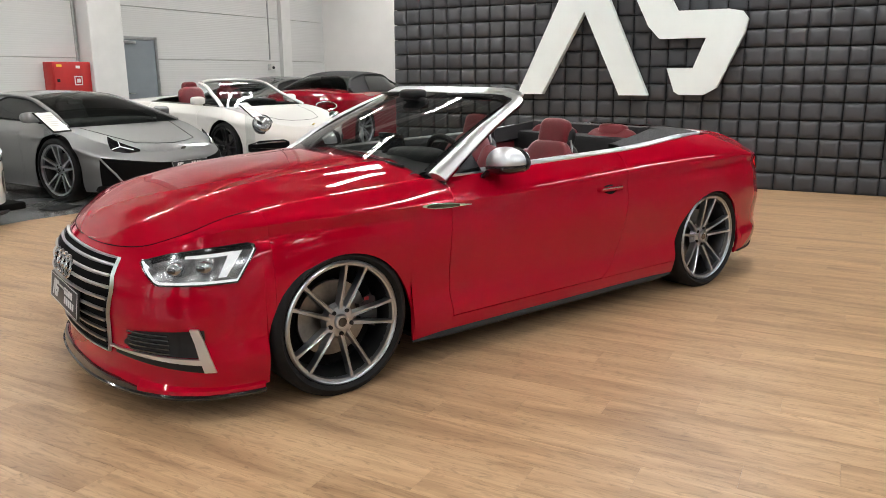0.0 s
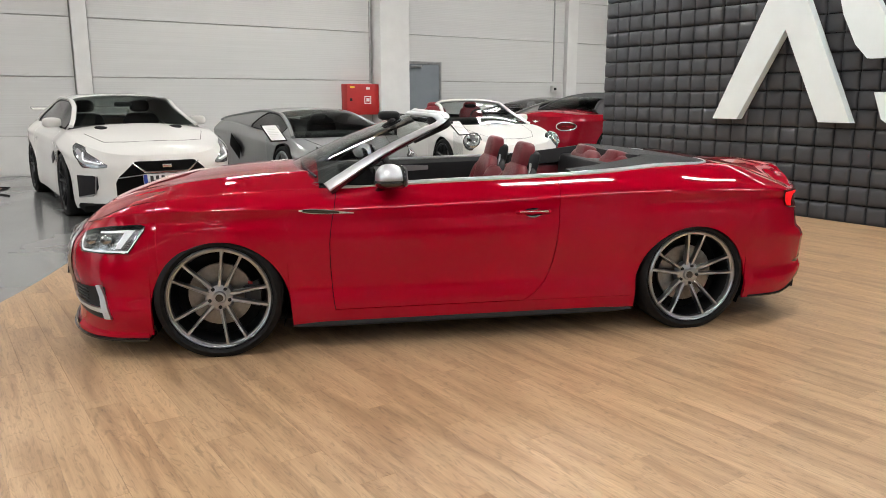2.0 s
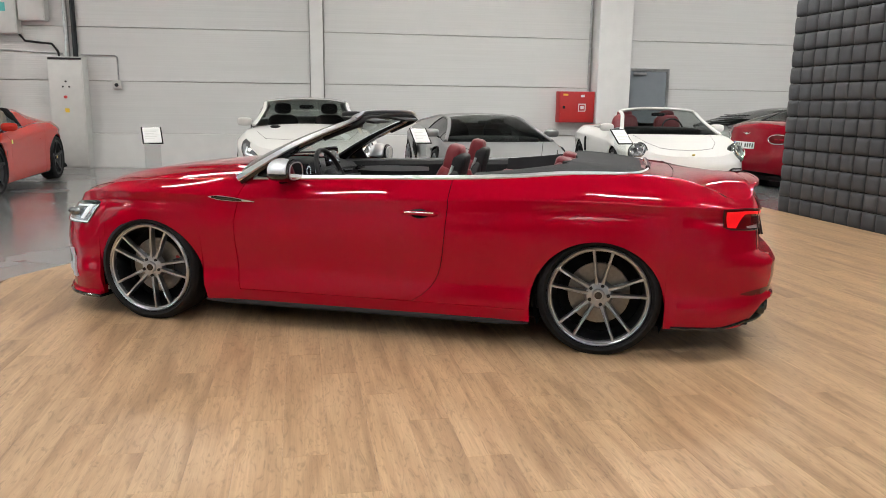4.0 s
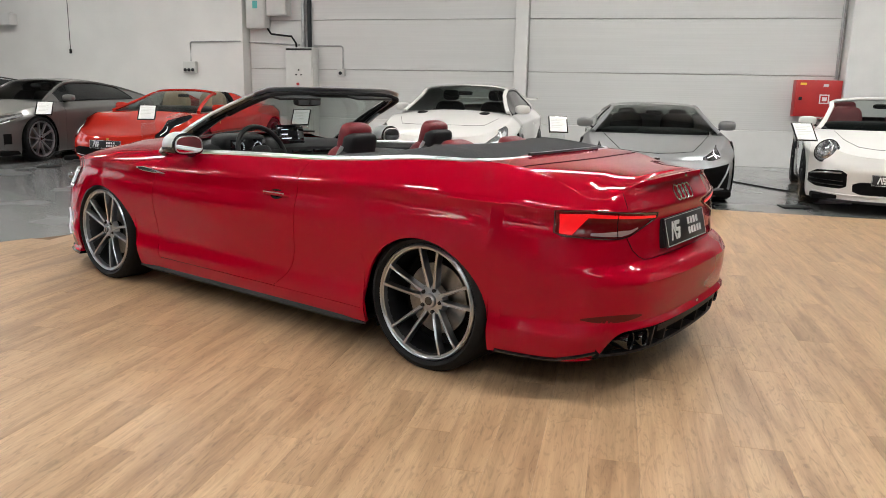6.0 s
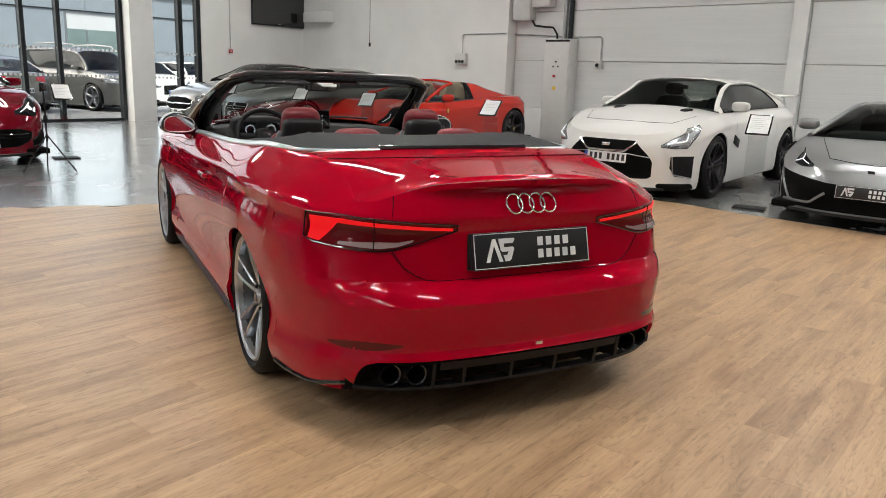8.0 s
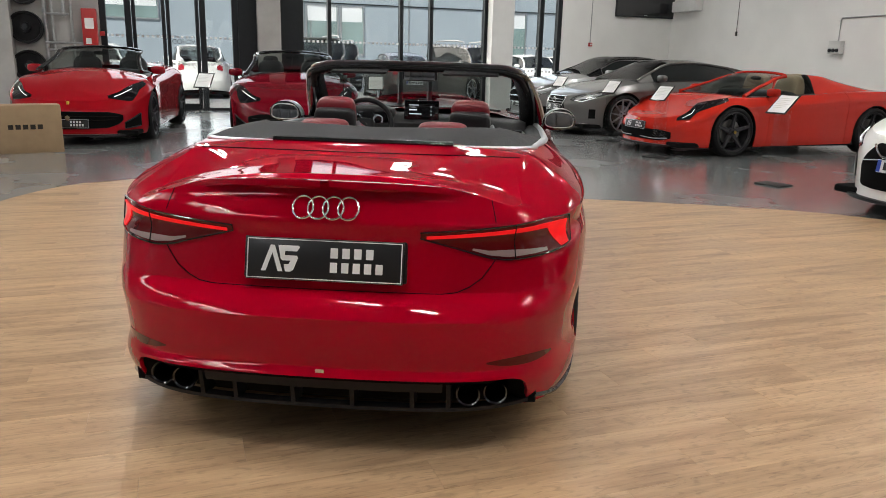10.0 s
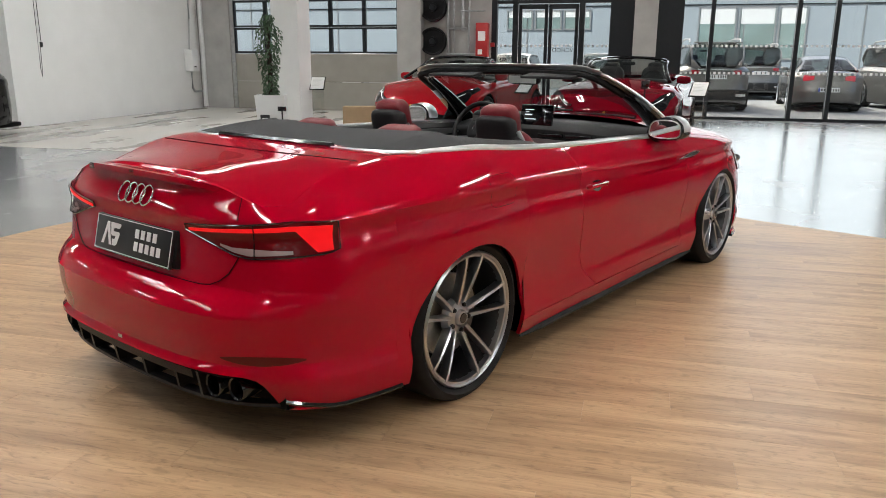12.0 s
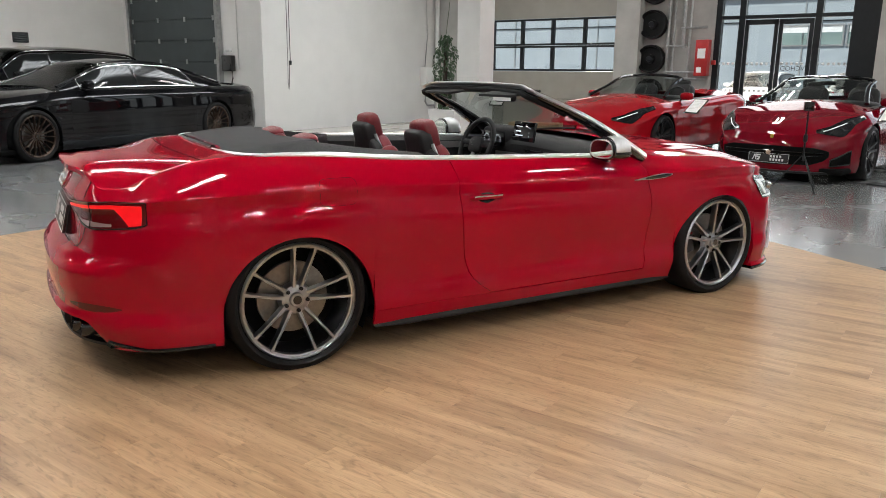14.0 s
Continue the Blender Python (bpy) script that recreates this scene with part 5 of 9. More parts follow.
def tail_end(sh, car, both):
    # tail lamps wrap from the flank to beside the plate
    a, b = sh.sx(2.02), sh.sr(0.322)
    def lamp(f0, f1, k0=0.0, k1=1.0, n=26):
        f = np.linspace(f0, f1, n)
        s = a + (b - a) * f
        hi = np.interp(f, [0, 0.25, 1.0], [0.838, 0.840, 0.803])
        lo = np.interp(f, [0, 0.06, 0.5, 0.62, 1.0], [0.748, 0.735, 0.715, 0.722, 0.783])
        return s, lo + (hi - lo) * k0, lo + (hi - lo) * k1
    s, lo, hi = lamp(0, 1)
    pair = both("tail_light", sh.strip(s, lo, hi, 0.004, 8), M_TAIL, car, "dark red tail light with a lit bracket")
    for q, base in ((-1, pair[0]), (1, pair[1])):
        def put(name, g, m):
            part(name, flipped(g) if q < 0 else g, m, base)
        s, lo, hi = lamp(0.03, 0.97)
        w = np.interp(np.linspace(0.03, 0.97, 26), [0.03, 0.45, 0.97], [0.020, 0.014, 0.010])
        put("lit_bar", sh.strip(s, hi - 0.013 - w, hi - 0.013, 0.008, 3, 0.004), M_TAIL_LIT)
        w = b - a
        put("lit_block", sh.quad([(a + w * 0.035, 0.746), (a + w * 0.115, 0.740), (a + w * 0.23, 0.816), (a + w * 0.03, 0.822)], 0.0085, 6, 0.004), M_TAIL_LIT)
        s, lo, hi = lamp(0.24, 0.72)
        put("reversing_lens", sh.strip(s, lo + 0.010, lo + 0.034 * np.interp(np.linspace(0.24, 0.72, 26), [0.24, 0.5, 0.72], [0.6, 1.0, 0.5]), 0.008, 3), M_TAIL_CLEAR)
        s, lo, hi = lamp(0, 1)
        put("lamp_rim", tube(sh.line(np.r_[s, s[::-1]], np.r_[lo, hi[::-1]], 0.005), 0.003, 6, True), M_BLACK_GLOSS)
        s, lo, hi = lamp(0.455, 0.47, n=3)
        put("lamp_split", tube(sh.line(np.full(8, s[1]), np.linspace(lo[1], hi[1], 8), 0.011), 0.002, 5), M_DARK)
    # rings and plate
    for k in range(4):
        y = -0.0745 + 0.05 * k
        p = sh.at(sh.sr(abs(y)), 0.872, 0.008)
        ring = []
        for t in np.linspace(0, 2 * math.pi, 29)[:-1]:
            z = 0.872 + 0.034 * math.sin(t)
            ring.append((float(sh.at(sh.sr(abs(y)), z, 0.009)[0]), y + 0.034 * math.cos(t), z))
        part("ring", tube(ring, 0.0038, 8, True), M_CHROME, car)
    show_plate(car, pose(2.300, 0, 0.635, 0, -14, 0), 0.52, 0.138)
    part("plate_recess", moved(box(-0.05, -0.007, -0.27, 0.27, 0.004, 0.142, 0.006), pose(2.300, 0, 0.635, 0, -14, 0)), M_BLACK, car)
    # lower vents at the corners
    for f0, f1, z in ((sh.sx(2.145), sh.sr(0.55), 0.376),):
        n = 14
        s = np.linspace(f0, f1, n)
        t = np.linspace(0, 1, n)
        w = 0.019 * np.sin(math.pi * np.clip(t, 0.02, 0.985)) ** 0.6
        both("rear_vent", sh.strip(s, z + 0.004 + 0.008 * t - w, z + 0.004 + 0.008 * t + 0.8 * w, 0.002, 5), M_TAIL, car)
    # lip line across the bumper and the reflector spot
    p = sh.at(sh.end, 0.352, 0.002)
    part("bumper_emblem", box(float(p[0]), float(p[0]) + 0.004, -0.014, 0.014, 0.346, 0.358), M_CHROME, car)
    # diffuser with fins and four tail pipes
    vs = []
    n = 27
    for y in np.linspace(-0.715, 0.715, n):
        x = float(sh.at(sh.sr(min(abs(y), 0.74)), 0.335, -0.012)[0])
        deep = min(1.0, max(0.25, (0.72 - abs(y)) / 0.12))
        vs += [(x - 0.03 * (abs(y) > 0.6), y, 0.345 - 0.02 * (abs(y) > 0.6)), (x - 0.012 - 0.03 * (abs(y) > 0.6), y, 0.312), (x - 0.09 * deep, y, 0.300), (x - 0.12 * deep, y, 0.235), (x - 0.13 * deep, y, 0.200), (x - 0.40, y, 0.19)]
    d = part("diffuser", (vs, grid_faces(n, 6, True)), M_DARK, car, "black finned diffuser with four tail pipes")
    line = []
    for y in np.linspace(-0.70, 0.70, 31):
        line.append((float(sh.at(sh.sr(abs(y)), 0.335, 0.0)[0]) - 0.055 - 0.02 * (abs(y) / 0.7) ** 4, y, 0.212))
    part("diffuser_bar", sweep(line, [(-0.03, -0.006), (0.012, -0.006), (0.012, 0.006), (-0.03, 0.006)]), M_BLACK, d)
    # dark shelf above the fins
    shelf = []
    for y in np.linspace(-0.40, 0.40, 17):
        shelf.append((float(sh.at(sh.sr(abs(y)), 0.335, 0.0)[0]) - 0.034, y, 0.305))
    part("diffuser_shelf", sweep(shelf, [(-0.04, -0.016), (0.006, -0.022), (0.012, 0.016), (-0.04, 0.016)]), M_BLACK, d)
    for y in (-0.42, -0.30, -0.10, 0.10, 0.30, 0.42):
        x = float(sh.at(sh.sr(abs(y)), 0.335, 0.0)[0]) - 0.03
        fin = [(x - 0.15, 0.208), (x - 0.018, 0.208), (x - 0.012, 0.225), (x + 0.004, 0.322), (x - 0.03, 0.335), (x - 0.15, 0.30)]
        part("diffuser_fin", moved(prism(fin, 0.014, "y"), Matrix.Translation((0, y - 0.007, 0))), M_BLACK, d)
    for y in (-0.575, -0.485, 0.485, 0.575):
        x = float(sh.at(sh.sr(abs(y)), 0.34, 0.0)[0])
        pipe = lathe([(0.038, -0.16), (0.042, -0.012), (0.040, 0.0), (0.035, -0.004), (0.034, -0.14), (0.0, -0.14)], 24, "x")
        part("tail_pipe", moved(pipe, Matrix.Translation((x - 0.03, y, 0.272))), M_BLACK_GLOSS, d, "black round tail pipe")
    # side blades under the corners
    s = np.linspace(sh.sx(1.775), sh.sx(2.21), 14)
    zz = np.interp(np.linspace(0, 1, 14), [0, 0.6, 1], [0.205, 0.20, 0.24])
    both("rear_corner_blade", sweep(sh.line(s, zz - 0.012, 0.004), [(0.05, -0.008), (-0.004, -0.007), (-0.007, 0.0), (0.0, 0.008), (0.05, 0.008)]), M_BLACK_GLOSS, car)


def windscreen(sh, car, both):
    A, B = Vector((-0.80, 0.765, 0.915)), Vector((-0.125, 0.640, 1.262))
    n = 13
    vs = []
    for i in range(n):
        f = i / (n - 1)
        for j in range(21):
            k = -1 + 2 * j / 20
            e = abs(k) ** 2.2
            xb, xt = -1.02 + 0.20 * e, -0.235 + 0.085 * e
            zb, zt = 0.972 - 0.052 * e, 1.288 - 0.022 * e
            yb, yt = 0.735 * k, 0.60 * k
            vs.append((xb + (xt - xb) * f, yb + (yt - yb) * f, zb + (zt - zb) * f + 0.022 * math.sin(math.pi * f) * (1 - 0.3 * e)))
    g = part("windscreen", (vs, grid_faces(n, 21)), M_GLASS, car, "clear raked windscreen in a silver frame")
    g.visible_shadow = False
    # cowl panel and wipers
    vs = [(x, y * 0.75, z) for y in np.linspace(-1, 1, 17) for x, z in ((-1.06 + 0.22 * abs(y) ** 2.2, 0.972 - 0.05 * y * y), (-0.97 + 0.2 * abs(y) ** 2.2, 0.955 - 0.05 * y * y), (-0.88 + 0.2 * abs(y) ** 2.2, 0.95 - 0.05 * y * y))]
    part("cowl", (vs, grid_faces(17, 3, True)), M_BLACK, car)
    for y0, y1 in ((-0.60, 0.02), (-0.05, 0.52)):
        pts = []
        for k in np.linspace(0, 1, 8):
            y = y0 + (y1 - y0) * k
            e = abs(y / 0.735) ** 2.2
            pts.append((-1.0 + 0.2 * e + 0.03 + 0.06 * k, y, 0.988 - 0.05 * e + 0.03 * k))
        part("wiper", tube(pts, 0.008, 6), M_BLACK, car)
    # frame: pillars and header in one sweep each
    path = []
    for k in range(13):
        f = k / 12
        p = A.lerp(B, f)
        path.append((p.x + 0.01, p.y + 0.012 * math.sin(math.pi * f), p.z + 0.028 * math.sin(math.pi * f)))
    for k in range(1, 7):
        a = math.pi / 2 * k / 6
        path.append((B.x + 0.0 - 0.01 * k / 6, B.y - 0.085 * math.sin(a), B.z + 0.012 * (1 - math.cos(a)) + 0.012 * math.sin(a)))
    y_end, z_end = path[-1][1], path[-1][2]
    for k in range(1, 9):
        f = k / 8
        path.append((B.x - 0.01 - 0.075 * (1 - (1 - f) ** 2.0), y_end * (1 - f), z_end + 0.006 * (1 - (1 - f) ** 2)))
    whole = np.array([(x, -y, z) for x, y, z in path] + [p for p in reversed(path[:-1])])
    for _ in range(2):
        whole[1:-1] = (whole[:-2] + 2 * whole[1:-1] + whole[2:]) / 4
    girth = [1.75 - 0.8 * min(1, (z - 0.90) / 0.36) - 0.1 * max(0, 1 - abs(y) / 0.5) for x, y, z in whole]
    whole = [tuple(p) for p in whole]
    # outer shell silver, inner lining black
    part("windscreen_frame", sweep(whole, [(-0.012, 0.006), (-0.008, 0.013), (0.014, 0.015), (0.036, 0.008), (0.050, -0.008), (0.046, -0.013), (0.0, -0.008)], up=(-0.5, 0, 1), scale=girth), M_BELT, car, "satin silver windscreen frame")
    part("frame_lining", sweep(whole, [(-0.062, -0.006), (-0.056, 0.004), (-0.012, 0.0085), (-0.002, -0.008), (0.044, -0.014), (0.036, -0.026), (0.0, -0.034), (-0.034, -0.026)], up=(-0.5, 0, 1), scale=girth), M_BLACK_GLOSS, car)
    part("frame_cap", sweep([(x + 0.042, y, z + 0.022) for x, y, z in whole[12:-12]], round_profile(0.022, 0.010, 10), up=(-0.5, 0, 1)), M_BELT, car, "bright header of the windscreen frame")
    part("frame_seal", sweep([(x + 0.055, y * 0.985, z - 0.012) for x, y, z in whole[8:-8]], round_profile(0.02, 0.016, 8), up=(-0.5, 0, 1)), M_RUBBER, car)
    # front quarter: small black triangle at the mirror foot
    both("mirror_corner", ([(-0.79, 0.772, 0.918), (-0.50, 0.79, 0.925), (-0.56, 0.765, 1.03), (-0.79, 0.76, 0.918), (-0.50, 0.778, 0.925), (-0.56, 0.753, 1.03)], [(0, 1, 2), (5, 4, 3), (0, 3, 4, 1), (1, 4, 5, 2), (2, 5, 3, 0)]), M_BLACK_GLOSS, car)
    # inner mirror
    part("inner_mirror", blob(-0.335, 0, 1.235, 0.022, 0.115, 0.035, 0.5, 0.5), M_BLACK, car, "black frameless rear-view mirror")
    part("inner_mirror_glass", box(-0.312, -0.3105, -0.10, 0.10, 1.208, 1.262), M_MIRROR, car)
    part("sensor_box", blob(-0.35, 0, 1.285, 0.07, 0.07, 0.03, 0.6, 0.6), M_BLACK, car)
    for q in (-1, 1):
        part("sun_visor", moved(box(-0.11, 0.11, -0.17, 0.17, -0.008, 0.008, 0.007), pose(-0.13, q * 0.34, 1.268, 0, 8, 0)), M_DASH, car)


def door_mirror(car, q):
    def wing(rx, ry, up, down, z, n=28):
        """An arched shell with a flat underside, drawn in towards the car."""
        vs, fs = blob(0, 0, 0, rx, ry, 1.0, 0.8, 0.7, n, 18)
        out = []
        for a, b, c in vs:
            k = b / ry
            out.append((-0.455 + a * (1 - 0.16 * max(0, -k)) + 0.012 * k * k, q * (0.907 + b), z + c * (up * (1 - 0.28 * max(0, k) ** 2 - 0.22 * max(0, -k) ** 2) if c > 0 else down) + 0.008 * k))
        return out, fs if q > 0 else [tuple(reversed(f)) for f in fs]
    mr = part("door_mirror", wing(0.078, 0.108, 0.088, 0.012, 0.962), M_BELT, car, "satin silver door mirror on a black foot")
    part("mirror_bowl", wing(0.080, 0.110, 0.022, 0.040, 0.952), M_BLACK_GLOSS, mr)
    part("mirror_foot", sweep([(-0.50, q * 0.785, 0.880), (-0.49, q * 0.80, 0.900), (-0.475, q * 0.825, 0.925), (-0.46, q * 0.86, 0.945)], round_profile(0.035, 0.016, 10)), M_BLACK_GLOSS, mr)
    ring = [(-0.368, q * (0.907 + 0.090 * math.copysign(abs(math.cos(a)) ** 0.7, math.cos(a))), 0.966 + (0.062 if math.sin(a) > 0 else 0.036) * math.copysign(abs(math.sin(a)) ** 0.7, math.sin(a))) for a in np.linspace(0, 2 * math.pi, 29)[:-1]]
    vs = [(-0.368, q * 0.907, 0.966)] + ring
    part("mirror_glass", (vs, [(0, k + 1, (k + 1) % 28 + 1) for k in range(28)]), M_MIRROR, mr)
    part("mirror_rim", tube(ring, 0.004, 6, True), M_SATIN, mr)
    part("mirror_back", moved(wing(0.016, 0.106, 0.083, 0.048, 0.963), Matrix.Translation((0.064, 0, 0))), M_BLACK_GLOSS, mr)


def seat(car, x, y, rear=False):
    """A sport seat: red leather cushion, backrest and head piece with a black back shell."""
    tilt = pose(0, 0, 0, 0, 14, 0)
    if not rear:
        st = part("front_seat", blob(x - 0.30, y, 0.50, 0.27, 0.25, 0.09, 0.5, 0.5), M_LEATHER, car, "red leather sport seat with a black back shell")
        for q in (-1, 1):
            part("seat_bolster", blob(x - 0.28, y + q * 0.215, 0.54, 0.26, 0.06, 0.085, 0.7, 0.6), M_LEATHER, st)
            part("seat_bolster", blob(x + 0.005, y + q * 0.19, 0.71, 0.075, 0.055, 0.23, 0.7, 0.6, m=tilt), M_LEATHER, st)
        part("backrest", blob(x, y, 0.74, 0.055, 0.19, 0.27, 0.55, 0.6, m=tilt), M_LEATHER, st)
        part("back_shell", blob(x + 0.055, y, 0.71, 0.045, 0.195, 0.28, 0.5, 0.55, m=tilt), M_LEATHER_K, st)
        part("head_piece", blob(x + 0.088, y, 1.015, 0.050, 0.108, 0.115, 0.45, 0.5, m=tilt), M_LEATHER, st, "red leather head restraint")
        part("head_shell", blob(x + 0.116, y, 0.952, 0.046, 0.114, 0.128, 0.35, 0.45, m=tilt), M_LEATHER_K, st)
        for q in (-1, 1):
            part("seat_frame_trim", sweep([(x + 0.052 + 0.26 * (z - 0.78), y + q * (0.182 - 0.10 * max(0, z - 0.86) / 0.22), z) for z in np.linspace(0.78, 1.00, 9)], round_profile(0.007, 0.012, 8)), M_SATIN, st)
    else:
        st = part("rear_seat", blob(x - 0.10, y, 0.62, 0.24, 0.23, 0.09, 0.5, 0.5), M_LEATHER, car, "red leather rear seat with a low head restraint")
        part("backrest", blob(x + 0.10, y, 0.80, 0.07, 0.23, 0.24, 0.5, 0.5, m=tilt), M_LEATHER, st)
        part("head_piece", blob(x + 0.140, y, 1.015, 0.050, 0.115, 0.045, 0.5, 0.5, m=tilt), M_LEATHER, st)
    return st


def cabin(sh, car, both):
    part("cabin_tub", box(-0.95, 1.45, -0.72, 0.72, 0.20, 0.34, 0.05), M_DASH, car)
    xs = np.linspace(-0.80, 1.12, 40)
    # door cards and inner rails
    vs = []
    for x in xs:
        p = sh.at(sh.sx(x), float(sh.top(x)))
        y, z = float(p[1]), float(p[2])
        vs += [(x, y - 0.014, z + 0.002), (x, y - 0.05, z - 0.004), (x, y - 0.085, z - 0.03), (x, y - 0.095, z - 0.20), (x, y - 0.07, z - 0.28), (x, y - 0.06, 0.30)]
    both("door_card", (vs, grid_faces(40, 6)), M_DASH, car, "black door card with a silver inlay")
    for q in (-1, 1):
        g = []
        for x in np.linspace(-0.62, 0.02, 14):
            p = sh.at(sh.sx(x), float(sh.top(x)))
            g.append((x, float(p[1]) - 0.098, 0.865 + 0.02 * (x + 0.62)))
        g = sweep(g, [(-0.006, -0.022), (0.006, -0.022), (0.006, 0.022), (-0.006, 0.022)], scale=[0.25 + 0.75 * math.sin(math.pi * (0.12 + 0.7 * k / 13)) for k in range(14)])
        part("door_inlay", flipped(g) if q < 0 else g, M_SATIN, car)
        part("armrest", blob(-0.15, q * 0.655, 0.70, 0.32, 0.045, 0.04, 0.5, 0.5), M_LEATHER_K, car)
    # dashboard
    prof = [(-0.92, 0.935), (-0.80, 0.965), (-0.66, 0.972), (-0.55, 0.955), (-0.505, 0.915), (-0.50, 0.86), (-0.53, 0.78), (-0.58, 0.60), (-0.60, 0.40)]
    ys = np.linspace(-0.70, 0.70, 29)
    vs = [(x - 0.06 * abs(y / 0.7) ** 3, y, z - 0.035 * abs(y / 0.7) ** 2 + (0.02 * math.exp(-(((y + 0.37) / 0.16) ** 2)) if k in (1, 2, 3) else 0)) for y in ys for k, (x, z) in enumerate(prof)]
    d = part("dashboard", (vs, grid_faces(29, 9, False)), M_DASH, car, "black soft dashboard with a silver strip and screen")
    part("dash_strip", sweep([(-0.495 - 0.05 * abs(y / 0.7) ** 3, y, 0.845 - 0.03 * abs(y / 0.7) ** 2) for y in np.linspace(-0.66, 0.68, 24)], [(-0.004, -0.013), (0.005, -0.013), (0.005, 0.013), (-0.004, 0.013)]), M_SATIN, d)
    for y in (0.10, 0.30, 0.58):
        part("air_vent", box(-0.512, -0.494, y - 0.09, y + 0.09, 0.87, 0.895, 0.006), M_BLACK_GLOSS, d)
    sc = part("centre_screen", moved(box(-0.010, 0.010, -0.118, 0.118, -0.065, 0.065, 0.006), pose(-0.505, -0.005, 1.005, 0, -10, 0)), M_SCREEN, d, "standing black centre screen")
    for a, b, c, e in ((-0.085, 0.03, -0.02, 0.034), (-0.085, -0.004, -0.03, 0.004), (-0.085, -0.03, 0.0, -0.024), (0.062, 0.02, 0.068, 0.026), (0.062, -0.01, 0.068, -0.004), (0.062, -0.034, 0.068, -0.028)):
        part("screen_symbol", moved(box(0.0102, 0.011, a, c, b, e), pose(-0.505, -0.005, 1.005, 0, -10, 0)), M_SCREEN_LIT, sc)
    # instrument hood with two dials
    part("instrument_hood", blob(-0.60, -0.37, 0.955, 0.11, 0.175, 0.065, 0.5, 0.55), M_DASH, d)
    part("instrument_glass", box(-0.503, -0.492, -0.51, -0.23, 0.885, 0.985, 0.004), M_SCREEN, d)
    for y in (-0.44, -0.30):
        for k in range(11):
            a = math.radians(-30 + 24 * k)
            part("dial_tick", moved(box(-0.0005, 0.001, -0.002, 0.002, 0.026, 0.034), pose(-0.4915, y, 0.935) @ Matrix.Rotation(a - math.pi / 2, 4, "X")), M_SCREEN_LIT, d)
    # steering wheel
    tilt = pose(-0.36, -0.37, 0.90, 0, -24, 0)
    ring = [tuple(tilt @ Vector((0, 0.183 * math.cos(a), 0.183 * math.sin(a) if math.sin(a) > -0.88 else -0.161))) for a in np.linspace(0, 2 * math.pi, 41)[:-1]]
    st = part("steering_wheel", tube(ring, 0.0165, 10, True), M_LEATHER_K, car, "black flat-bottomed leather steering wheel")
    part("wheel_pad", moved(blob(0, 0, -0.005, 0.03, 0.072, 0.06, 0.6, 0.7), tilt), M_DASH, st)
    for a in (0.05, math.pi - 0.05, -math.pi / 2):
        p0, p1 = (0, 0.06 * math.cos(a), 0.05 * math.sin(a)), (0, 0.178 * math.cos(a), 0.165 * math.sin(a))
        part("wheel_spoke", sweep([tuple(tilt @ Vector(p0)), tuple(tilt @ Vector(p1))], round_profile(0.02, 0.009, 8), up=(1, 0, 0.3)), M_SATIN if a < 0 else M_DASH, st)
    part("wheel_ring", moved(lathe([(0.016, 0.028), (0.020, 0.030), (0.020, 0.024)], 20, "x"), tilt), M_CHROME, st)
    part("steering_column", sweep([tuple(tilt @ Vector((-0.02, 0, 0))), (-0.56, -0.37, 0.80)], round_profile(0.04, 0.04, 10)), M_DASH, st)
    # tunnel
    part("centre_tunnel", box(-0.55, 0.75, -0.12, 0.12, 0.30, 0.60, 0.05), M_DASH, car)
    part("gear_lever", blob(-0.20, 0, 0.66, 0.05, 0.04, 0.05, 0.6, 0.6), M_BLACK_GLOSS, car)
    for y in (-0.37, 0.37):
        seat(car, 0.36, y)
        seat(car, 0.98, y * 0.75, True)
    part("rear_bulkhead", box(1.02, 1.2, -0.62, 0.62, 0.4, 0.98, 0.03), M_LEATHER_K, car)
    part("rear_side_trim", box(0.60, 1.15, 0.60, 0.70, 0.4, 0.90, 0.03), M_LEATHER, car)
    part("rear_side_trim", box(0.60, 1.15, -0.70, -0.60, 0.4, 0.90, 0.03), M_LEATHER, car)


convertible()

# ---- the other cars ----
def lampset(sh, car, name, label, pts, mat, inner=None, lens=True):
    """Lamps on both sides from rows of (f along, low, high); pts hold s values by a function."""
    s = np.array([p[0] for p in pts])
    d = np.linspace(s[0], s[-1], 18)
    lo, hi = np.interp(d, s, [p[1] for p in pts]), np.interp(d, s, [p[2] for p in pts])
    for q in (-1, 1):
        g = sh.strip(d, lo, hi, 0.004, 4, 0.004)
        b = part(name, flipped(g) if q < 0 else g, mat, car, label)
        if inner:
            k = slice(3, 15)
            g = sh.strip(d[k], lo[k] * 0.72 + hi[k] * 0.28, lo[k] * 0.35 + hi[k] * 0.65, 0.008, 3)
            part("lamp_core", flipped(g) if q < 0 else g, inner, b)
        if lens:
            g = tube(sh.line(np.r_[d, d[::-1]], np.r_[lo, hi[::-1]], 0.005), 0.004, 5, True)
            part("lamp_rim", flipped(g) if q < 0 else g, M_BLACK_GLOSS, b)


def along(sh, a):
    """The place on the skin of a width a on the nose, or of a length -a behind it."""
    return sh.sf(a) if a >= 0 else sh.sx(float(sh.x[0]) - a)


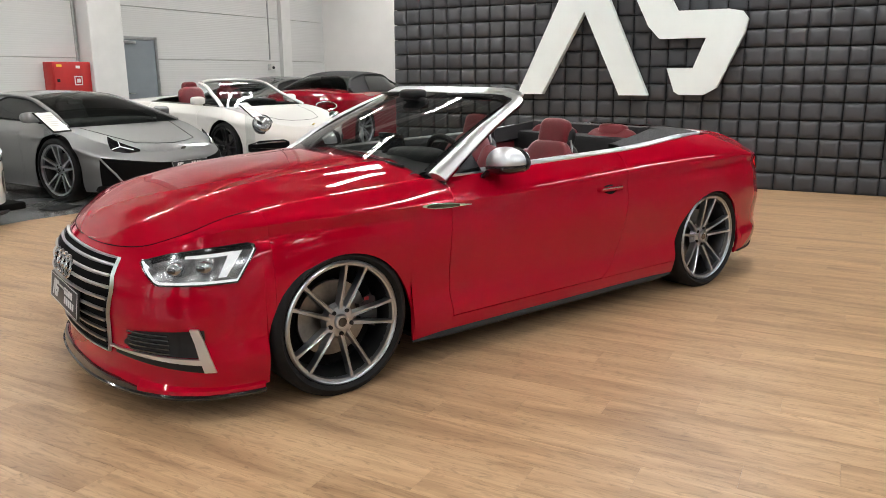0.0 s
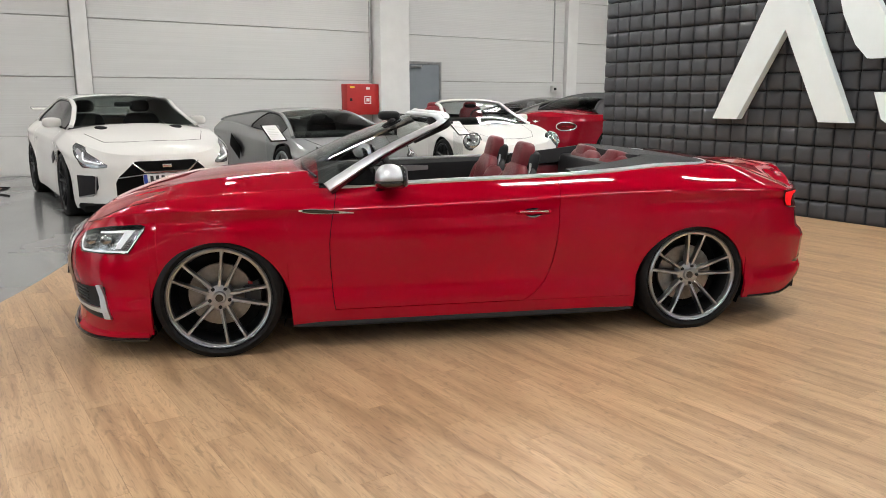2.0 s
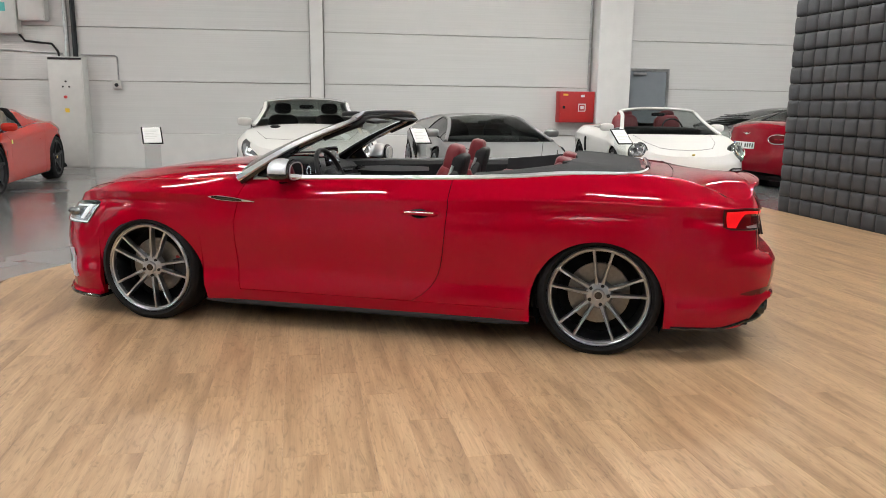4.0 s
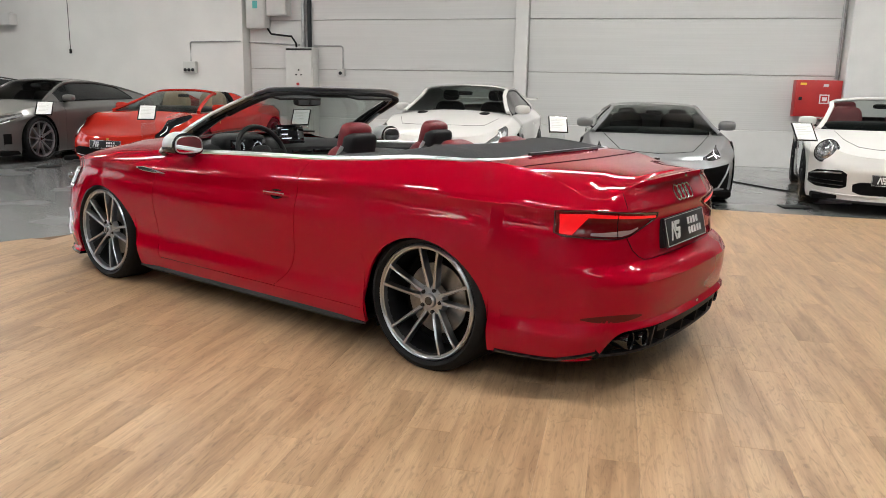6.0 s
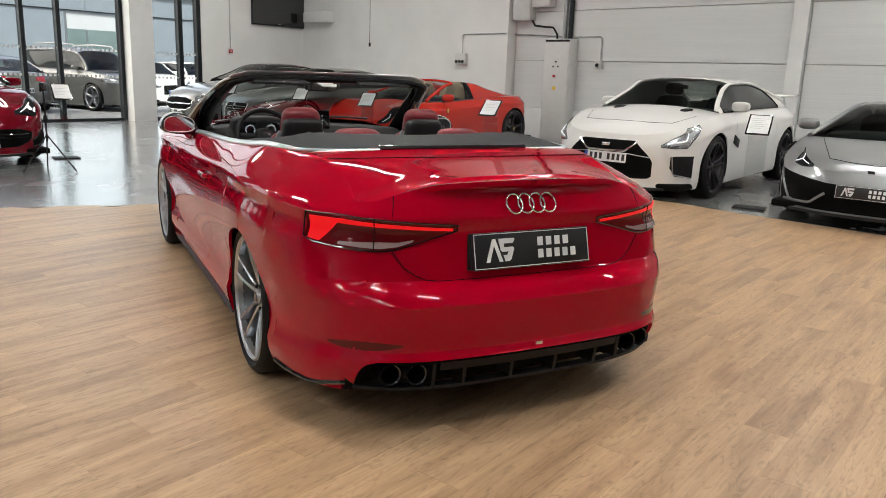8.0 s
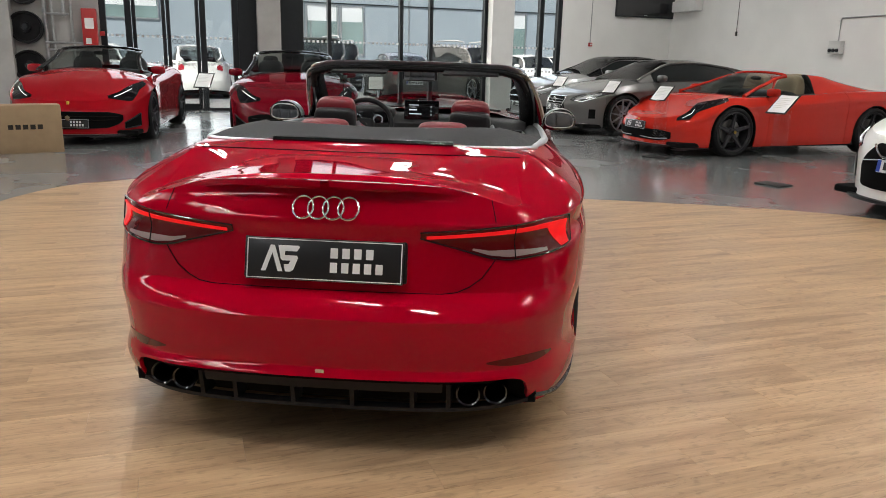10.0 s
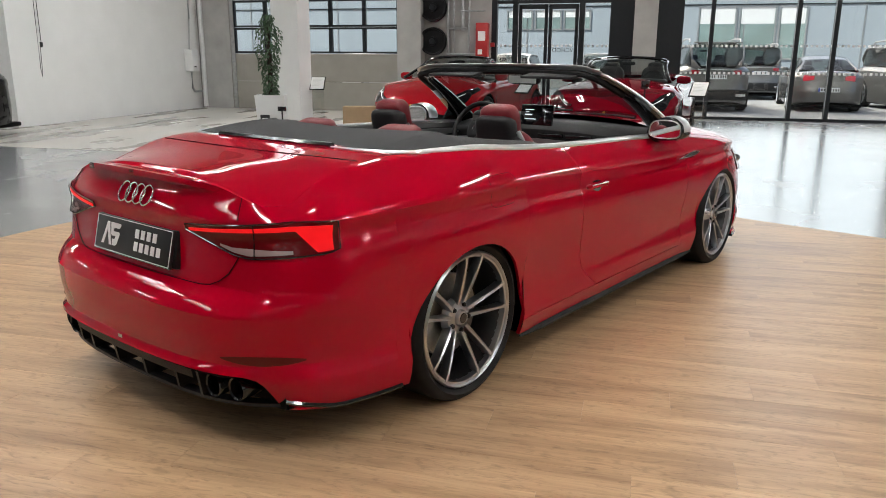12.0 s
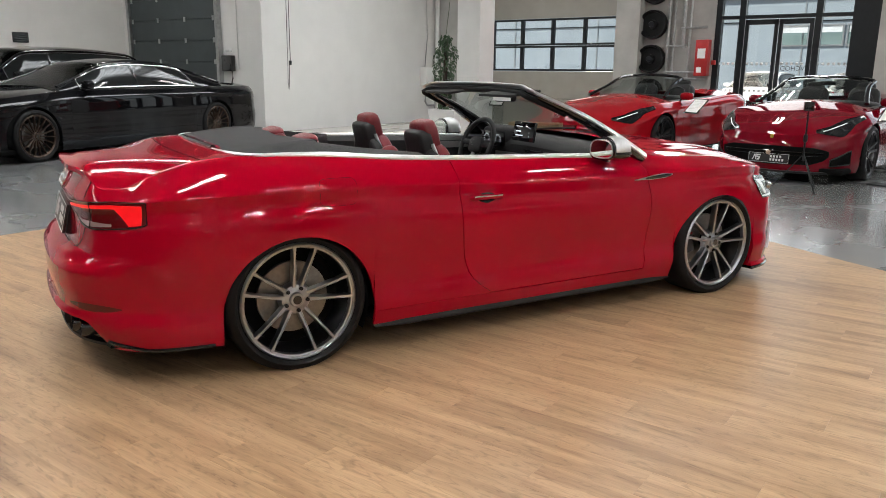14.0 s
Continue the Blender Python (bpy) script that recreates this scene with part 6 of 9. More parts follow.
def nose_band(sh, car, name, rows, mat, off=0.005, label="", n=22, bars=0):
    """A patch on the nose from rows of (width, low, high); one piece where it begins in the middle, else one a side."""
    s_ = np.array([along(sh, r[0]) if r[0] else 0.0 for r in rows])
    d = np.linspace(s_[0], s_[-1], n)
    lo, hi = np.interp(d, s_, [r[1] for r in rows]), np.interp(d, s_, [r[2] for r in rows])
    g = sh.strip(d, lo, hi, off, 7)
    out = [part(name, join(g, flipped(g)), mat, car, label)] if rows[0][0] == 0 else [part(name, flipped(g), mat, car, label), part(name, g, mat, car, label)]
    for k in range(bars):
        f = (k + 1) / (bars + 1)
        ln = sh.line(d, lo * (1 - f) + hi * f, off + 0.005)
        part("grille_bar", tube([(a, -b, c) for a, b, c in reversed(ln)] + ln[1:], 0.005, 5), M_BLACK_GLOSS, out[0])
    return out


def nose_line(sh, car, name, pts, r, mat, off=0.012, label=""):
    """A bar on the nose through (width, height) pairs, on both sides or across the middle."""
    s_ = np.array([along(sh, p[0]) if p[0] else 0.0 for p in pts])
    f = np.linspace(0, len(pts) - 1, 6 * len(pts))
    ln = sh.line(np.interp(f, range(len(pts)), s_), np.interp(f, range(len(pts)), [p[1] for p in pts]), off)
    mir = [(a, -b, c) for a, b, c in ln]
    if pts[0][0] == 0:
        return [part(name, tube(mir[::-1] + ln[1:], r, 7), mat, car, label)]
    return [part(name, tube(ln, r, 7), mat, car, label), part(name, tube(mir, r, 7), mat, car, label)]


def lid_line(sh, mid, car, pts, r=0.003, half=0.95):
    """A shut line on a hood through (x, width share) pairs, on both sides."""
    for q in (-1, 1):
        out = []
        for x, k in pts:
            p = sh.at(sh.sx(x), float(sh.top(x)))
            px_, y, z = (float(c) for c in p)
            y = max(y - 0.004, 0.002)
            up = (float(mid(px_)) - z) * min(1.0, (y / (0.62 * half)) ** 1.5)
            out.append((px_, q * y * k, z + up * (1 - abs(k) ** 2.2) + 0.001))
        part("shut_line", tube(out, r, 5), M_DARK, car)


def show_car(name, m, label, L, W, paint, wb, ov, belt, hood, cabin, roof_w, wheel_r, rim_mat, style, head=None, tail=None, vents=(), plate=None, open_top=False, roof_mat=None, nose=(2.6, 2.6), front=None, rear=None, mirror=None, lean=0.13, seat_mat=None, crease=None, group="", tail_mat=None, glaze=(0.3, 0.72), head_inner=None, splitter=True, chrome=False, round_lamp=None, dlo=None, mouth=None):
    """A parked car. L, W: length and width; wb: wheelbase; ov: front overhang; belt, hood: height rows along the car from the nose (0 to 1);
    cabin: rows of (place, height) of the roof's middle line; roof_w: roof half width."""
    car = thing(name, m @ Matrix.Diagonal((1.03, 1.03, 1.06, 1)) if group else m, label, "car", group)
    X = lambda f: -L / 2 + L * f
    xf, xr = X(0), X(1)
    w0 = xf + ov
    wheels = (w0, w0 + wb)
    top = curve_of(*[(X(f), z) for f, z in belt])
    cr = crease or [(f, z - 0.13) for f, z in belt]
    zt0 = belt[0][1]
    zr0 = belt[-1][1]
    sh = Shell(xf, xr, xf + 0.45 * L / 2, xr - 0.45 * L / 2, W / 2, nose[0], nose[1], wheels, wheel_r + 0.045, wheel_r - 0.01,
               curve_of((xf, 0.15), (xf + 0.5, 0.13), (0, 0.15), (xr - 0.4, 0.2), (xr, 0.26)),
               curve_of(*[(X(f), z) for f, z in cr]), top, curve_of((xf, 0.04), (xf + 0.5, lean), (0, lean), (xr - 0.4, lean), (xr, 0.06)),
               curve_of((0.1, 0.06), (0.2, 0.02), (0.3, 0.012), (0.5, 0.012), (0.7, 0.0), (1.0, 0.0)),
               front or curve_of((0.1, 0.0), (0.2, 0.03), (0.55 * zt0, 0.015), (0.75 * zt0, 0.0), (zt0, 0.07), (zt0 + 0.2, 0.2)),
               rear or curve_of((0.15, 0.14), (0.3, 0.02), (0.5, 0.0), (0.62, 0.05), (0.8, 0.10), (zr0, 0.12)), waist=0.035)
    mid = curve_of(*[(X(f), z) for f, z in hood])
    sW = sh.sx(X(cabin[0][0]))
    sR = sh.sx(X(cabin[-1][0]))
    for q in (-1, 1):
        g = sh.skin(0.0, sh.sx(w0 + 0.62), rows=(14, 6), step=0.05)
        part("front_wing", flipped(g) if q < 0 else g, paint, car)
        g = sh.skin(sh.sx(w0 + 0.625), sh.sx(w0 + wb - 0.55), rows=(10, 6), step=0.06)
        d = part("door", flipped(g) if q < 0 else g, paint, car)
        g = sweep(sh.line([sh.sx(w0 + wb - 0.82), sh.sx(w0 + wb - 0.62)], [float(top(0)) - 0.17] * 2, 0.012), round_profile(0.006, 0.012, 6))
        part("door_handle", flipped(g) if q < 0 else g, paint, d)
        g = sh.skin(sh.sx(w0 + wb - 0.545), sh.end, rows=(14, 6), step=0.05)
        part("rear_wing", flipped(g) if q < 0 else g, paint, car)
    part("hood", sh.cap(0.02, sW + 0.02, mid, rows=14, step=0.06, lip=0.01), paint, car)
    part("rear_deck", sh.cap(sR - 0.02, sh.end - 0.02, mid, rows=14, step=0.06, lip=0.01), paint, car)
    part("underbody", box(xf + 0.15, xr - 0.15, -W / 2 + 0.1, W / 2 - 0.1, 0.13, 0.2, 0.02), M_DARK, car)
    part("inner_body", box(w0 + 0.5, w0 + wb - 0.45, -W / 2 + 0.16, W / 2 - 0.16, 0.2, float(top(0)) - 0.16, 0.05), M_DARK, car)
    # cabin
    zr = curve_of(*[(X(f), z) for f, z in cabin])
    x0, x1 = X(cabin[0][0]), X(cabin[-1][0])
    xa, xb = X(glaze[0]), X(glaze[1])
    n = 37
    xs = x0 + (x1 - x0) * np.linspace(0, 1, n)

    def section(x):
        e = sh.at(sh.sx(x), float(top(x)))
        yb, zb = float(e[1]) - 0.02, float(e[2])
        zc = max(float(zr(x)), zb + 0.002)
        k = min(1.0, (zc - zb) / 0.30)
        yr_ = yb + (roof_w - yb) * k ** 0.8
        ze = zb + (zc - zb) * 0.84
        side = [(x, yb + (yr_ - yb) * (j / 5) ** 1.3, zb + (ze - zb) * j / 5) for j in range(6)]
        over = [(x, yr_ * math.cos(math.pi / 2 * j / 6), ze + (zc - ze) * math.sin(math.pi / 2 * j / 6)) for j in range(1, 7)]
        return side, over

    def band(xs_, which):
        vs, k = [], 0
        for x in xs_:
            side, over = section(x)
            if which == "side":
                row = side
            else:
                row = [side[-1]] + over
                row = row + [(a, -b, c) for a, b, c in reversed(row[:-1])]
            vs += row
            k = len(row)
        return vs, grid_faces(len(xs_), k, True)

    if not open_top:
        part("windscreen", band(np.linspace(x0, xa, 12), "over"), M_SCREENGLASS, car)
        part("roof", band(np.linspace(xa, xb, 14), "over"), roof_mat or paint, car)
        part("rear_window", band(np.linspace(xb, x1, 12), "over"), M_SCREENGLASS, car)

        def side_pt(x, q, off=0.006):
            base, head_ = section(x)[0][0], section(x)[0][-1]
            return (x, base[1] + (head_[1] - base[1]) * q**1.3 + off, base[2] + (head_[2] - base[2]) * q)

        w0_, w1_ = (X(dlo[0]), X(dlo[1])) if dlo else (x0 + 0.16, x1 - (x1 - xb) * 0.55)
        wx = np.linspace(w0_, w1_, 26)
        hi_q = [0.93 - 0.75 * max(0.0, (x - (w1_ - 0.30)) / 0.30) ** 2.2 for x in wx]
        for q in (-1, 1):
            g = band(np.linspace(x0, x1, 30), "side")
            sp = part("side_frame", flipped(g) if q < 0 else g, roof_mat or paint, car)
            g = [side_pt(x, 0.07 + (h - 0.07) * j / 5) for x, h in zip(wx, hi_q) for j in range(6)], grid_faces(26, 6, True)
            part("side_window", flipped(g) if q < 0 else g, M_SIDEGLASS, sp)
            g = [side_pt(x, 0.05, 0.010) for x in wx] + [side_pt(x, h, 0.010) for x, h in reversed(list(zip(wx, hi_q)))]
            g = tube(g, 0.011 if chrome else 0.008, 6, True)
            part("window_trim", flipped(g) if q < 0 else g, M_CHROME if chrome else M_BLACK, sp)
            if dlo and len(dlo) > 2:
                g = tube([side_pt(X(dlo[2]), k, 0.010) for k in (0.06, 0.5, 0.92)], 0.022, 6)
                part("window_post", flipped(g) if q < 0 else g, M_BLACK_GLOSS, sp)
            path = [section(x)[0][-1] for x in np.linspace(x0, x1, 30)]
            path = [(a, q * b, c) for a, b, c in path]
            part("roof_rail", sweep(path, round_profile(0.030, 0.020, 8)), roof_mat or paint, car)
            part("seat", blob(xa + 0.55, q * 0.36, float(top(0)) - 0.09, 0.09, 0.24, 0.24, 0.5, 0.5, 14, 10, m=pose(0, 0, 0, 0, 14, 0)), seat_mat or M_LEATHER_K, car)
            part("head_restraint", blob(xa + 0.63, q * 0.36, min(float(top(0)) + 0.24, float(zr(xa + 0.63)) - 0.17), 0.05, 0.13, 0.08, 0.6, 0.6, 14, 10), seat_mat or M_LEATHER_K, car)
        part("dashboard", blob(x0 + 0.42, 0, float(top(x0 + 0.4)) - 0.04, 0.30, W / 2 - 0.28, 0.07, 0.5, 0.4), M_DASH, car)
        part("inner_mirror", blob(xa - 0.06, 0, float(zr(xa)) - 0.11, 0.02, 0.11, 0.03, 0.5, 0.5, 12, 8), M_BLACK, car)
        part("cabin_floor", box(x0 + 0.3, x1 - 0.3, -roof_w, roof_w, float(top(0)) - 0.5, float(top(0)) - 0.2, 0.03), M_DARK, car)
    else:
        part("windscreen", band(np.linspace(x0, xa, 10), "over"), M_GLASS, car)
        path = [section(x)[0][-1] for x in np.linspace(x0, xa, 10)]
        s_, o_ = section(xa)
        head_path = [s_[-1]] + o_
        whole = [(a, -b, c) for a, b, c in path] + [(a, -b, c) for a, b, c in head_path[1:]] + [(a, b, c) for a, b, c in reversed(head_path[1:-1])] + [p for p in reversed(path)]
        part("windscreen_frame", sweep(whole, round_profile(0.032, 0.024, 8)), roof_mat or paint, car)
        xc0, xc1 = xa + 0.0, x1
        part("cockpit", join(box(x0 + 0.25, x1, -W / 2 + 0.24, W / 2 - 0.24, 0.35, float(top(0)) - 0.08, 0.04)), M_LEATHER_K, car)
        for q in (-1, 1):
            part("cockpit_rail", sweep([(x, q * (float(sh.at(sh.sx(x), float(top(x)))[1]) - 0.07), float(top(x)) - 0.01) for x in np.linspace(x0 + 0.1, x1, 14)], round_profile(0.07, 0.025, 8)), M_LEATHER_K, car)
            sx_ = xa + (x1 - xa) * 0.52
            part("seat", blob(sx_, q * 0.36, float(top(0)) - 0.02, 0.09, 0.22, 0.26, 0.5, 0.5, 14, 10, m=pose(0, 0, 0, 0, 14, 0)), seat_mat or M_LEATHER, car)
            part("head_restraint", blob(sx_ + 0.07, q * 0.36, float(top(0)) + 0.22, 0.06, 0.13, 0.09, 0.6, 0.6, 14, 10), seat_mat or M_LEATHER, car)
        part("dashboard", blob(xa - 0.05, 0, float(top(0)) - 0.02, 0.25, W / 2 - 0.25, 0.08, 0.5, 0.4), M_DASH, car)
        part("inner_mirror", blob(xa - 0.06, 0, float(zr(xa)) - 0.09, 0.02, 0.11, 0.03, 0.5, 0.5, 12, 8), M_BLACK, car)
        ring = [(xa + 0.28 + 0.06 * math.sin(a), -0.36 + 0.17 * math.cos(a), float(top(0)) + 0.02 + 0.16 * math.sin(a)) for a in np.linspace(0, 2 * math.pi, 25)[:-1]]
        part("steering_wheel", tube(ring, 0.015, 6, True), M_LEATHER_K, car)
    # mirrors
    mx = x0 + (0.42 if mirror is None else mirror)
    for q in (-1, 1):
        e = sh.at(sh.sx(mx), float(top(mx)))
        mr = part("door_mirror", blob(mx, q * (float(e[1]) + 0.10), float(e[2]) + 0.07, 0.07, 0.11, 0.06, 0.65, 0.7, 16, 10), paint, car)
        part("mirror_foot", sweep([(mx, q * (float(e[1]) - 0.03), float(e[2]) - 0.01), (mx, q * (float(e[1]) + 0.05), float(e[2]) + 0.05)], round_profile(0.03, 0.014, 8)), M_BLACK, mr)
    # face
    if head:
        lampset(sh, car, "headlight", "", [(sh.sf(a) if a > 0 else sh.sx(xf - a), lo, hi) for a, lo, hi in head], M_LAMP_IN if head_inner is None else head_inner, M_LAMP_W if head_inner is None else None)
    if round_lamp:
        y_, z_, r_ = round_lamp
        for q in (-1, 1):
            p = sh.at(sh.sf(y_), z_, -0.03)
            face = pose(float(p[0]), q * float(p[1]), float(p[2]), 0, 28, -q * 32)
            hl = part("headlight", moved(lathe([(0.0, -0.085), (r_ * 0.5, -0.078), (r_ * 0.85, -0.055), (r_, -0.02), (r_, 0.03)], 24, "x"), face @ pose(0, 0, 0)), M_LAMP_IN, car, "round clear headlight")
            part("lamp_ring", moved(lathe([(r_ * 0.62, -0.082), (r_ * 0.70, -0.086), (r_ * 0.74, -0.074)], 20, "x"), face), M_CHROME, hl)
            for dy, dz in ((0.4, 0.3), (-0.4, 0.3), (0.4, -0.35), (-0.4, -0.35)):
                part("lamp_dot", moved(blob(-0.08, r_ * dy, r_ * dz, 0.012, 0.018, 0.018, 1, 1, 10, 6), face), M_LAMP_W, hl)
            part("lamp_rim", moved(lathe([(r_ * 0.98, -0.03), (r_ * 1.06, -0.024), (r_ * 1.05, 0.03)], 24, "x"), face), M_BLACK_GLOSS, hl)
    if tail:
        lampset(sh, car, "tail_light", "", [(sh.sr(a) if a > 0 else sh.sx(xr + a), lo, hi) for a, lo, hi in tail], tail_mat or M_TAIL, None)
    for y0, y1, z00, z01, z10, z11 in vents:
        for q in ((-1, 1) if y0 > 0 else (0,)):
            s = np.linspace(sh.sf(y0) if y0 > 0 else 0.0, sh.sf(y1), 12)
            g = sh.strip(s, np.linspace(z00, z10, 12), np.linspace(z01, z11, 12), 0.004, 9)
            if q == 0:
                part("front_grille", join(g, flipped(g)), M_DARK, car)
                for j in range(1, 4):
                    k = j / 4
                    ln = sh.line(s[:-1], np.linspace(z00, z10, 12)[:-1] * (1 - k) + np.linspace(z01, z11, 12)[:-1] * k, 0.008)
                    ln = [(a, -b, c) for a, b, c in reversed(ln)] + ln[1:]
                    part("grille_bar", tube(ln, 0.005, 5), M_BLACK_GLOSS, car)
            else:
                part("air_intake", flipped(g) if q < 0 else g, M_DARK, car)
                ln = sh.line(np.r_[s, s[::-1]], np.r_[np.linspace(z00, z10, 12), np.linspace(z01, z11, 12)[::-1]], 0.004)
                t_ = tube(ln, 0.009, 6, True)
                part("intake_rim", flipped(t_) if q < 0 else t_, M_BLACK, car)
    if mouth:
        nose_band(sh, car, "front_grille", mouth, M_DARK)
    if splitter:
        s = np.linspace(0.0, sh.sf(W * 0.435), 24)
        ln = sh.line(s, np.full(24, 0.16), 0.012)
        ln = [(a, -b, 0.14) for a, b, c in reversed(ln)] + [(a, b, 0.14) for a, b, c in ln[1:]]
        part("front_lip", sweep(ln, [(-0.06, -0.012), (0.012, -0.012), (0.0, 0.014), (-0.06, 0.014)], scale=[min(1.0, 0.15 + 0.1 * min(k, len(ln) - 1 - k)) for k in range(len(ln))]), M_BLACK, car)
    if plate:
        kind, z = plate
        x_ = float(sh.at(0.0, z + 0.05)[0]) if kind != "rear" else float(sh.at(sh.end, z + 0.05)[0])
        if kind == "show":
            show_plate(car, pose(x_ - 0.02, 0, z, 0, -6, 180), 0.52, 0.12)
        else:
            pm = pose(x_ - 0.02, 0, z, 0, -6, 180) if kind == "road" else pose(x_ + 0.02, 0, z, 0, -6, 0)
            pl = part("number_plate", box(-0.006, 0.006, -0.26, 0.26, 0, 0.11, 0.003), M_PLATE_W, car, "white plate with dark bars", m=pm)
            part("plate_band", box(0.006, 0.0075, -0.258, -0.22, 0.004, 0.106), M_PLATE_B, pl)
            for k, y in enumerate((-0.19, -0.13, -0.07, 0.03, 0.09, 0.15, 0.21)):
                part("plate_bar", box(0.006, 0.008, y, y + 0.034, 0.022, 0.09), M_INK, pl)
    for x in wheels:
        for q in (-1, 1):
            wheel(car, x, q * (W / 2 - 0.02), wheel_r, wheel_r * 0.80, 0.24, q, style, rim_mat, disc=True)
            vs = []
            for k in range(17):
                a = math.pi * (-0.1 + 1.2 * k / 16)
                for r_, y_ in ((wheel_r + 0.04, W / 2 - 0.03), (wheel_r + 0.04, W / 2 - 0.32), (0.0, W / 2 - 0.32)):
                    vs.append((x + r_ * math.cos(a), q * y_, wheel_r - 0.01 + r_ * math.sin(a)))
            part("wheel_well", (vs, grid_faces(17, 3)), M_DARK, car)
    return car, sh


M_PAINT_WHITE = car_paint("white_car_paint", (0.76, 0.75, 0.72), 0.0, 0.3)
M_PAINT_SILVER = car_paint("silver_car_paint", (0.27, 0.275, 0.28), 0.75, 0.36)
M_PAINT_GREY = car_paint("dark_grey_car_paint", (0.145, 0.143, 0.137), 0.6, 0.34)
M_SIDEGLASS = material("dark_side_glass", (0.016, 0.018, 0.018), 0.06, spec=0.35)
M_SCREENGLASS = glass_material("show_car_windscreen", (0.50, 0.54, 0.52))
M_PAINT_BLACK = car_paint("black_car_paint", (0.005, 0.005, 0.006), 0.1, 0.2, 1.36)
M_PAINT_ORANGE = car_paint("orange_red_car_paint", (0.47, 0.020, 0.011), 0.0, 0.3)
M_PAINT_CRIMSON = car_paint("deep_red_car_paint", (0.15, 0.002, 0.009), 0.0, 0.3)
M_PAINT_RUBY = car_paint("ruby_red_car_paint", (0.24, 0.003, 0.012), 0.0, 0.3)
M_PAINT_CORAL = car_paint("warm_red_car_paint", (0.33, 0.005, 0.011), 0.1, 0.3)
M_TAN = material("cream_leather", (0.40, 0.30, 0.19), 0.5, vary=0.1, scale=9)
M_RIM_DARK = material("black_rim_metal", (0.035, 0.035, 0.038), 0.3, 0.6, vary=0.1, scale=20)
M_RIM_BRONZE = material("bronze_rim_metal", (0.12, 0.087, 0.068), 0.32, 1.0, vary=0.1, scale=20)
STAR = {"n": 5, "dish": 0.04, "wide": 0.026, "single": True}
M_YELLOW_BADGE = material("yellow_enamel_badge", (0.55, 0.38, 0.04), 0.35)
TEN = {"n": 10, "dish": 0.03, "wide": 0.013, "single": True}
FIVE = {"n": 5, "twin": 0.2, "dish": 0.04, "wide": 0.015, "single": True}
MANY = {"n": 18, "dish": 0.02, "wide": 0.008, "single": True}

GT_HOOD = [(0, 0.72), (0.06, 0.81), (0.2, 0.945), (0.31, 1.015), (0.8, 1.06), (1, 1.04)]
gt_, gsh_ = show_car("sports_coupe", room(-0.56, 7.2, 0, 0, 0, 90), "white sports coupe with black bonnet ducts and chrome-edged grille", 4.71, 1.90, M_PAINT_WHITE, 2.78, 0.98,
         [(0, 0.70), (0.1, 0.81), (0.25, 0.935), (0.6, 0.97), (0.9, 1.0), (1, 0.98)], GT_HOOD,
         [(0.28, 0.99), (0.35, 1.16), (0.44, 1.345), (0.56, 1.368), (0.70, 1.29), (0.88, 1.05)], 0.60, 0.355, M_RIM_DARK, FIVE,
         head=[(0.60, 0.59, 0.61), (0.70, 0.58, 0.675), (0.82, 0.585, 0.75), (-0.42, 0.66, 0.79), (-0.62, 0.80, 0.83)], mouth=[(0, 0.235, 0.645), (0.33, 0.235, 0.645), (0.50, 0.245, 0.48), (0.53, 0.27, 0.42)], plate=("road", 0.40), glaze=(0.43, 0.66), group="cars on show")
LB_HOOD = [(0, 0.54), (0.05, 0.60), (0.2, 0.755), (0.32, 0.875), (0.7, 1.0), (1, 0.95)]
lb_, lsh_ = show_car("supercar", room(2.22, 7.03, 0, 0, 0, 90), "silver wedge-shaped supercar with black intakes", 4.52, 1.93, M_PAINT_SILVER, 2.62, 1.02,
         [(0, 0.52), (0.1, 0.64), (0.25, 0.80), (0.5, 0.86), (0.8, 0.95), (1, 0.90)], LB_HOOD,
         [(0.22, 0.80), (0.32, 0.98), (0.44, 1.14), (0.54, 1.165), (0.72, 1.08), (0.9, 0.96)], 0.56, 0.345, M_RIM, FIVE,
         head=[(0.56, 0.545, 0.565), (0.68, 0.535, 0.61), (0.80, 0.56, 0.665), (-0.38, 0.66, 0.70)], mouth=[(0, 0.15, 0.405), (0.36, 0.15, 0.42), (0.62, 0.16, 0.455), (0.88, 0.18, 0.50), (-0.42, 0.22, 0.42)], plate=("show", 0.30), glaze=(0.43, 0.60), head_inner=M_SCREEN, dlo=(0.30, 0.56), group="cars on show")
PC_HOOD = [(0, 0.60), (0.08, 0.70), (0.2, 0.82), (0.3, 0.91), (0.7, 1.02), (0.9, 0.96), (1, 0.85)]
pc_, psh_ = show_car("rear_engined_cabriolet", room(5.25, 7.12, 0, 0, 0, 81), "white open cabriolet with red seats and round headlights", 4.51, 1.88, M_PAINT_WHITE, 2.45, 1.0,
         [(0, 0.62), (0.1, 0.76), (0.28, 0.89), (0.5, 0.92), (0.8, 0.95), (1, 0.80)], PC_HOOD,
         [(0.26, 0.89), (0.34, 1.08), (0.42, 1.26), (0.48, 1.20), (0.66, 0.97)], 0.60, 0.345, M_RIM_DARK, FIVE,
         round_lamp=(0.79, 0.665, 0.135), mouth=[(0, 0.22, 0.36), (0.36, 0.22, 0.36), (0.44, 0.25, 0.33)], plate=("show", 0.33), open_top=True, glaze=(0.42, 0.6), group="cars on show")
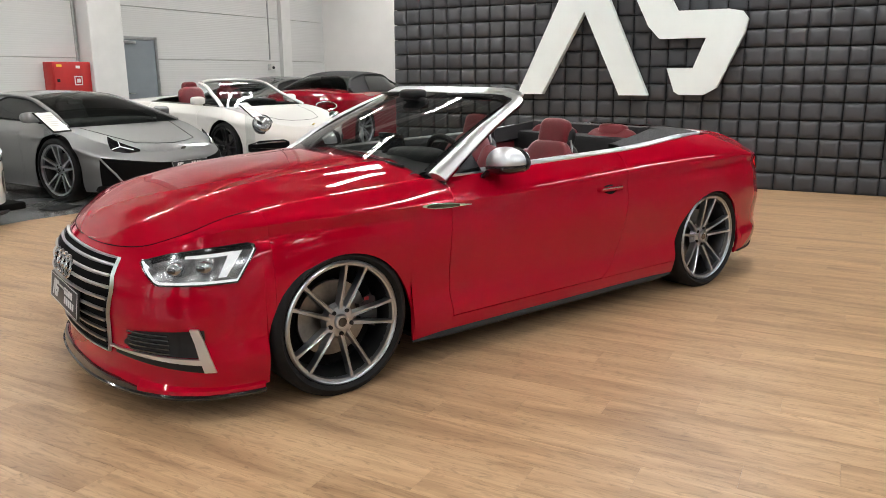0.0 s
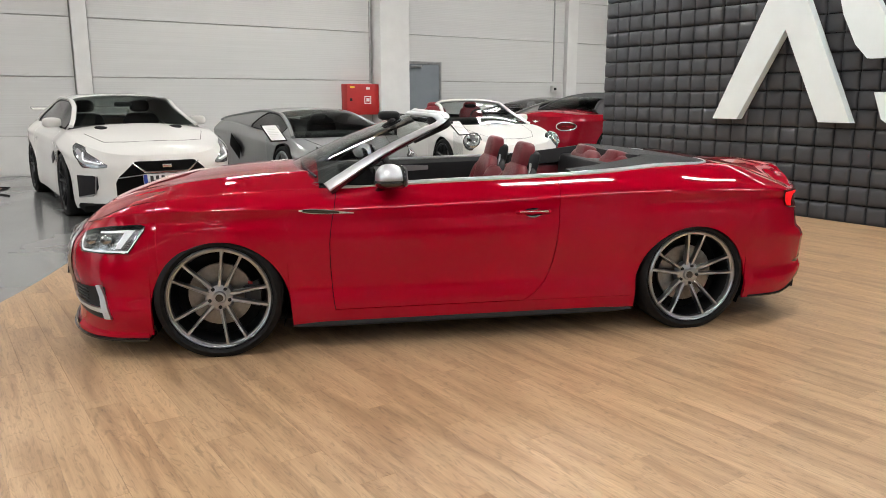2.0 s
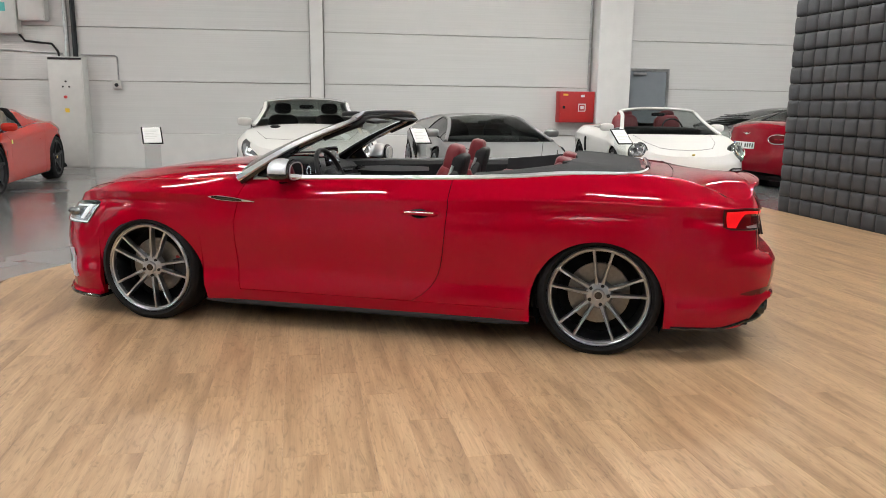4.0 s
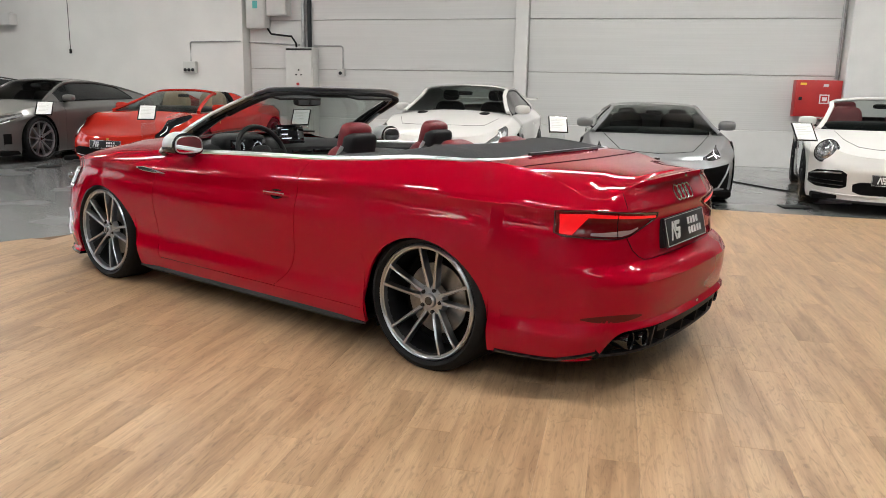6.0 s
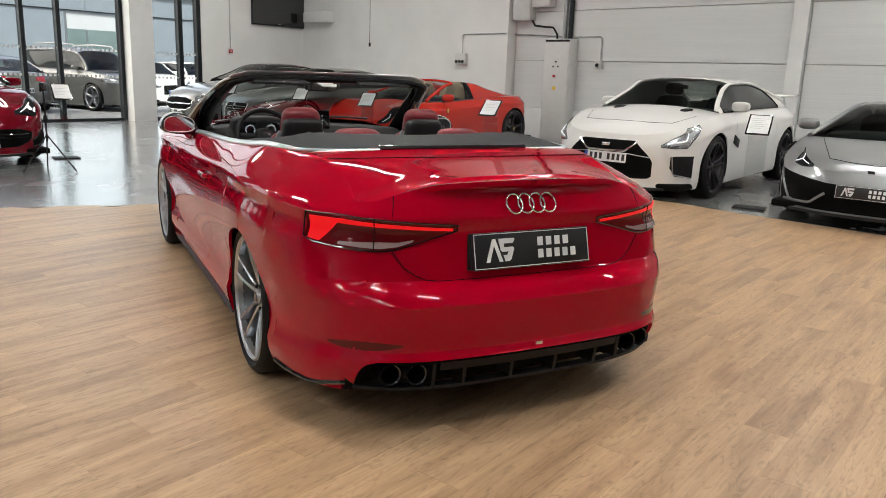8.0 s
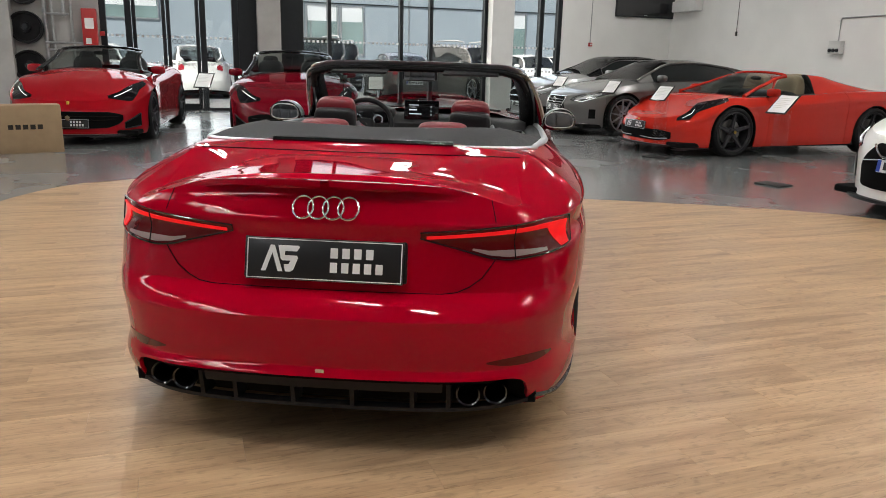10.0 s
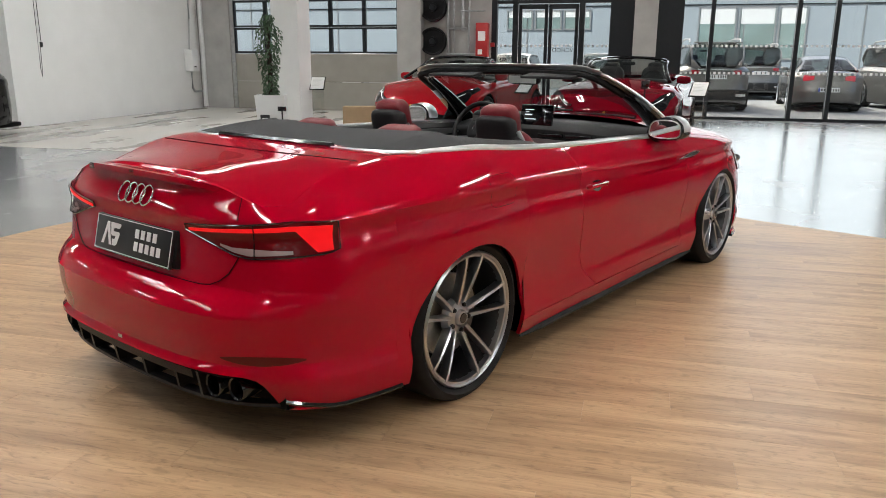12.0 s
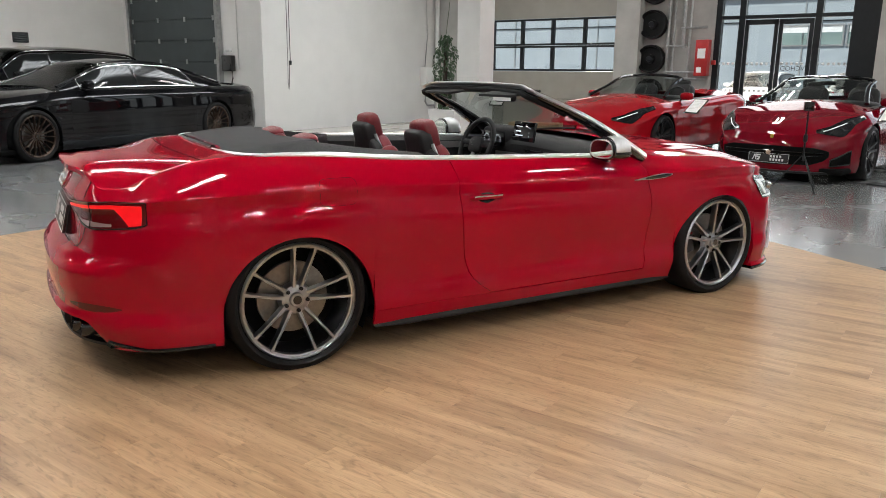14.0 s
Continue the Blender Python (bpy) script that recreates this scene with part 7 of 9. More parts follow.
tr_, tsh_ = show_car("soft_top_tourer", room(9.5, 7.42, 0, 0, 0, 186), "deep red grand tourer with a raised black soft top", 4.80, 1.94, M_PAINT_RUBY, 2.75, 0.9,
         [(0, 0.72), (0.15, 0.86), (0.3, 0.95), (0.7, 1.0), (0.9, 1.0), (1, 0.95)], [(0, 0.75), (0.15, 0.92), (0.3, 1.0), (0.75, 1.08), (0.9, 1.07), (1, 1.02)],
         [(0.28, 0.98), (0.36, 1.2), (0.46, 1.38), (0.6, 1.395), (0.72, 1.28), (0.8, 1.08)], 0.54, 0.36, M_RIM, FIVE,
         roof_mat=M_CANVAS, glaze=(0.46, 0.70), dlo=(0.36, 0.66), plate=("rear", 0.62), group="cars on show")
rc_, rsh_ = show_car("rear_engined_coupe", room(9.6, 9.38, 0, 0, 0, 181), "grey-green rear-engined coupe with deck louvres", 4.45, 1.83, M_PAINT_GREY, 2.35, 1.0,
         [(0, 0.62), (0.1, 0.74), (0.28, 0.90), (0.5, 0.95), (0.8, 0.95), (1, 0.82)], [(0, 0.60), (0.08, 0.70), (0.2, 0.82), (0.3, 0.92), (0.7, 1.02), (0.9, 0.96), (1, 0.88)],
         [(0.26, 0.9), (0.34, 1.1), (0.44, 1.28), (0.55, 1.30), (0.72, 1.18), (0.92, 0.93)], 0.5, 0.33, M_RIM, TEN,
         tail=[(-0.2, 0.66, 0.76), (0.6, 0.66, 0.76), (0.2, 0.68, 0.74)], glaze=(0.43, 0.62), group="cars on show")
FR_HOOD = [(0, 0.50), (0.06, 0.56), (0.2, 0.74), (0.34, 0.90), (0.60, 1.00), (0.66, 1.00), (0.85, 0.97), (1, 0.92)]
fr_, fsh_ = show_car("targa_supercar", room(-5.85, 7.80, 0, 0, 0, 90), "orange-red mid-engined supercar with cream seats", 4.60, 1.94, M_PAINT_ORANGE, 2.65, 1.05,
         [(0, 0.50), (0.1, 0.64), (0.22, 0.82), (0.4, 0.84), (0.55, 0.875), (0.7, 0.925), (0.85, 0.935), (0.95, 0.915), (1, 0.88)], FR_HOOD,
         [(0.28, 0.85), (0.38, 1.03), (0.48, 1.18), (0.53, 1.185), (0.57, 1.15), (0.62, 1.11)], 0.56, 0.35, M_RIM_DARK, STAR,
         head=[(0.70, 0.50, 0.53), (0.82, 0.52, 0.63), (-0.45, 0.62, 0.74), (-0.95, 0.79, 0.82)], mouth=[(0, 0.20, 0.35), (0.50, 0.20, 0.36), (0.66, 0.24, 0.33)], plate=("show", 0.34), open_top=True, glaze=(0.48, 0.53), seat_mat=M_TAN, head_inner=M_SCREEN, group="cars on show")
lx_, xsh_ = show_car("luxury_coupe", room(-8.87, 8.0, 0, 0, 0, 90), "dark grey luxury coupe with a spindle grille", 4.77, 1.92, M_PAINT_GREY, 2.87, 0.95,
         [(0, 0.66), (0.1, 0.79), (0.28, 0.92), (0.6, 0.97), (0.9, 0.98), (1, 0.95)], [(0, 0.66), (0.06, 0.77), (0.2, 0.915), (0.31, 0.99), (0.8, 1.05), (1, 1.0)],
         [(0.27, 0.97), (0.35, 1.15), (0.44, 1.325), (0.55, 1.345), (0.70, 1.27), (0.9, 1.03)], 0.55, 0.36, M_RIM, TEN,
         head=[(0.46, 0.60, 0.63), (0.62, 0.58, 0.69), (-0.30, 0.64, 0.73), (-0.62, 0.73, 0.77)], mouth=[(0, 0.20, 0.655), (0.27, 0.20, 0.655), (0.35, 0.20, 0.46), (0.50, 0.20, 0.24)], plate=("show", 0.40), glaze=(0.43, 0.66), dlo=(0.34, 0.76), group="cars on show")
sg_, ssh_ = show_car("silver_grand_coupe", room(-11.5, 8.5, 0, 0, 0, 90), "silver grand coupe with a wide chrome grille", 5.0, 1.91, M_PAINT_SILVER, 2.95, 0.9,
         [(0, 0.68), (0.1, 0.83), (0.28, 0.96), (0.6, 1.0), (0.9, 1.0), (1, 0.95)], [(0, 0.70), (0.06, 0.83), (0.2, 0.965), (0.31, 1.03), (0.8, 1.08), (1, 1.02)],
         [(0.27, 1.01), (0.35, 1.19), (0.44, 1.39), (0.55, 1.41), (0.72, 1.32), (0.9, 1.05)], 0.56, 0.36, M_RIM, TEN,
         head=[(0.52, 0.58, 0.66), (0.66, 0.56, 0.72), (-0.30, 0.60, 0.76), (-0.55, 0.70, 0.78)], mouth=[(0, 0.40, 0.66), (0.30, 0.41, 0.65), (0.46, 0.46, 0.60)], vents=[(0.40, 0.84, 0.19, 0.31, 0.20, 0.35)], plate=("show", 0.30), glaze=(0.43, 0.68), dlo=(0.34, 0.78), roof_mat=M_BLACK_GLOSS, chrome=True, group="cars on show")
for nm, uu, vv, rz, pm, lb in (("red_open_tourer", -9.74, -2.45, 171, M_PAINT_CORAL, "warm red open tourer with a black front grille"), ("crimson_tourer", -9.18, 0.585, 172.8, M_PAINT_CRIMSON, "deep crimson tourer with a black front grille")):
    ot_, osh_ = show_car(nm, room(uu, vv, 0, 0, 0, rz), lb, 4.586, 1.938, pm, 2.67, 1.02,
             [(0, 0.58), (0.1, 0.74), (0.22, 0.875), (0.5, 0.92), (0.8, 0.98), (1, 0.95)], [(0, 0.60), (0.05, 0.70), (0.16, 0.87), (0.30, 1.0), (0.65, 1.02), (0.85, 1.06), (1, 1.0)],
             [(0.29, 0.97), (0.37, 1.14), (0.46, 1.30), (0.52, 1.27), (0.66, 1.04)], 0.60, 0.35, M_RIM_DARK, FIVE,
             head=[(0.54, 0.63, 0.66), (0.70, 0.60, 0.70), (0.80, 0.585, 0.745), (-0.55, 0.73, 0.80), (-0.80, 0.80, 0.835)], mouth=[(0, 0.22, 0.455), (0.50, 0.235, 0.45), (0.64, 0.29, 0.42), (0.68, 0.34, 0.40)], vents=[(0.70, 0.87, 0.22, 0.30, 0.25, 0.42)], plate=("show", 0.235), open_top=True, roof_mat=M_BLACK_GLOSS, glaze=(0.46, 0.6), seat_mat=M_LEATHER_K, head_inner=M_SCREEN, group="cars on show")
    nose_line(osh_, ot_, "grille_slat", [(0, 0.34), (0.60, 0.345)], 0.005, M_BLACK_GLOSS)
    nose_line(osh_, ot_, "grille_slat", [(0, 0.39), (0.62, 0.385)], 0.005, M_BLACK_GLOSS)
    nose_line(osh_, ot_, "lamp_stroke", [(0.62, 0.645), (0.78, 0.70), (-0.45, 0.745)], 0.006, M_DRL, 0.010)
    x_ = float(osh_.at(0.0, 0.56, 0.004)[0])
    part("nose_badge", box(x_ - 0.006, x_ + 0.01, -0.018, 0.018, 0.535, 0.585, 0.004), M_YELLOW_BADGE, ot_)
    x_ = float(osh_.at(0.0, 0.36, 0.02)[0])
    part("grille_emblem", prism([(-0.02, 0.0), (0.02, 0.01), (0.035, 0.05), (0.0, 0.07), (-0.03, 0.05)], 0.006), M_CHROME, ot_, m=Matrix.Translation((x_ - 0.012, 0, 0.335)))
show_car("black_limousine", room(-3.69, -10.20, 0, 0, 0, 191), "black long limousine with bronze multi-spoke wheels", 6.28, 1.90, M_PAINT_BLACK, 3.80, 0.95,
         [(0, 0.78), (0.1, 0.90), (0.3, 1.0), (0.6, 1.02), (0.9, 1.02), (1, 0.98)], [(0, 0.80), (0.06, 0.92), (0.2, 1.02), (0.3, 1.06), (0.8, 1.10), (1, 1.06)],
         [(0.24, 1.05), (0.315, 1.23), (0.40, 1.43), (0.49, 1.475), (0.59, 1.455), (0.69, 1.34), (0.80, 1.10)], 0.58, 0.37, M_RIM_BRONZE, MANY,
         head=[(0.6, 0.62, 0.7), (0.76, 0.6, 0.80), (-0.5, 0.74, 0.84)], tail=[(-0.3, 0.80, 0.95), (0.75, 0.78, 0.96), (0.45, 0.82, 0.93)], vents=[(0, 0.45, 0.40, 0.72, 0.40, 0.70)], glaze=(0.385, 0.63), nose=(2.6, 3.6), dlo=(0.30, 0.69, 0.48), group="black cars", chrome=True)
show_car("black_estate", room(-3.3, -12.25, 0, 0, 0, 191), "tall black estate car with bright window surrounds", 4.95, 1.86, M_PAINT_BLACK, 2.94, 0.9,
         [(0, 0.86), (0.1, 1.00), (0.3, 1.12), (0.6, 1.15), (0.9, 1.17), (1, 1.1)], [(0, 0.88), (0.06, 1.0), (0.2, 1.12), (0.3, 1.17), (0.8, 1.20), (1, 1.16)],
         [(0.24, 1.14), (0.31, 1.38), (0.39, 1.64), (0.6, 1.69), (0.85, 1.63), (0.98, 1.20)], 0.58, 0.36, M_RIM_BRONZE, TEN,
         head=[(0.6, 0.62, 0.7), (0.76, 0.6, 0.80), (-0.5, 0.74, 0.84)], glaze=(0.40, 0.86), dlo=(0.30, 0.90, 0.48), group="black cars", chrome=True)

# white coupe: chrome bracket in the grille, bonnet ducts, corner vents, rear wing
gmid_ = curve_of(*[(-4.71 / 2 + 4.71 * f, z) for f, z in GT_HOOD])
nose_line(gsh_, gt_, "grille_bracket", [(0, 0.525), (0.23, 0.53), (0.36, 0.628)], 0.011, M_CHROME, 0.016, "chrome bracket in the grille")
nose_line(gsh_, gt_, "grille_bar", [(0.25, 0.505), (0.50, 0.475)], 0.005, M_SATIN)
nose_band(gsh_, gt_, "corner_vent", [(0.69, 0.37, 0.49), (0.74, 0.28, 0.50), (0.86, 0.26, 0.50)], M_BLACK)
nose_line(gsh_, gt_, "vent_blade", [(0.70, 0.49), (0.72, 0.30), (0.85, 0.26)], 0.007, M_SATIN)
nose_line(gsh_, gt_, "lamp_stroke", [(0.66, 0.625), (0.80, 0.66), (-0.40, 0.74)], 0.008, M_DRL, 0.010)
lid_line(gsh_, gmid_, gt_, [(-2.02, 0.0), (-2.0, 0.45), (-1.9, 0.74), (-1.5, 0.82), (-1.05, 0.86)])
for q in (-1, 1):
    part("bonnet_duct", blob(-1.22, q * 0.42, 0.960, 0.11, 0.085, 0.014, 0.8, 0.8, 14, 8, m=pose(0, 0, 0, 0, -11, q * 18)), M_DARK, gt_)
    part("fender_vent", moved(box(-0.10, 0.10, -0.006, 0.006, -0.05, 0.05, 0.005), pose(-0.74, q * 0.925, 0.62, 0, 20, 0)), M_BLACK, gt_)
    part("wing_foot", moved(box(-0.10, 0.10, -0.02, 0.02, 0.0, 0.14, 0.01), pose(2.05, q * 0.60, 1.0)), M_PAINT_WHITE, gt_)
part("rear_wing", moved(box(-0.14, 0.14, -0.80, 0.80, -0.015, 0.015, 0.012), pose(2.10, 0, 1.15, 0, -5, 0)), M_PAINT_WHITE, gt_)
x_ = float(gsh_.at(0.0, 0.59, 0.02)[0])
part("grille_badge", box(x_ - 0.01, x_, -0.05, 0.05, 0.575, 0.61, 0.004), M_CHROME, gt_)
# wedge supercar: blades round the intakes, lit lamp strokes, hood creases, shield
lmid_ = curve_of(*[(-4.52 / 2 + 4.52 * f, z) for f, z in LB_HOOD])
nose_line(lsh_, lb_, "intake_blade", [(0.36, 0.32), (0.50, 0.215), (0.80, 0.205), (-0.20, 0.22)], 0.013, M_PAINT_SILVER, 0.016, "silver blade in the front intake")
nose_line(lsh_, lb_, "intake_blade", [(0.86, 0.49), (0.78, 0.33), (0.72, 0.21)], 0.011, M_PAINT_SILVER, 0.016)
nose_line(lsh_, lb_, "lower_blade", [(0, 0.150), (0.5, 0.150), (0.86, 0.16), (-0.22, 0.17)], 0.014, M_PAINT_GREY, 0.012)
nose_line(lsh_, lb_, "lamp_stroke", [(0.62, 0.565), (0.74, 0.60), (-0.26, 0.65)], 0.005, M_DRL, 0.010)
nose_line(lsh_, lb_, "lamp_stroke", [(0.74, 0.60), (0.80, 0.575)], 0.005, M_DRL, 0.010)
lid_line(lsh_, lmid_, lb_, [(-2.12, 0.0), (-2.08, 0.35), (-1.98, 0.62), (-1.6, 0.68), (-1.28, 0.78)], 0.0035)
x_ = float(lsh_.at(0.0, 0.515, 0.0)[0])
part("nose_badge", prism([(-0.03, 0.03), (0.03, 0.03), (0.028, -0.01), (0.0, -0.035), (-0.028, -0.01)], 0.006), M_BLACK_GLOSS, lb_, m=pose(x_ + 0.02, 0, 0.535, 0, 40, 180))
for q in (-1, 1):
    part("side_intake", moved(box(-0.22, 0.22, -0.006, 0.006, -0.10, 0.10, 0.005), pose(0.55, q * 0.955, 0.60, 0, -25, 0)), M_DARK, lb_)
# white cabriolet: corner intakes with light strips, hood line, rear air scoops
pmid_ = curve_of(*[(-4.51 / 2 + 4.51 * f, z) for f, z in PC_HOOD])
nose_band(psh_, pc_, "air_intake", [(0.50, 0.30, 0.44), (0.56, 0.27, 0.475), (0.80, 0.27, 0.46), (0.88, 0.31, 0.40)], M_DARK)
for z_ in (0.31, 0.355):
    nose_line(psh_, pc_, "intake_slat", [(0.53, z_), (0.86, z_)], 0.006, M_BLACK_GLOSS)
nose_line(psh_, pc_, "light_strip", [(0.55, 0.445), (0.70, 0.44), (0.85, 0.41)], 0.013, M_LAMP_IN, 0.012, "slim clear light strip")
nose_line(psh_, pc_, "bumper_crease", [(0, 0.205), (0.5, 0.205), (0.84, 0.215)], 0.010, M_PAINT_WHITE, 0.008)
lid_line(psh_, pmid_, pc_, [(-1.98, 0.0), (-1.97, 0.3), (-1.9, 0.55), (-1.6, 0.66), (-1.15, 0.74)])
x_ = float(psh_.at(0.0, 0.60, 0.0)[0])
part("nose_badge", prism([(-0.02, 0.025), (0.02, 0.025), (0.018, -0.01), (0.0, -0.025), (-0.018, -0.01)], 0.006), M_YELLOW_BADGE, pc_, m=pose(x_ + 0.06, 0, 0.645, 0, 55, 180))
for q in (-1, 1):
    part("air_scoop", blob(0.72, q * 0.90, 0.66, 0.06, 0.03, 0.13, 0.6, 0.6, 14, 10), M_DARK, pc_)
# orange supercar: badge on the wing, yellow wheel caps, bright strake in the grille
nose_line(fsh_, fr_, "grille_strake", [(0.12, 0.235), (0.40, 0.225), (0.62, 0.245)], 0.006, M_SATIN)
nose_line(fsh_, fr_, "lamp_stroke", [(0.76, 0.535), (0.84, 0.60), (-0.42, 0.655)], 0.005, M_DRL, 0.010)
x_ = float(fsh_.at(0.0, 0.47, 0.0)[0])
part("nose_badge", box(x_ - 0.004, x_ + 0.006, -0.016, 0.016, 0.44, 0.485, 0.003), M_YELLOW_BADGE, fr_)
for q in (-1, 1):
    part("wing_badge", moved(box(-0.022, 0.022, -0.003, 0.003, -0.03, 0.03, 0.002), pose(-0.62, q * 0.94, 0.70)), M_YELLOW_BADGE, fr_)
    for x_ in (-1.215, 1.435):
        part("wheel_cap", lathe([(0.0, 0.004), (0.022, 0.002), (0.024, -0.006)], 16), M_YELLOW_BADGE, fr_, m=pose(x_, q * (0.95 - 0.022), 0.35, 0, 0, 0 if q > 0 else 180))
    # fairing behind the side window, falling to the tail
    crest = curve_of((0.30, 1.165), (0.55, 1.150), (0.85, 1.085), (1.2, 1.015), (1.6, 0.955), (2.0, 0.915))
    vs = []
    for x_ in np.linspace(0.30, 2.0, 22):
        edge = float(fsh_.at(fsh_.sx(x_), float(fsh_.top(x_)))[1]) - 0.01
        low_, hi_ = float(fsh_.top(x_)) - 0.004, float(crest(x_))
        rim = [(edge, low_), (edge - 0.05, low_ + 0.25 * (hi_ - low_)), (edge - 0.13, low_ + 0.72 * (hi_ - low_)), (edge - 0.20, low_ + 0.95 * (hi_ - low_)), (edge - 0.27, hi_), (edge - 0.38, hi_ - 0.012), (edge - 0.47, hi_ - 0.06), (edge - 0.55, low_ + 0.02), (edge - 0.57, low_ - 0.05)]
        vs += [(x_, y_, z_) for y_, z_ in rim]
    g_ = (vs, grid_faces(22, 9, True))
    part("buttress", flipped(g_) if q < 0 else g_, M_PAINT_ORANGE, fr_)
    face_ = vs[:9]
    part("buttress_lining", ([(x_ - 0.004, q * y_, z_) for x_, y_, z_ in face_], [tuple(range(9))]), M_BLACK, fr_)
    # raised side window and its dark rear quarter
    vs = []
    for f_ in np.linspace(0, 1, 9):
        x_ = -0.42 + 0.74 * f_
        edge = float(fsh_.at(fsh_.sx(x_), float(fsh_.top(x_)))[1])
        low_ = float(fsh_.top(x_))
        hi_ = low_ + (1.175 - low_) * min(1.0, 0.35 + 1.5 * f_) - 0.012 * f_
        vs += [(x_, q * (edge - 0.02 - 0.27 * (z_ - low_) / (1.175 - low_)), z_) for z_ in np.linspace(low_ - 0.01, hi_, 4)]
    pane_ = part("side_window", (vs, grid_faces(9, 4)), M_GLASS, fr_)
    pane_.visible_shadow = False
    part("seat_back", blob(0.16, q * 0.36, 0.86, 0.11, 0.24, 0.30, 0.5, 0.5, 16, 12, m=pose(0, 0, 0, 0, 12, 0)), M_TAN, fr_, "cream leather seat back")
# luxury coupe: chrome spindle and badge, lamp strokes
nose_line(xsh_, lx_, "grille_surround", [(0, 0.66), (0.34, 0.66), (0.29, 0.50), (0.36, 0.38), (0.50, 0.21)], 0.009, M_CHROME, 0.012, "chrome spindle surround")
nose_line(xsh_, lx_, "grille_surround", [(0, 0.195), (0.52, 0.20), (0.80, 0.21)], 0.010, M_CHROME, 0.012)
nose_line(xsh_, lx_, "lamp_stroke", [(0.56, 0.60), (0.68, 0.585), (-0.40, 0.66)], 0.007, M_DRL, 0.010)
x_ = float(xsh_.at(0.0, 0.58, 0.014)[0])
part("grille_emblem", tube([(x_ - 0.01, 0.06 * math.cos(a), 0.585 + 0.045 * math.sin(a)) for a in np.linspace(0, 2 * math.pi, 25)[:-1]], 0.008, 6, True), M_CHROME, lx_)
for k in range(9):
    z_ = 0.24 + 0.045 * k
    nose_line(xsh_, lx_, "grille_mesh", [(0, z_), (0.26, z_)], 0.004, M_GRILLE, 0.008)
nose_band(xsh_, lx_, "corner_vent", [(0.84, 0.25, 0.45), (-0.24, 0.27, 0.50), (-0.30, 0.30, 0.46)], M_DARK)
# silver grand coupe: wide grille blade
nose_line(ssh_, sg_, "grille_surround", [(0, 0.665), (0.32, 0.655), (0.47, 0.60), (0.45, 0.47), (0.30, 0.41), (0.0, 0.40)], 0.010, M_CHROME, 0.012, "chrome grille surround")
nose_line(ssh_, sg_, "grille_blade", [(0, 0.53), (0.44, 0.53)], 0.016, M_CHROME, 0.012)
nose_line(ssh_, sg_, "lamp_stroke", [(0.58, 0.62), (0.70, 0.66), (-0.42, 0.73)], 0.007, M_DRL, 0.010)
nose_line(ssh_, sg_, "bumper_blade", [(0, 0.185), (0.5, 0.185), (0.84, 0.20)], 0.010, M_CHROME, 0.012)
# soft-top tourer: oval tail lamps in bright rings
for q in (-1, 1):
    oval = []
    for a in np.linspace(0, 2 * math.pi, 29)[:-1]:
        p = tsh_.at(tsh_.sr(0.66 + 0.15 * math.cos(a)), 0.79 + 0.075 * math.sin(a), 0.010)
        oval.append((float(p[0]), q * float(p[1]), float(p[2])))
    c_ = Vector(oval[0]).lerp(Vector(oval[14]), 0.5) + Vector((0.02, 0, 0))
    lamp_ = part("tail_light", ([tuple(c_)] + oval, [((0, i + 1, (i + 1) % 28 + 1) if q > 0 else (0, (i + 1) % 28 + 1, i + 1)) for i in range(28)]), M_TAIL, tr_, "oval red tail light in a bright ring")
    part("lamp_ring", tube(oval, 0.010, 7, True), M_CHROME, lamp_)
# soft-top tourer: winged badge, oval lamps with a bright rim
x_ = float(tsh_.at(tsh_.end, 0.86, 0.008)[0])
part("winged_badge", prism([(-0.09, 0.02), (0.0, -0.012), (0.09, 0.02), (0.03, 0.012), (0.0, 0.03), (-0.03, 0.012)], 0.006), M_CHROME, tr_, m=Matrix.Translation((x_, 0, 0.86)))
# grey coupe: louvres on the engine lid
for k in range(7):
    x = 1.30 + 0.085 * k
    z = 1.145 - 0.033 * k
    part("louvre", moved(box(-0.03, 0.03, -0.42, 0.42, -0.006, 0.006, 0.004), pose(x, 0, z, 0, 8, 0)), M_BLACK, rc_)

# ---- loose things in the hall ----
M_CARD = material("brown_cardboard", (0.34, 0.23, 0.13), 0.8, vary=0.08, scale=6, bump=0.2, bump_scale=80)
M_LEAF = material("dark_green_leaf", (0.035, 0.075, 0.03), 0.45, vary=0.35, scale=14)
M_SOIL = material("dark_soil", (0.03, 0.022, 0.016), 0.95, vary=0.3, scale=40, bump=0.8, bump_scale=60)
M_ACRYL = glass_material("clear_acrylic", (0.93, 0.95, 0.95))
M_PAPER = material("white_paper_sheet", (0.78, 0.78, 0.77), 0.6)
M_TEAL = material("teal_sticker", (0.08, 0.42, 0.40), 0.5)
M_YELLOW = material("yellow_sticker", (0.75, 0.5, 0.04), 0.5)
M_CABINET = material("light_grey_enamel", (0.56, 0.56, 0.54), 0.4, vary=0.04, scale=6)
M_EPOXY = material("worn_light_floor_coating", (0.40, 0.375, 0.335), 0.3, vary=0.35, scale=0.8, stretch=(0.45, 1.6, 1), rough_vary=0.1)


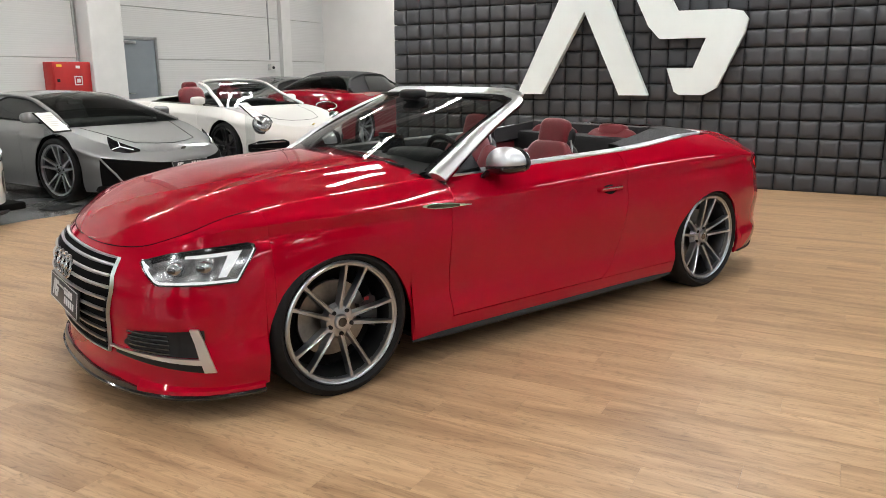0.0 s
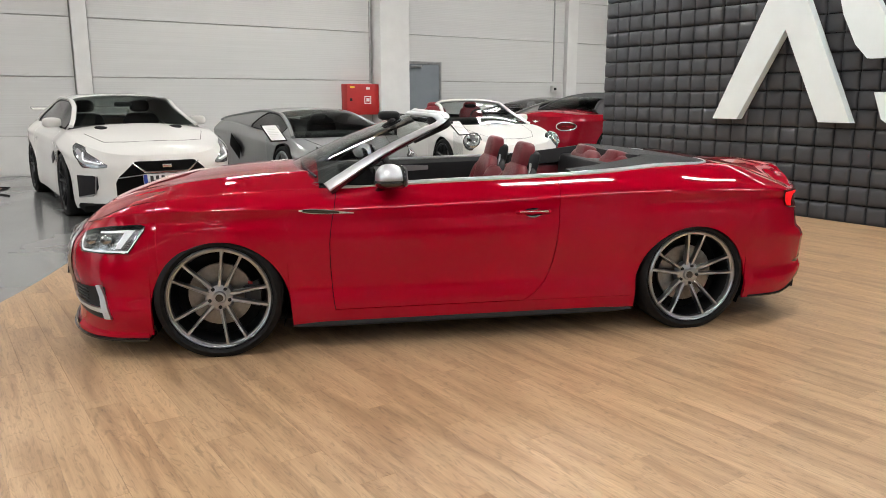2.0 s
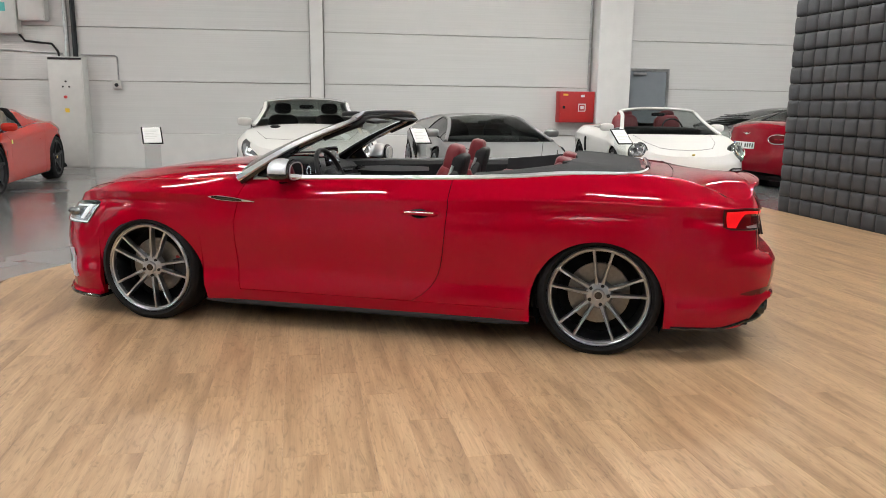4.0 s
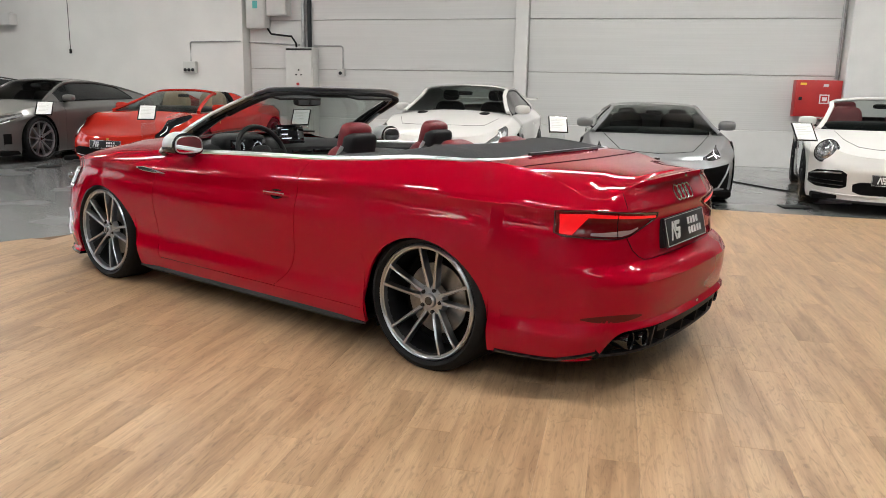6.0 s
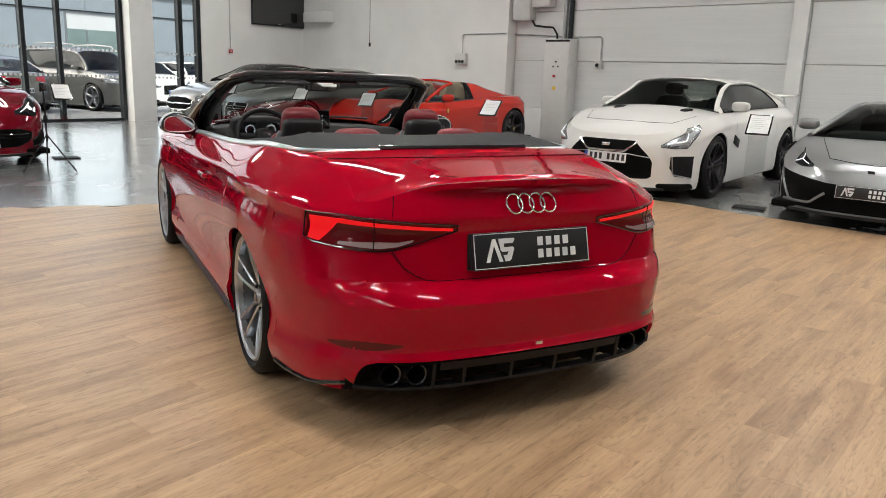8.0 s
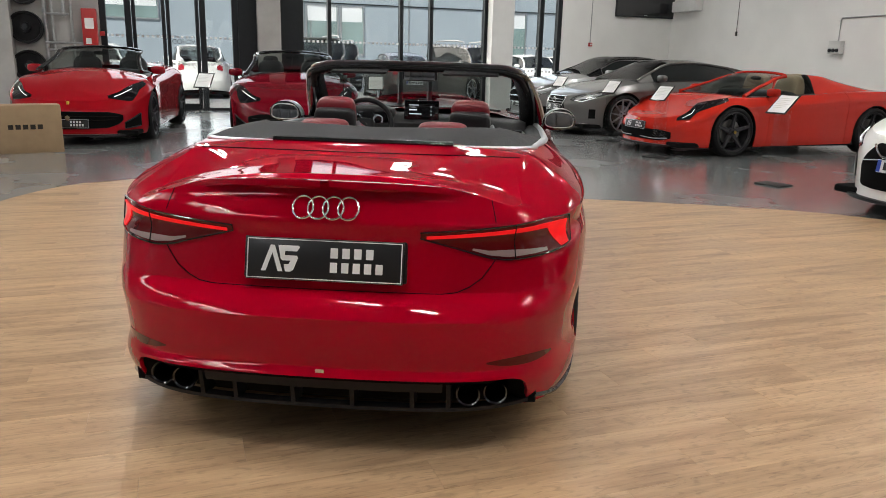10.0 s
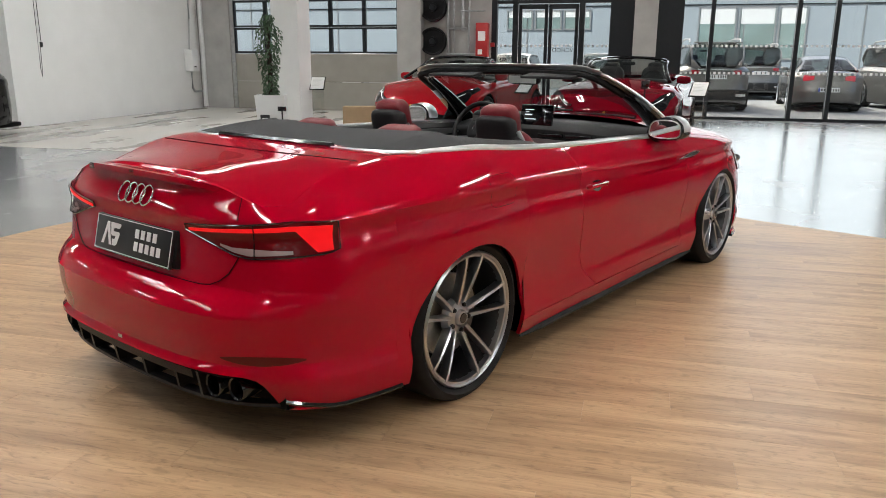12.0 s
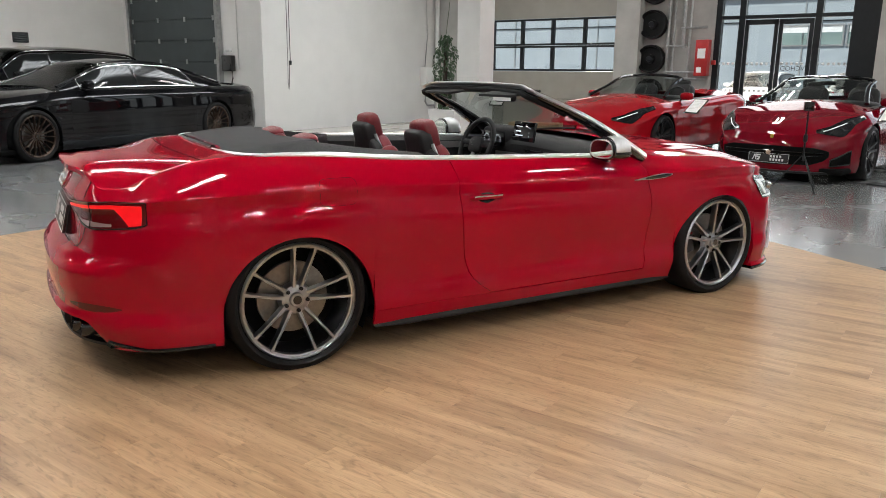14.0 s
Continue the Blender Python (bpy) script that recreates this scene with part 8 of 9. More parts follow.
def sign_stand(u, v, rz, h=0.93, clear=True):
    """A dark foot plate, a clear post and a tilted framed sheet. Its sheet looks along -y of the stand."""
    st = thing("sign_stand", room(u, v, 0, 0, 0, rz), "framed price sheet on a clear stand with a dark foot", "sign stand", "sign stands")
    part("foot_plate", box(-0.17, 0.17, -0.13, 0.13, 0.0, 0.018, 0.006), M_BLACK, st)
    if clear:
        post = part("post", box(-0.10, 0.10, -0.006, 0.006, 0.018, h - 0.06, 0.002, 1), M_ACRYL, st)
        post.visible_shadow = False
    else:
        part("post", tube([(0, 0, 0.018), (0, 0.02, h - 0.05)], 0.012, 8), M_STEEL, st)
    tilt = pose(0, -0.02, h, -52 if clear else -18, 0, 0)
    fr = part("sheet_frame", moved(box(-0.125, 0.125, -0.006, 0.006, -0.165, 0.165, 0.004), tilt), M_BLACK_GLOSS, st)
    part("sheet", moved(box(-0.108, 0.108, -0.0085, -0.0062, -0.148, 0.148), tilt), M_PAPER, fr)
    for k in range(6):
        part("print_bar", moved(box(-0.085, 0.085 - 0.03 * (k % 3), -0.0092, -0.0085, 0.09 - 0.032 * k, 0.098 - 0.032 * k), tilt), M_CABINET, fr)
    return st


for u, v, rz, clear in ((-2.55, 5.2, 14, True), (0.97, 5.36, 10, True), (3.93, 5.30, 8, True), (-5.0, 5.28, 25, True), (-7.15, 5.75, 30, True), (-7.55, -0.95, 70, True), (-7.38, 1.62, 75, True), (-7.6, -4.48, 105, True), (-9.9, 6.2, 35, True)):
    sign_stand(u, v, rz, clear=clear)

# fire hose cabinet
hc = thing("hose_cabinet", NORTH_E @ pose(3.33, -0.05, 1.0), "red steel fire hose cabinet on the wall", "fire cabinet")
part("body", box(-0.40, 0.40, -0.22, 0.05, 0.0, 0.67, 0.01), M_SIGNRED, hc)
part("door", box(-0.385, 0.385, -0.235, -0.22, 0.015, 0.655, 0.006), M_SIGNRED, hc)
part("pictogram", join(box(0.02, 0.04, -0.238, -0.236, 0.24, 0.41), box(0.17, 0.19, -0.238, -0.236, 0.24, 0.41), box(0.02, 0.19, -0.238, -0.236, 0.24, 0.26), box(0.02, 0.19, -0.238, -0.236, 0.39, 0.41), box(0.07, 0.15, -0.238, -0.236, 0.29, 0.36)), M_PAPER, hc)
part("seal", box(0.07, 0.16, -0.238, -0.236, 0.55, 0.60), M_PAPER, hc)
part("sticker", box(-0.33, -0.22, -0.238, -0.236, 0.58, 0.62), M_YELLOW, hc)
part("latch", box(-0.34, -0.28, -0.245, -0.235, 0.30, 0.36, 0.004), M_BLACK, hc)

# switch cabinet, boxes and conduits on the panelled wall
sc_ = thing("switch_cabinet", NORTH @ pose(-7.17, -0.02, 0.0), "light grey electric switch cabinet on the floor", "cabinet")
part("body", box(-0.33, 0.33, -0.30, 0.0, 0.0, 2.2, 0.008), M_CABINET, sc_)
part("door", box(-0.31, 0.31, -0.318, -0.30, 0.05, 2.12, 0.006), M_CABINET, sc_)
part("louvre", box(-0.31, 0.31, -0.312, -0.30, 2.14, 2.18), M_BLACK, sc_)
part("switch", lathe([(0, -0.35), (0.03, -0.35), (0.03, -0.318)], 14), M_SIGNRED, sc_, m=Matrix.Translation((-0.02, 0, 1.42)))
for k, (dx, z) in enumerate(((0.0, 1.72), (-0.06, 1.62), (0.06, 1.62))):
    part("lamp_button", lathe([(0, -0.335), (0.018, -0.335), (0.018, -0.318)], 12), M_BLACK, sc_, m=Matrix.Translation((dx, 0, z)))
part("warning_label", box(-0.05, 0.03, -0.3195, -0.318, 1.12, 1.2), M_YELLOW, sc_)
for a0, a1, z0, z1, nm in ((-8.52, -8.03, 2.62, 3.55, "wall_box"), (-8.0, -7.50, 2.88, 3.5, "wall_box")):
    b = thing("wall_box", NORTH @ pose((a0 + a1) / 2, 0, z0), "light grey electric box on the wall", "electric box", "wall boxes")
    part("body", box(a0 - (a0 + a1) / 2, a1 - (a0 + a1) / 2, -0.22, 0.0, 0, z1 - z0, 0.012), M_CABINET, b)
    part("lid", box(a0 - (a0 + a1) / 2 + 0.02, a1 - (a0 + a1) / 2 - 0.02, -0.235, -0.22, 0.02, z1 - z0 - 0.02, 0.008), M_CABINET, b)
    if z0 < 2.7:
        part("sticker", box(-0.06, 0.06, -0.237, -0.235, 0.42, 0.58), M_TEAL, b)


def run_of_pipe(name, m, pts, r, mat, label, category):
    t = thing(name, m, label, category, "conduits")
    part("conduit", tube(pts, r, 8), mat, t)
    return t


run_of_pipe("cable_tray", NORTH, [(-7.19, -0.05, 2.2), (-7.19, -0.05, 5.4)], 0.05, M_STEEL, "steel cable riser above the switch cabinet", "conduit")
run_of_pipe("cable_tray", NORTH, [(-7.04, -0.05, 2.2), (-7.04, -0.05, 5.4)], 0.05, M_FRAME, "dark cable riser above the switch cabinet", "conduit")
run_of_pipe("conduit_run", NORTH, [(-9.93, -0.30, 1.88), (-9.93, -0.30, 2.28), (-9.90, -0.30, 2.32), (-8.64, -0.30, 2.33), (-8.60, -0.02, 2.33), (-7.30, -0.02, 2.27)], 0.016, M_STEEL, "grey conduit along the wall", "conduit")
run_of_pipe("conduit_run", NORTH, [(-6.95, -0.02, 2.26), (-6.30, -0.02, 2.25), (-6.26, -0.02, 2.21), (-6.26, -0.02, 1.75)], 0.016, M_STEEL, "grey conduit down to a socket", "conduit")
run_of_pipe("black_cable", NORTH, [(-8.05, -0.1, 2.62), (-7.95, -0.12, 2.5), (-7.7, -0.12, 2.47), (-7.45, -0.12, 2.45), (-7.35, -0.1, 2.3), (-7.34, -0.1, 2.19)], 0.022, M_RUBBER, "thick black cable between electric boxes", "cable")
run_of_pipe("conduit_run", NORTH_E, [(9.2, -0.02, 1.79), (9.2, -0.02, 5.4)], 0.02, M_STEEL, "grey conduit up the wall", "conduit")
run_of_pipe("conduit_run", NORTH_E, [(3.66, -0.02, 1.7), (3.66, -0.02, 5.4)], 0.025, M_STEEL, "grey conduit beside the pillar", "conduit")
for a, b, z in ((-9.93, -0.30, 1.62), (-6.28, -0.02, 1.60), (9.2, -0.02, 1.52)):
    s = thing("socket_box", (NORTH_E if a > 0 else NORTH) @ pose(a, b, z), "light grey socket box on the wall", "socket", "sockets")
    w = 0.16 if a < -9 else 0.08
    part("body", box(-w, w, -0.09, 0.02, 0, 0.26 if w > 0.1 else 0.16, 0.01), M_CABINET, s)
    for k in range(3 if w > 0.1 else 1):
        part("socket_face", lathe([(0, -0.115), (0.035, -0.115), (0.038, -0.09)], 14), M_FRAME, s, m=Matrix.Translation((-0.1 + 0.1 * k if w > 0.1 else 0, 0, 0.07)))
for mm, a, b, z, nm in ((NORTH, -13.3, -0.30, 2.12, "pull_cord"), (ROOM, -8.62, -10.87, 1.6, "pull_cord")):
    c = thing("pull_cord", mm @ pose(a, b, z), "thin cord hanging down the white wall", "cord", "cords")
    part("cord", tube([(0, 0, 0.0), (0.005, 0, 3.2)], 0.007, 6), M_BLACK, c)
    part("grip", box(-0.025, 0.025, -0.02, 0.02, -0.08, 0.02, 0.008), M_BLACK, c)
    if mm is ROOM:
        part("cord_loop", tube([(0.03, 0, 0.0), (0.05, 0, -0.5), (0.07, 0, -0.65), (0.09, 0, -0.5), (0.08, 0, 0.4), (0.06, 0, 3.2)], 0.006, 6), M_BLACK, c)
run_of_pipe("floor_cable", ROOM, [(-1.9, 8.2, 0.01), (-2.1, 8.7, 0.01), (-1.8, 9.3, 0.01), (-2.3, 9.8, 0.01), (-2.0, 10.4, 0.01), (-2.1, 10.9, 0.01)], 0.011, M_RUBBER, "black cable lying on the concrete floor", "cable")
run_of_pipe("floor_cable", ROOM, [(3.5, 8.9, 0.01), (3.6, 8.0, 0.01), (4.0, 7.3, 0.01), (4.3, 6.9, 0.01)], 0.011, M_RUBBER, "black cable lying on the concrete floor", "cable")

# screen on the end wall, wall ledge and alarm
tv = thing("wall_screen", ROOM @ pose(U0 + 0.02, 10.95, 2.55), "black flat screen on the end wall, switched off", "screen")
part("bezel", box(0.0, 0.06, -0.93, 0.93, 0, 1.06, 0.008), M_FRAME, tv)
part("panel", box(0.06, 0.064, -0.91, 0.91, 0.03, 1.04), M_SCREEN, tv)
part("light_bar", box(0.064, 0.066, -0.05, 0.05, 0.05, 0.06), M_PRINT, tv)
ld = thing("wall_ledge", NORTH @ pose(-15.4, -0.28, 2.70), "white plastered ledge on the wall", "ledge")
part("body", box(-0.55, 0.55, -0.25, 0.0, 0, 0.28, 0.02), M_WHITE, ld)
al = thing("fire_alarm", ROOM @ pose(U0 + 0.01, 9.32, 1.74), "small red fire alarm button", "alarm")
part("body", box(0, 0.05, -0.05, 0.05, 0, 0.10, 0.006), M_SIGNRED, al)
part("button", box(0.05, 0.055, -0.025, 0.025, 0.03, 0.07, 0.002), M_PAPER, al)
run_of_pipe("conduit_run", ROOM, [(U0 + 0.02, 9.32, 1.84), (U0 + 0.02, 9.32, 4.4)], 0.012, M_STEEL, "thin conduit above the alarm", "conduit")

# pipework corner by the entrance
ex = thing("extinguisher_case", ROOM @ pose(U0 + 0.02, -3.05, 1.36), "tall red extinguisher case with white labels", "extinguisher case")
part("body", box(0, 0.22, -0.15, 0.15, 0, 0.82, 0.02), M_SIGNRED, ex)
part("label_sheet", box(0.22, 0.223, -0.09, 0.09, 0.40, 0.62), M_PAPER, ex)
part("label_sheet", box(0.22, 0.223, -0.09, 0.02, 0.08, 0.2), M_PAPER, ex)
al2 = thing("fire_alarm", ROOM @ pose(U0 + 0.01, -2.93, 1.62), "small red fire alarm button", "alarm")
part("body", box(0, 0.05, 0.06, 0.16, 0, 0.10, 0.006), M_SIGNRED, al2)
for k, z in enumerate((0.95, 1.75, 2.55, 3.35)):
    r = thing("hose_reel", ROOM @ pose(U0 + 0.05, -4.30, z), "black reel on the concrete wall", "reel", "reels")
    part("drum", lathe([(0.0, 0.16), (0.10, 0.17), (0.11, 0.05), (0.28, 0.05), (0.30, 0.14), (0.33, 0.15), (0.34, 0.0), (0.0, 0.0)], 28, "x"), M_RUBBER, r)
    part("core", lathe([(0.0, 0.19), (0.06, 0.19), (0.09, 0.12)], 18, "x"), M_FRAME, r)
for k, (v, z0, z1) in enumerate(((-3.92, 0.2, 4.4), (-3.78, 1.2, 4.4), (-3.55, 2.0, 4.4), (-3.40, 0.2, 4.4))):
    run_of_pipe("water_pipe", ROOM, [(U0 + 0.08, v, z0), (U0 + 0.08, v, z1)], 0.028 if k % 2 else 0.04, M_STEEL, "steel water pipe on the concrete wall", "pipe")
for k, (z, v0, v1) in enumerate(((1.45, -3.95, -3.2), (2.05, -3.9, -3.45), (2.45, -3.6, -3.0), (1.3, -3.9, -2.95))):
    run_of_pipe("water_pipe", ROOM, [(U0 + 0.12, v0, z), (U0 + 0.12, v1, z)], 0.024, M_STEEL, "steel water pipe on the concrete wall", "pipe")

# south-west corner: heater box and pipes, gate control
ht = thing("wall_heater", ROOM @ pose(-13.75, -10.9, 0.98), "white wall-hung water heater", "heater")
part("body", box(-0.17, 0.17, 0.0, 0.25, 0, 0.55, 0.02), M_WHITE, ht)
part("badge", box(0.02, 0.12, 0.25, 0.252, 0.10, 0.13), M_FRAME, ht)
run_of_pipe("water_pipe", ROOM, [(-13.75, -10.82, 0.98), (-13.75, -10.82, 0.55), (-13.85, -10.82, 0.45), (-14.2, -10.80, 0.45)], 0.03, M_STEEL, "grey pipe below the heater", "pipe")
run_of_pipe("water_pipe", ROOM, [(-14.15, -10.7, 0.05), (-14.15, -10.7, 4.4)], 0.06, M_WHITE, "white pipe in the corner", "pipe")
run_of_pipe("conduit_run", ROOM, [(-13.8, -10.88, 1.53), (-13.9, -10.88, 2.3), (-13.85, -10.88, 4.0)], 0.012, M_STEEL, "thin conduit above the heater", "conduit")
gc = thing("gate_control", ROOM @ pose(-7.82, -12.03, 1.36), "black gate control box beside the gate", "control box")
part("body", box(0.0, 0.13, -0.17, 0.17, 0, 0.36, 0.01), M_BLACK_GLOSS, gc)
part("switch", box(0.0, 0.08, -0.07, 0.07, 0.43, 0.49, 0.006), M_CABINET, gc)
run_of_pipe("hanging_cable", ROOM, [(-7.79, -11.95, 1.36), (-7.76, -11.90, 1.2), (-7.78, -12.0, 1.05)], 0.014, M_BLACK, "black cable below the control box", "cable")
run_of_pipe("conduit_run", ROOM, [(-7.80, -11.72, 1.4), (-7.80, -11.72, 4.6)], 0.014, M_CABINET, "grey conduit beside the gate", "conduit")
wv = thing("wall_vent", ROOM @ pose(-5.1, V0, 1.97), "small black vent high on the plastered wall", "vent")
part("frame", box(-0.18, 0.18, 0, 0.05, 0, 0.24, 0.008), M_BLACK, wv)
for k in range(4):
    part("slat", box(-0.15, 0.15, 0.05, 0.06, 0.03 + 0.05 * k, 0.055 + 0.05 * k), M_BLACK_GLOSS, wv)

# worn floor by the gate
tagged(part("coated_floor", box(U0 + 0.02, -5.1, -10.8, -4.62, 0.0, 0.004), M_EPOXY, None, smooth=False, m=ROOM), "worn light coated floor by the gate", "floor", "", "structure")

# planter with a climbing plant
pl = thing("potted_plant", room(-6.22, -4.64, 0, 0, 0, 20), "tall climbing plant in a white tapered planter", "plant")
def tapered(w0, w1, z0, z1, wall=0.02):
    a, b = w0 / 2, w1 / 2
    vs = [(-a, -a, z0), (a, -a, z0), (a, a, z0), (-a, a, z0), (-b, -b, z1), (b, -b, z1), (b, b, z1), (-b, b, z1)]
    c = b - wall
    vs += [(-c, -c, z1), (c, -c, z1), (c, c, z1), (-c, c, z1), (-c, -c, z1 - 0.06), (c, -c, z1 - 0.06), (c, c, z1 - 0.06), (-c, c, z1 - 0.06)]
    fs = [(3, 2, 1, 0)] + [(i, (i + 1) % 4, (i + 1) % 4 + 4, i + 4) for i in range(4)] + [(i + 4, (i + 1) % 4 + 4, (i + 1) % 4 + 8, i + 8) for i in range(4)] + [(i + 8, (i + 1) % 4 + 8, (i + 1) % 4 + 12, i + 12) for i in range(4)]
    return vs, fs
part("planter", tapered(0.33, 0.44, 0.0, 0.80), M_WHITE, pl, smooth=False)
part("soil", box(-0.20, 0.20, -0.20, 0.20, 0.72, 0.745), M_SOIL, pl)
part("moss_pole", tube([(0, 0, 0.74), (0, 0, 1.9)], 0.035, 8), M_SOIL, pl)
rl = random.Random(7)
vs, fs = [], []
for k in range(720):
    z = 0.80 + 1.18 * rl.random()
    a = rl.uniform(0, 2 * math.pi)
    rr = (0.055 + 0.115 * rl.random() ** 0.7) * (0.8 + 0.3 * math.sin(5 * z + 1.3 * math.cos(a))) * (1 if z < 1.8 else 0.65)
    lx, ly = rr * math.cos(a), rr * math.sin(a)
    m = Matrix.Translation((lx, ly, z)) @ Euler((rl.uniform(-0.5, 0.5), rl.uniform(0.3, 1.25), a + rl.uniform(-0.6, 0.6)), "XYZ").to_matrix().to_4x4()
    L_ = rl.uniform(0.045, 0.085)
    w_ = L_ * rl.uniform(0.26, 0.36)
    base = len(vs)
    for p in ((0, 0, 0), (L_ * 0.45, w_, 0.006), (L_ * 0.45, 0, -0.006), (L_ * 0.45, -w_, 0.006), (L_, 0, -0.012)):
        vs.append(tuple(m @ Vector(p)))
    fs += [(base, base + 2, base + 1), (base, base + 3, base + 2), (base + 1, base + 2, base + 4), (base + 2, base + 3, base + 4)]
part("foliage", (vs, fs), M_LEAF, pl, "dense dark green leaves")
run = part("tendril", tube([(0, 0, 1.9), (0.02, 0.03, 2.15), (0.10, 0.08, 2.35), (0.22, 0.12, 2.45)], 0.004, 5), M_LEAF, pl)
bn = thing("banner_board", room(-5.92, -4.60, 0, 0, 0, 100), "black upright dealer board leaning on the planter", "sign board")
part("board", box(-0.07, 0.07, -0.012, 0.012, 0.02, 0.52, 0.004), M_PLATE_K, bn)
for z0, z1 in ((0.10, 0.20), (0.24, 0.34), (0.37, 0.47)):
    part("print_bar", box(-0.04, 0.04, -0.015, -0.012, z0, z1), M_PRINT, bn)
part("foot", box(-0.07, 0.07, -0.10, 0.10, 0.0, 0.02, 0.006), M_BLACK, bn)


def tripod(u, v, h, spread, rz, label):
    t = thing("tripod", room(u, v, 0, 0, 0, rz), label, "tripod", "tripods")
    for k in range(3):
        a = 2 * math.pi * k / 3
        part("leg", tube([(0, 0, h * 0.42), (spread * math.cos(a), spread * math.sin(a), 0.008)], 0.009, 6), M_BLACK, t)
    part("column", tube([(0, 0, h * 0.34), (0, 0, h * 0.92)], 0.011, 8), M_BLACK, t)
    part("grip", blob(0, 0, h * 0.60, 0.025, 0.025, 0.05, 0.6, 0.8), M_BLACK, t)
    part("head", box(-0.02, 0.02, -0.06, 0.06, h * 0.90, h, 0.008), M_BLACK_GLOSS, t)
    return t


tripod(-6.15, 0.85, 1.08, 0.34, 40, "black camera tripod standing on the concrete floor")
tripod(-5.72, -4.22, 0.66, 0.20, 10, "small black phone tripod beside the planter")

cb = thing("cardboard_box", room(-6.78, -3.25, 0, 0, 0, 105), "closed brown cardboard box standing on the floor", "box")
part("carton", box(-0.41, 0.41, -0.16, 0.16, 0.0, 0.62, 0.004), M_CARD, cb)
part("tape", box(-0.412, 0.412, -0.03, 0.03, 0.618, 0.623), M_CARD, cb)
for k in range(5):
    part("printed_symbol", box(-0.22 + 0.085 * k, -0.16 + 0.085 * k, -0.1635, -0.1605, 0.31, 0.37), M_SOIL, cb)
bg = thing("black_case", room(-5.5, -3.9, 0, 0, 0, 30), "small black equipment case on the floor", "case")
part("body", box(-0.13, 0.13, -0.09, 0.09, 0.0, 0.16, 0.02), M_BLACK, bg)
part("handle", tube([(-0.05, 0, 0.16), (-0.05, 0, 0.19), (0.05, 0, 0.19), (0.05, 0, 0.16)], 0.008, 6), M_BLACK, bg)

# ---- parked cars in the yard ----
PLAIN = {"n": 5, "dish": 0.02, "wide": 0.03, "single": True}


def suv_detail(car):
    """Roof rails, tailgate bar, dark lower bumper with bright pipe frames."""
    for q in (-1, 1):
        part("roof_bar", tube([(-0.45, q * 0.66, 1.76), (-0.38, q * 0.66, 1.835), (0.5, q * 0.67, 1.87), (1.45, q * 0.66, 1.845), (1.55, q * 0.66, 1.77)], 0.022, 8), M_SATIN, car)
        part("exhaust_frame", box(2.36, 2.40, q * 0.62 - 0.13, q * 0.62 + 0.13, 0.40, 0.47, 0.015), M_CHROME, car)
    part("tailgate_bar", box(2.33, 2.385, -0.50, 0.50, 1.06, 1.10, 0.012), M_CHROME, car)
    part("lower_bumper", box(2.10, 2.392, -0.82, 0.82, 0.30, 0.58, 0.06), M_BLACK, car, "dark plastic lower bumper")
    part("roof_spoiler", box(1.78, 2.05, -0.60, 0.60, 1.735, 1.775, 0.015), M_PAINT_GREY, car)


suv, _s = show_car("parked_suv", room(-20.3, 2.55, -0.06, 0, 0, 4), "dark grey parked sport utility vehicle outside the window", 4.75, 1.92, M_PAINT_GREY, 2.87, 0.9,
    [(0, 0.90), (0.1, 1.02), (0.3, 1.12), (0.6, 1.14), (0.9, 1.16), (1, 1.10)], [(0, 0.9), (0.06, 1.02), (0.2, 1.1), (0.3, 1.16), (0.8, 1.2), (1, 1.14)],
    [(0.26, 1.12), (0.32, 1.42), (0.39, 1.70), (0.6, 1.79), (0.90, 1.76), (0.985, 1.20)], 0.66, 0.38, M_RIM, PLAIN, head=[(0.5, 0.78, 0.88), (0.7, 0.76, 0.9), (-0.5, 0.82, 0.9)], tail=[(-0.20, 0.94, 1.10), (0.8, 0.92, 1.08), (0.46, 0.98, 1.05)], tail_mat=M_REDLENS, vents=[(0, 0.45, 0.5, 0.85, 0.5, 0.82)], plate=("rear", 0.84), glaze=(0.38, 0.90), group="parked cars")
suv_detail(suv)
sal, _s = show_car("parked_saloon", room(-21.2, 5.9, -0.06, 0, 0, 356), "dark grey parked saloon seen through the window", 4.85, 1.90, M_PAINT_GREY, 2.9, 0.88,
    [(0, 0.76), (0.1, 0.88), (0.3, 1.0), (0.6, 1.02), (0.9, 1.02), (1, 0.98)], [(0, 0.78), (0.06, 0.9), (0.2, 1.0), (0.3, 1.04), (0.8, 1.08), (1, 1.04)],
    [(0.27, 1.02), (0.34, 1.22), (0.42, 1.42), (0.58, 1.46), (0.72, 1.38), (0.88, 1.08)], 0.57, 0.34, M_RIM, PLAIN, head=[(0.5, 0.62, 0.74), (0.7, 0.6, 0.78), (-0.5, 0.7, 0.8)], tail=[(-0.2, 0.8, 0.95), (0.7, 0.78, 0.95), (0.4, 0.82, 0.92)], tail_mat=M_REDLENS, vents=[(0, 0.42, 0.38, 0.7, 0.38, 0.68)], plate=("rear", 0.52), glaze=(0.41, 0.74), group="parked cars")
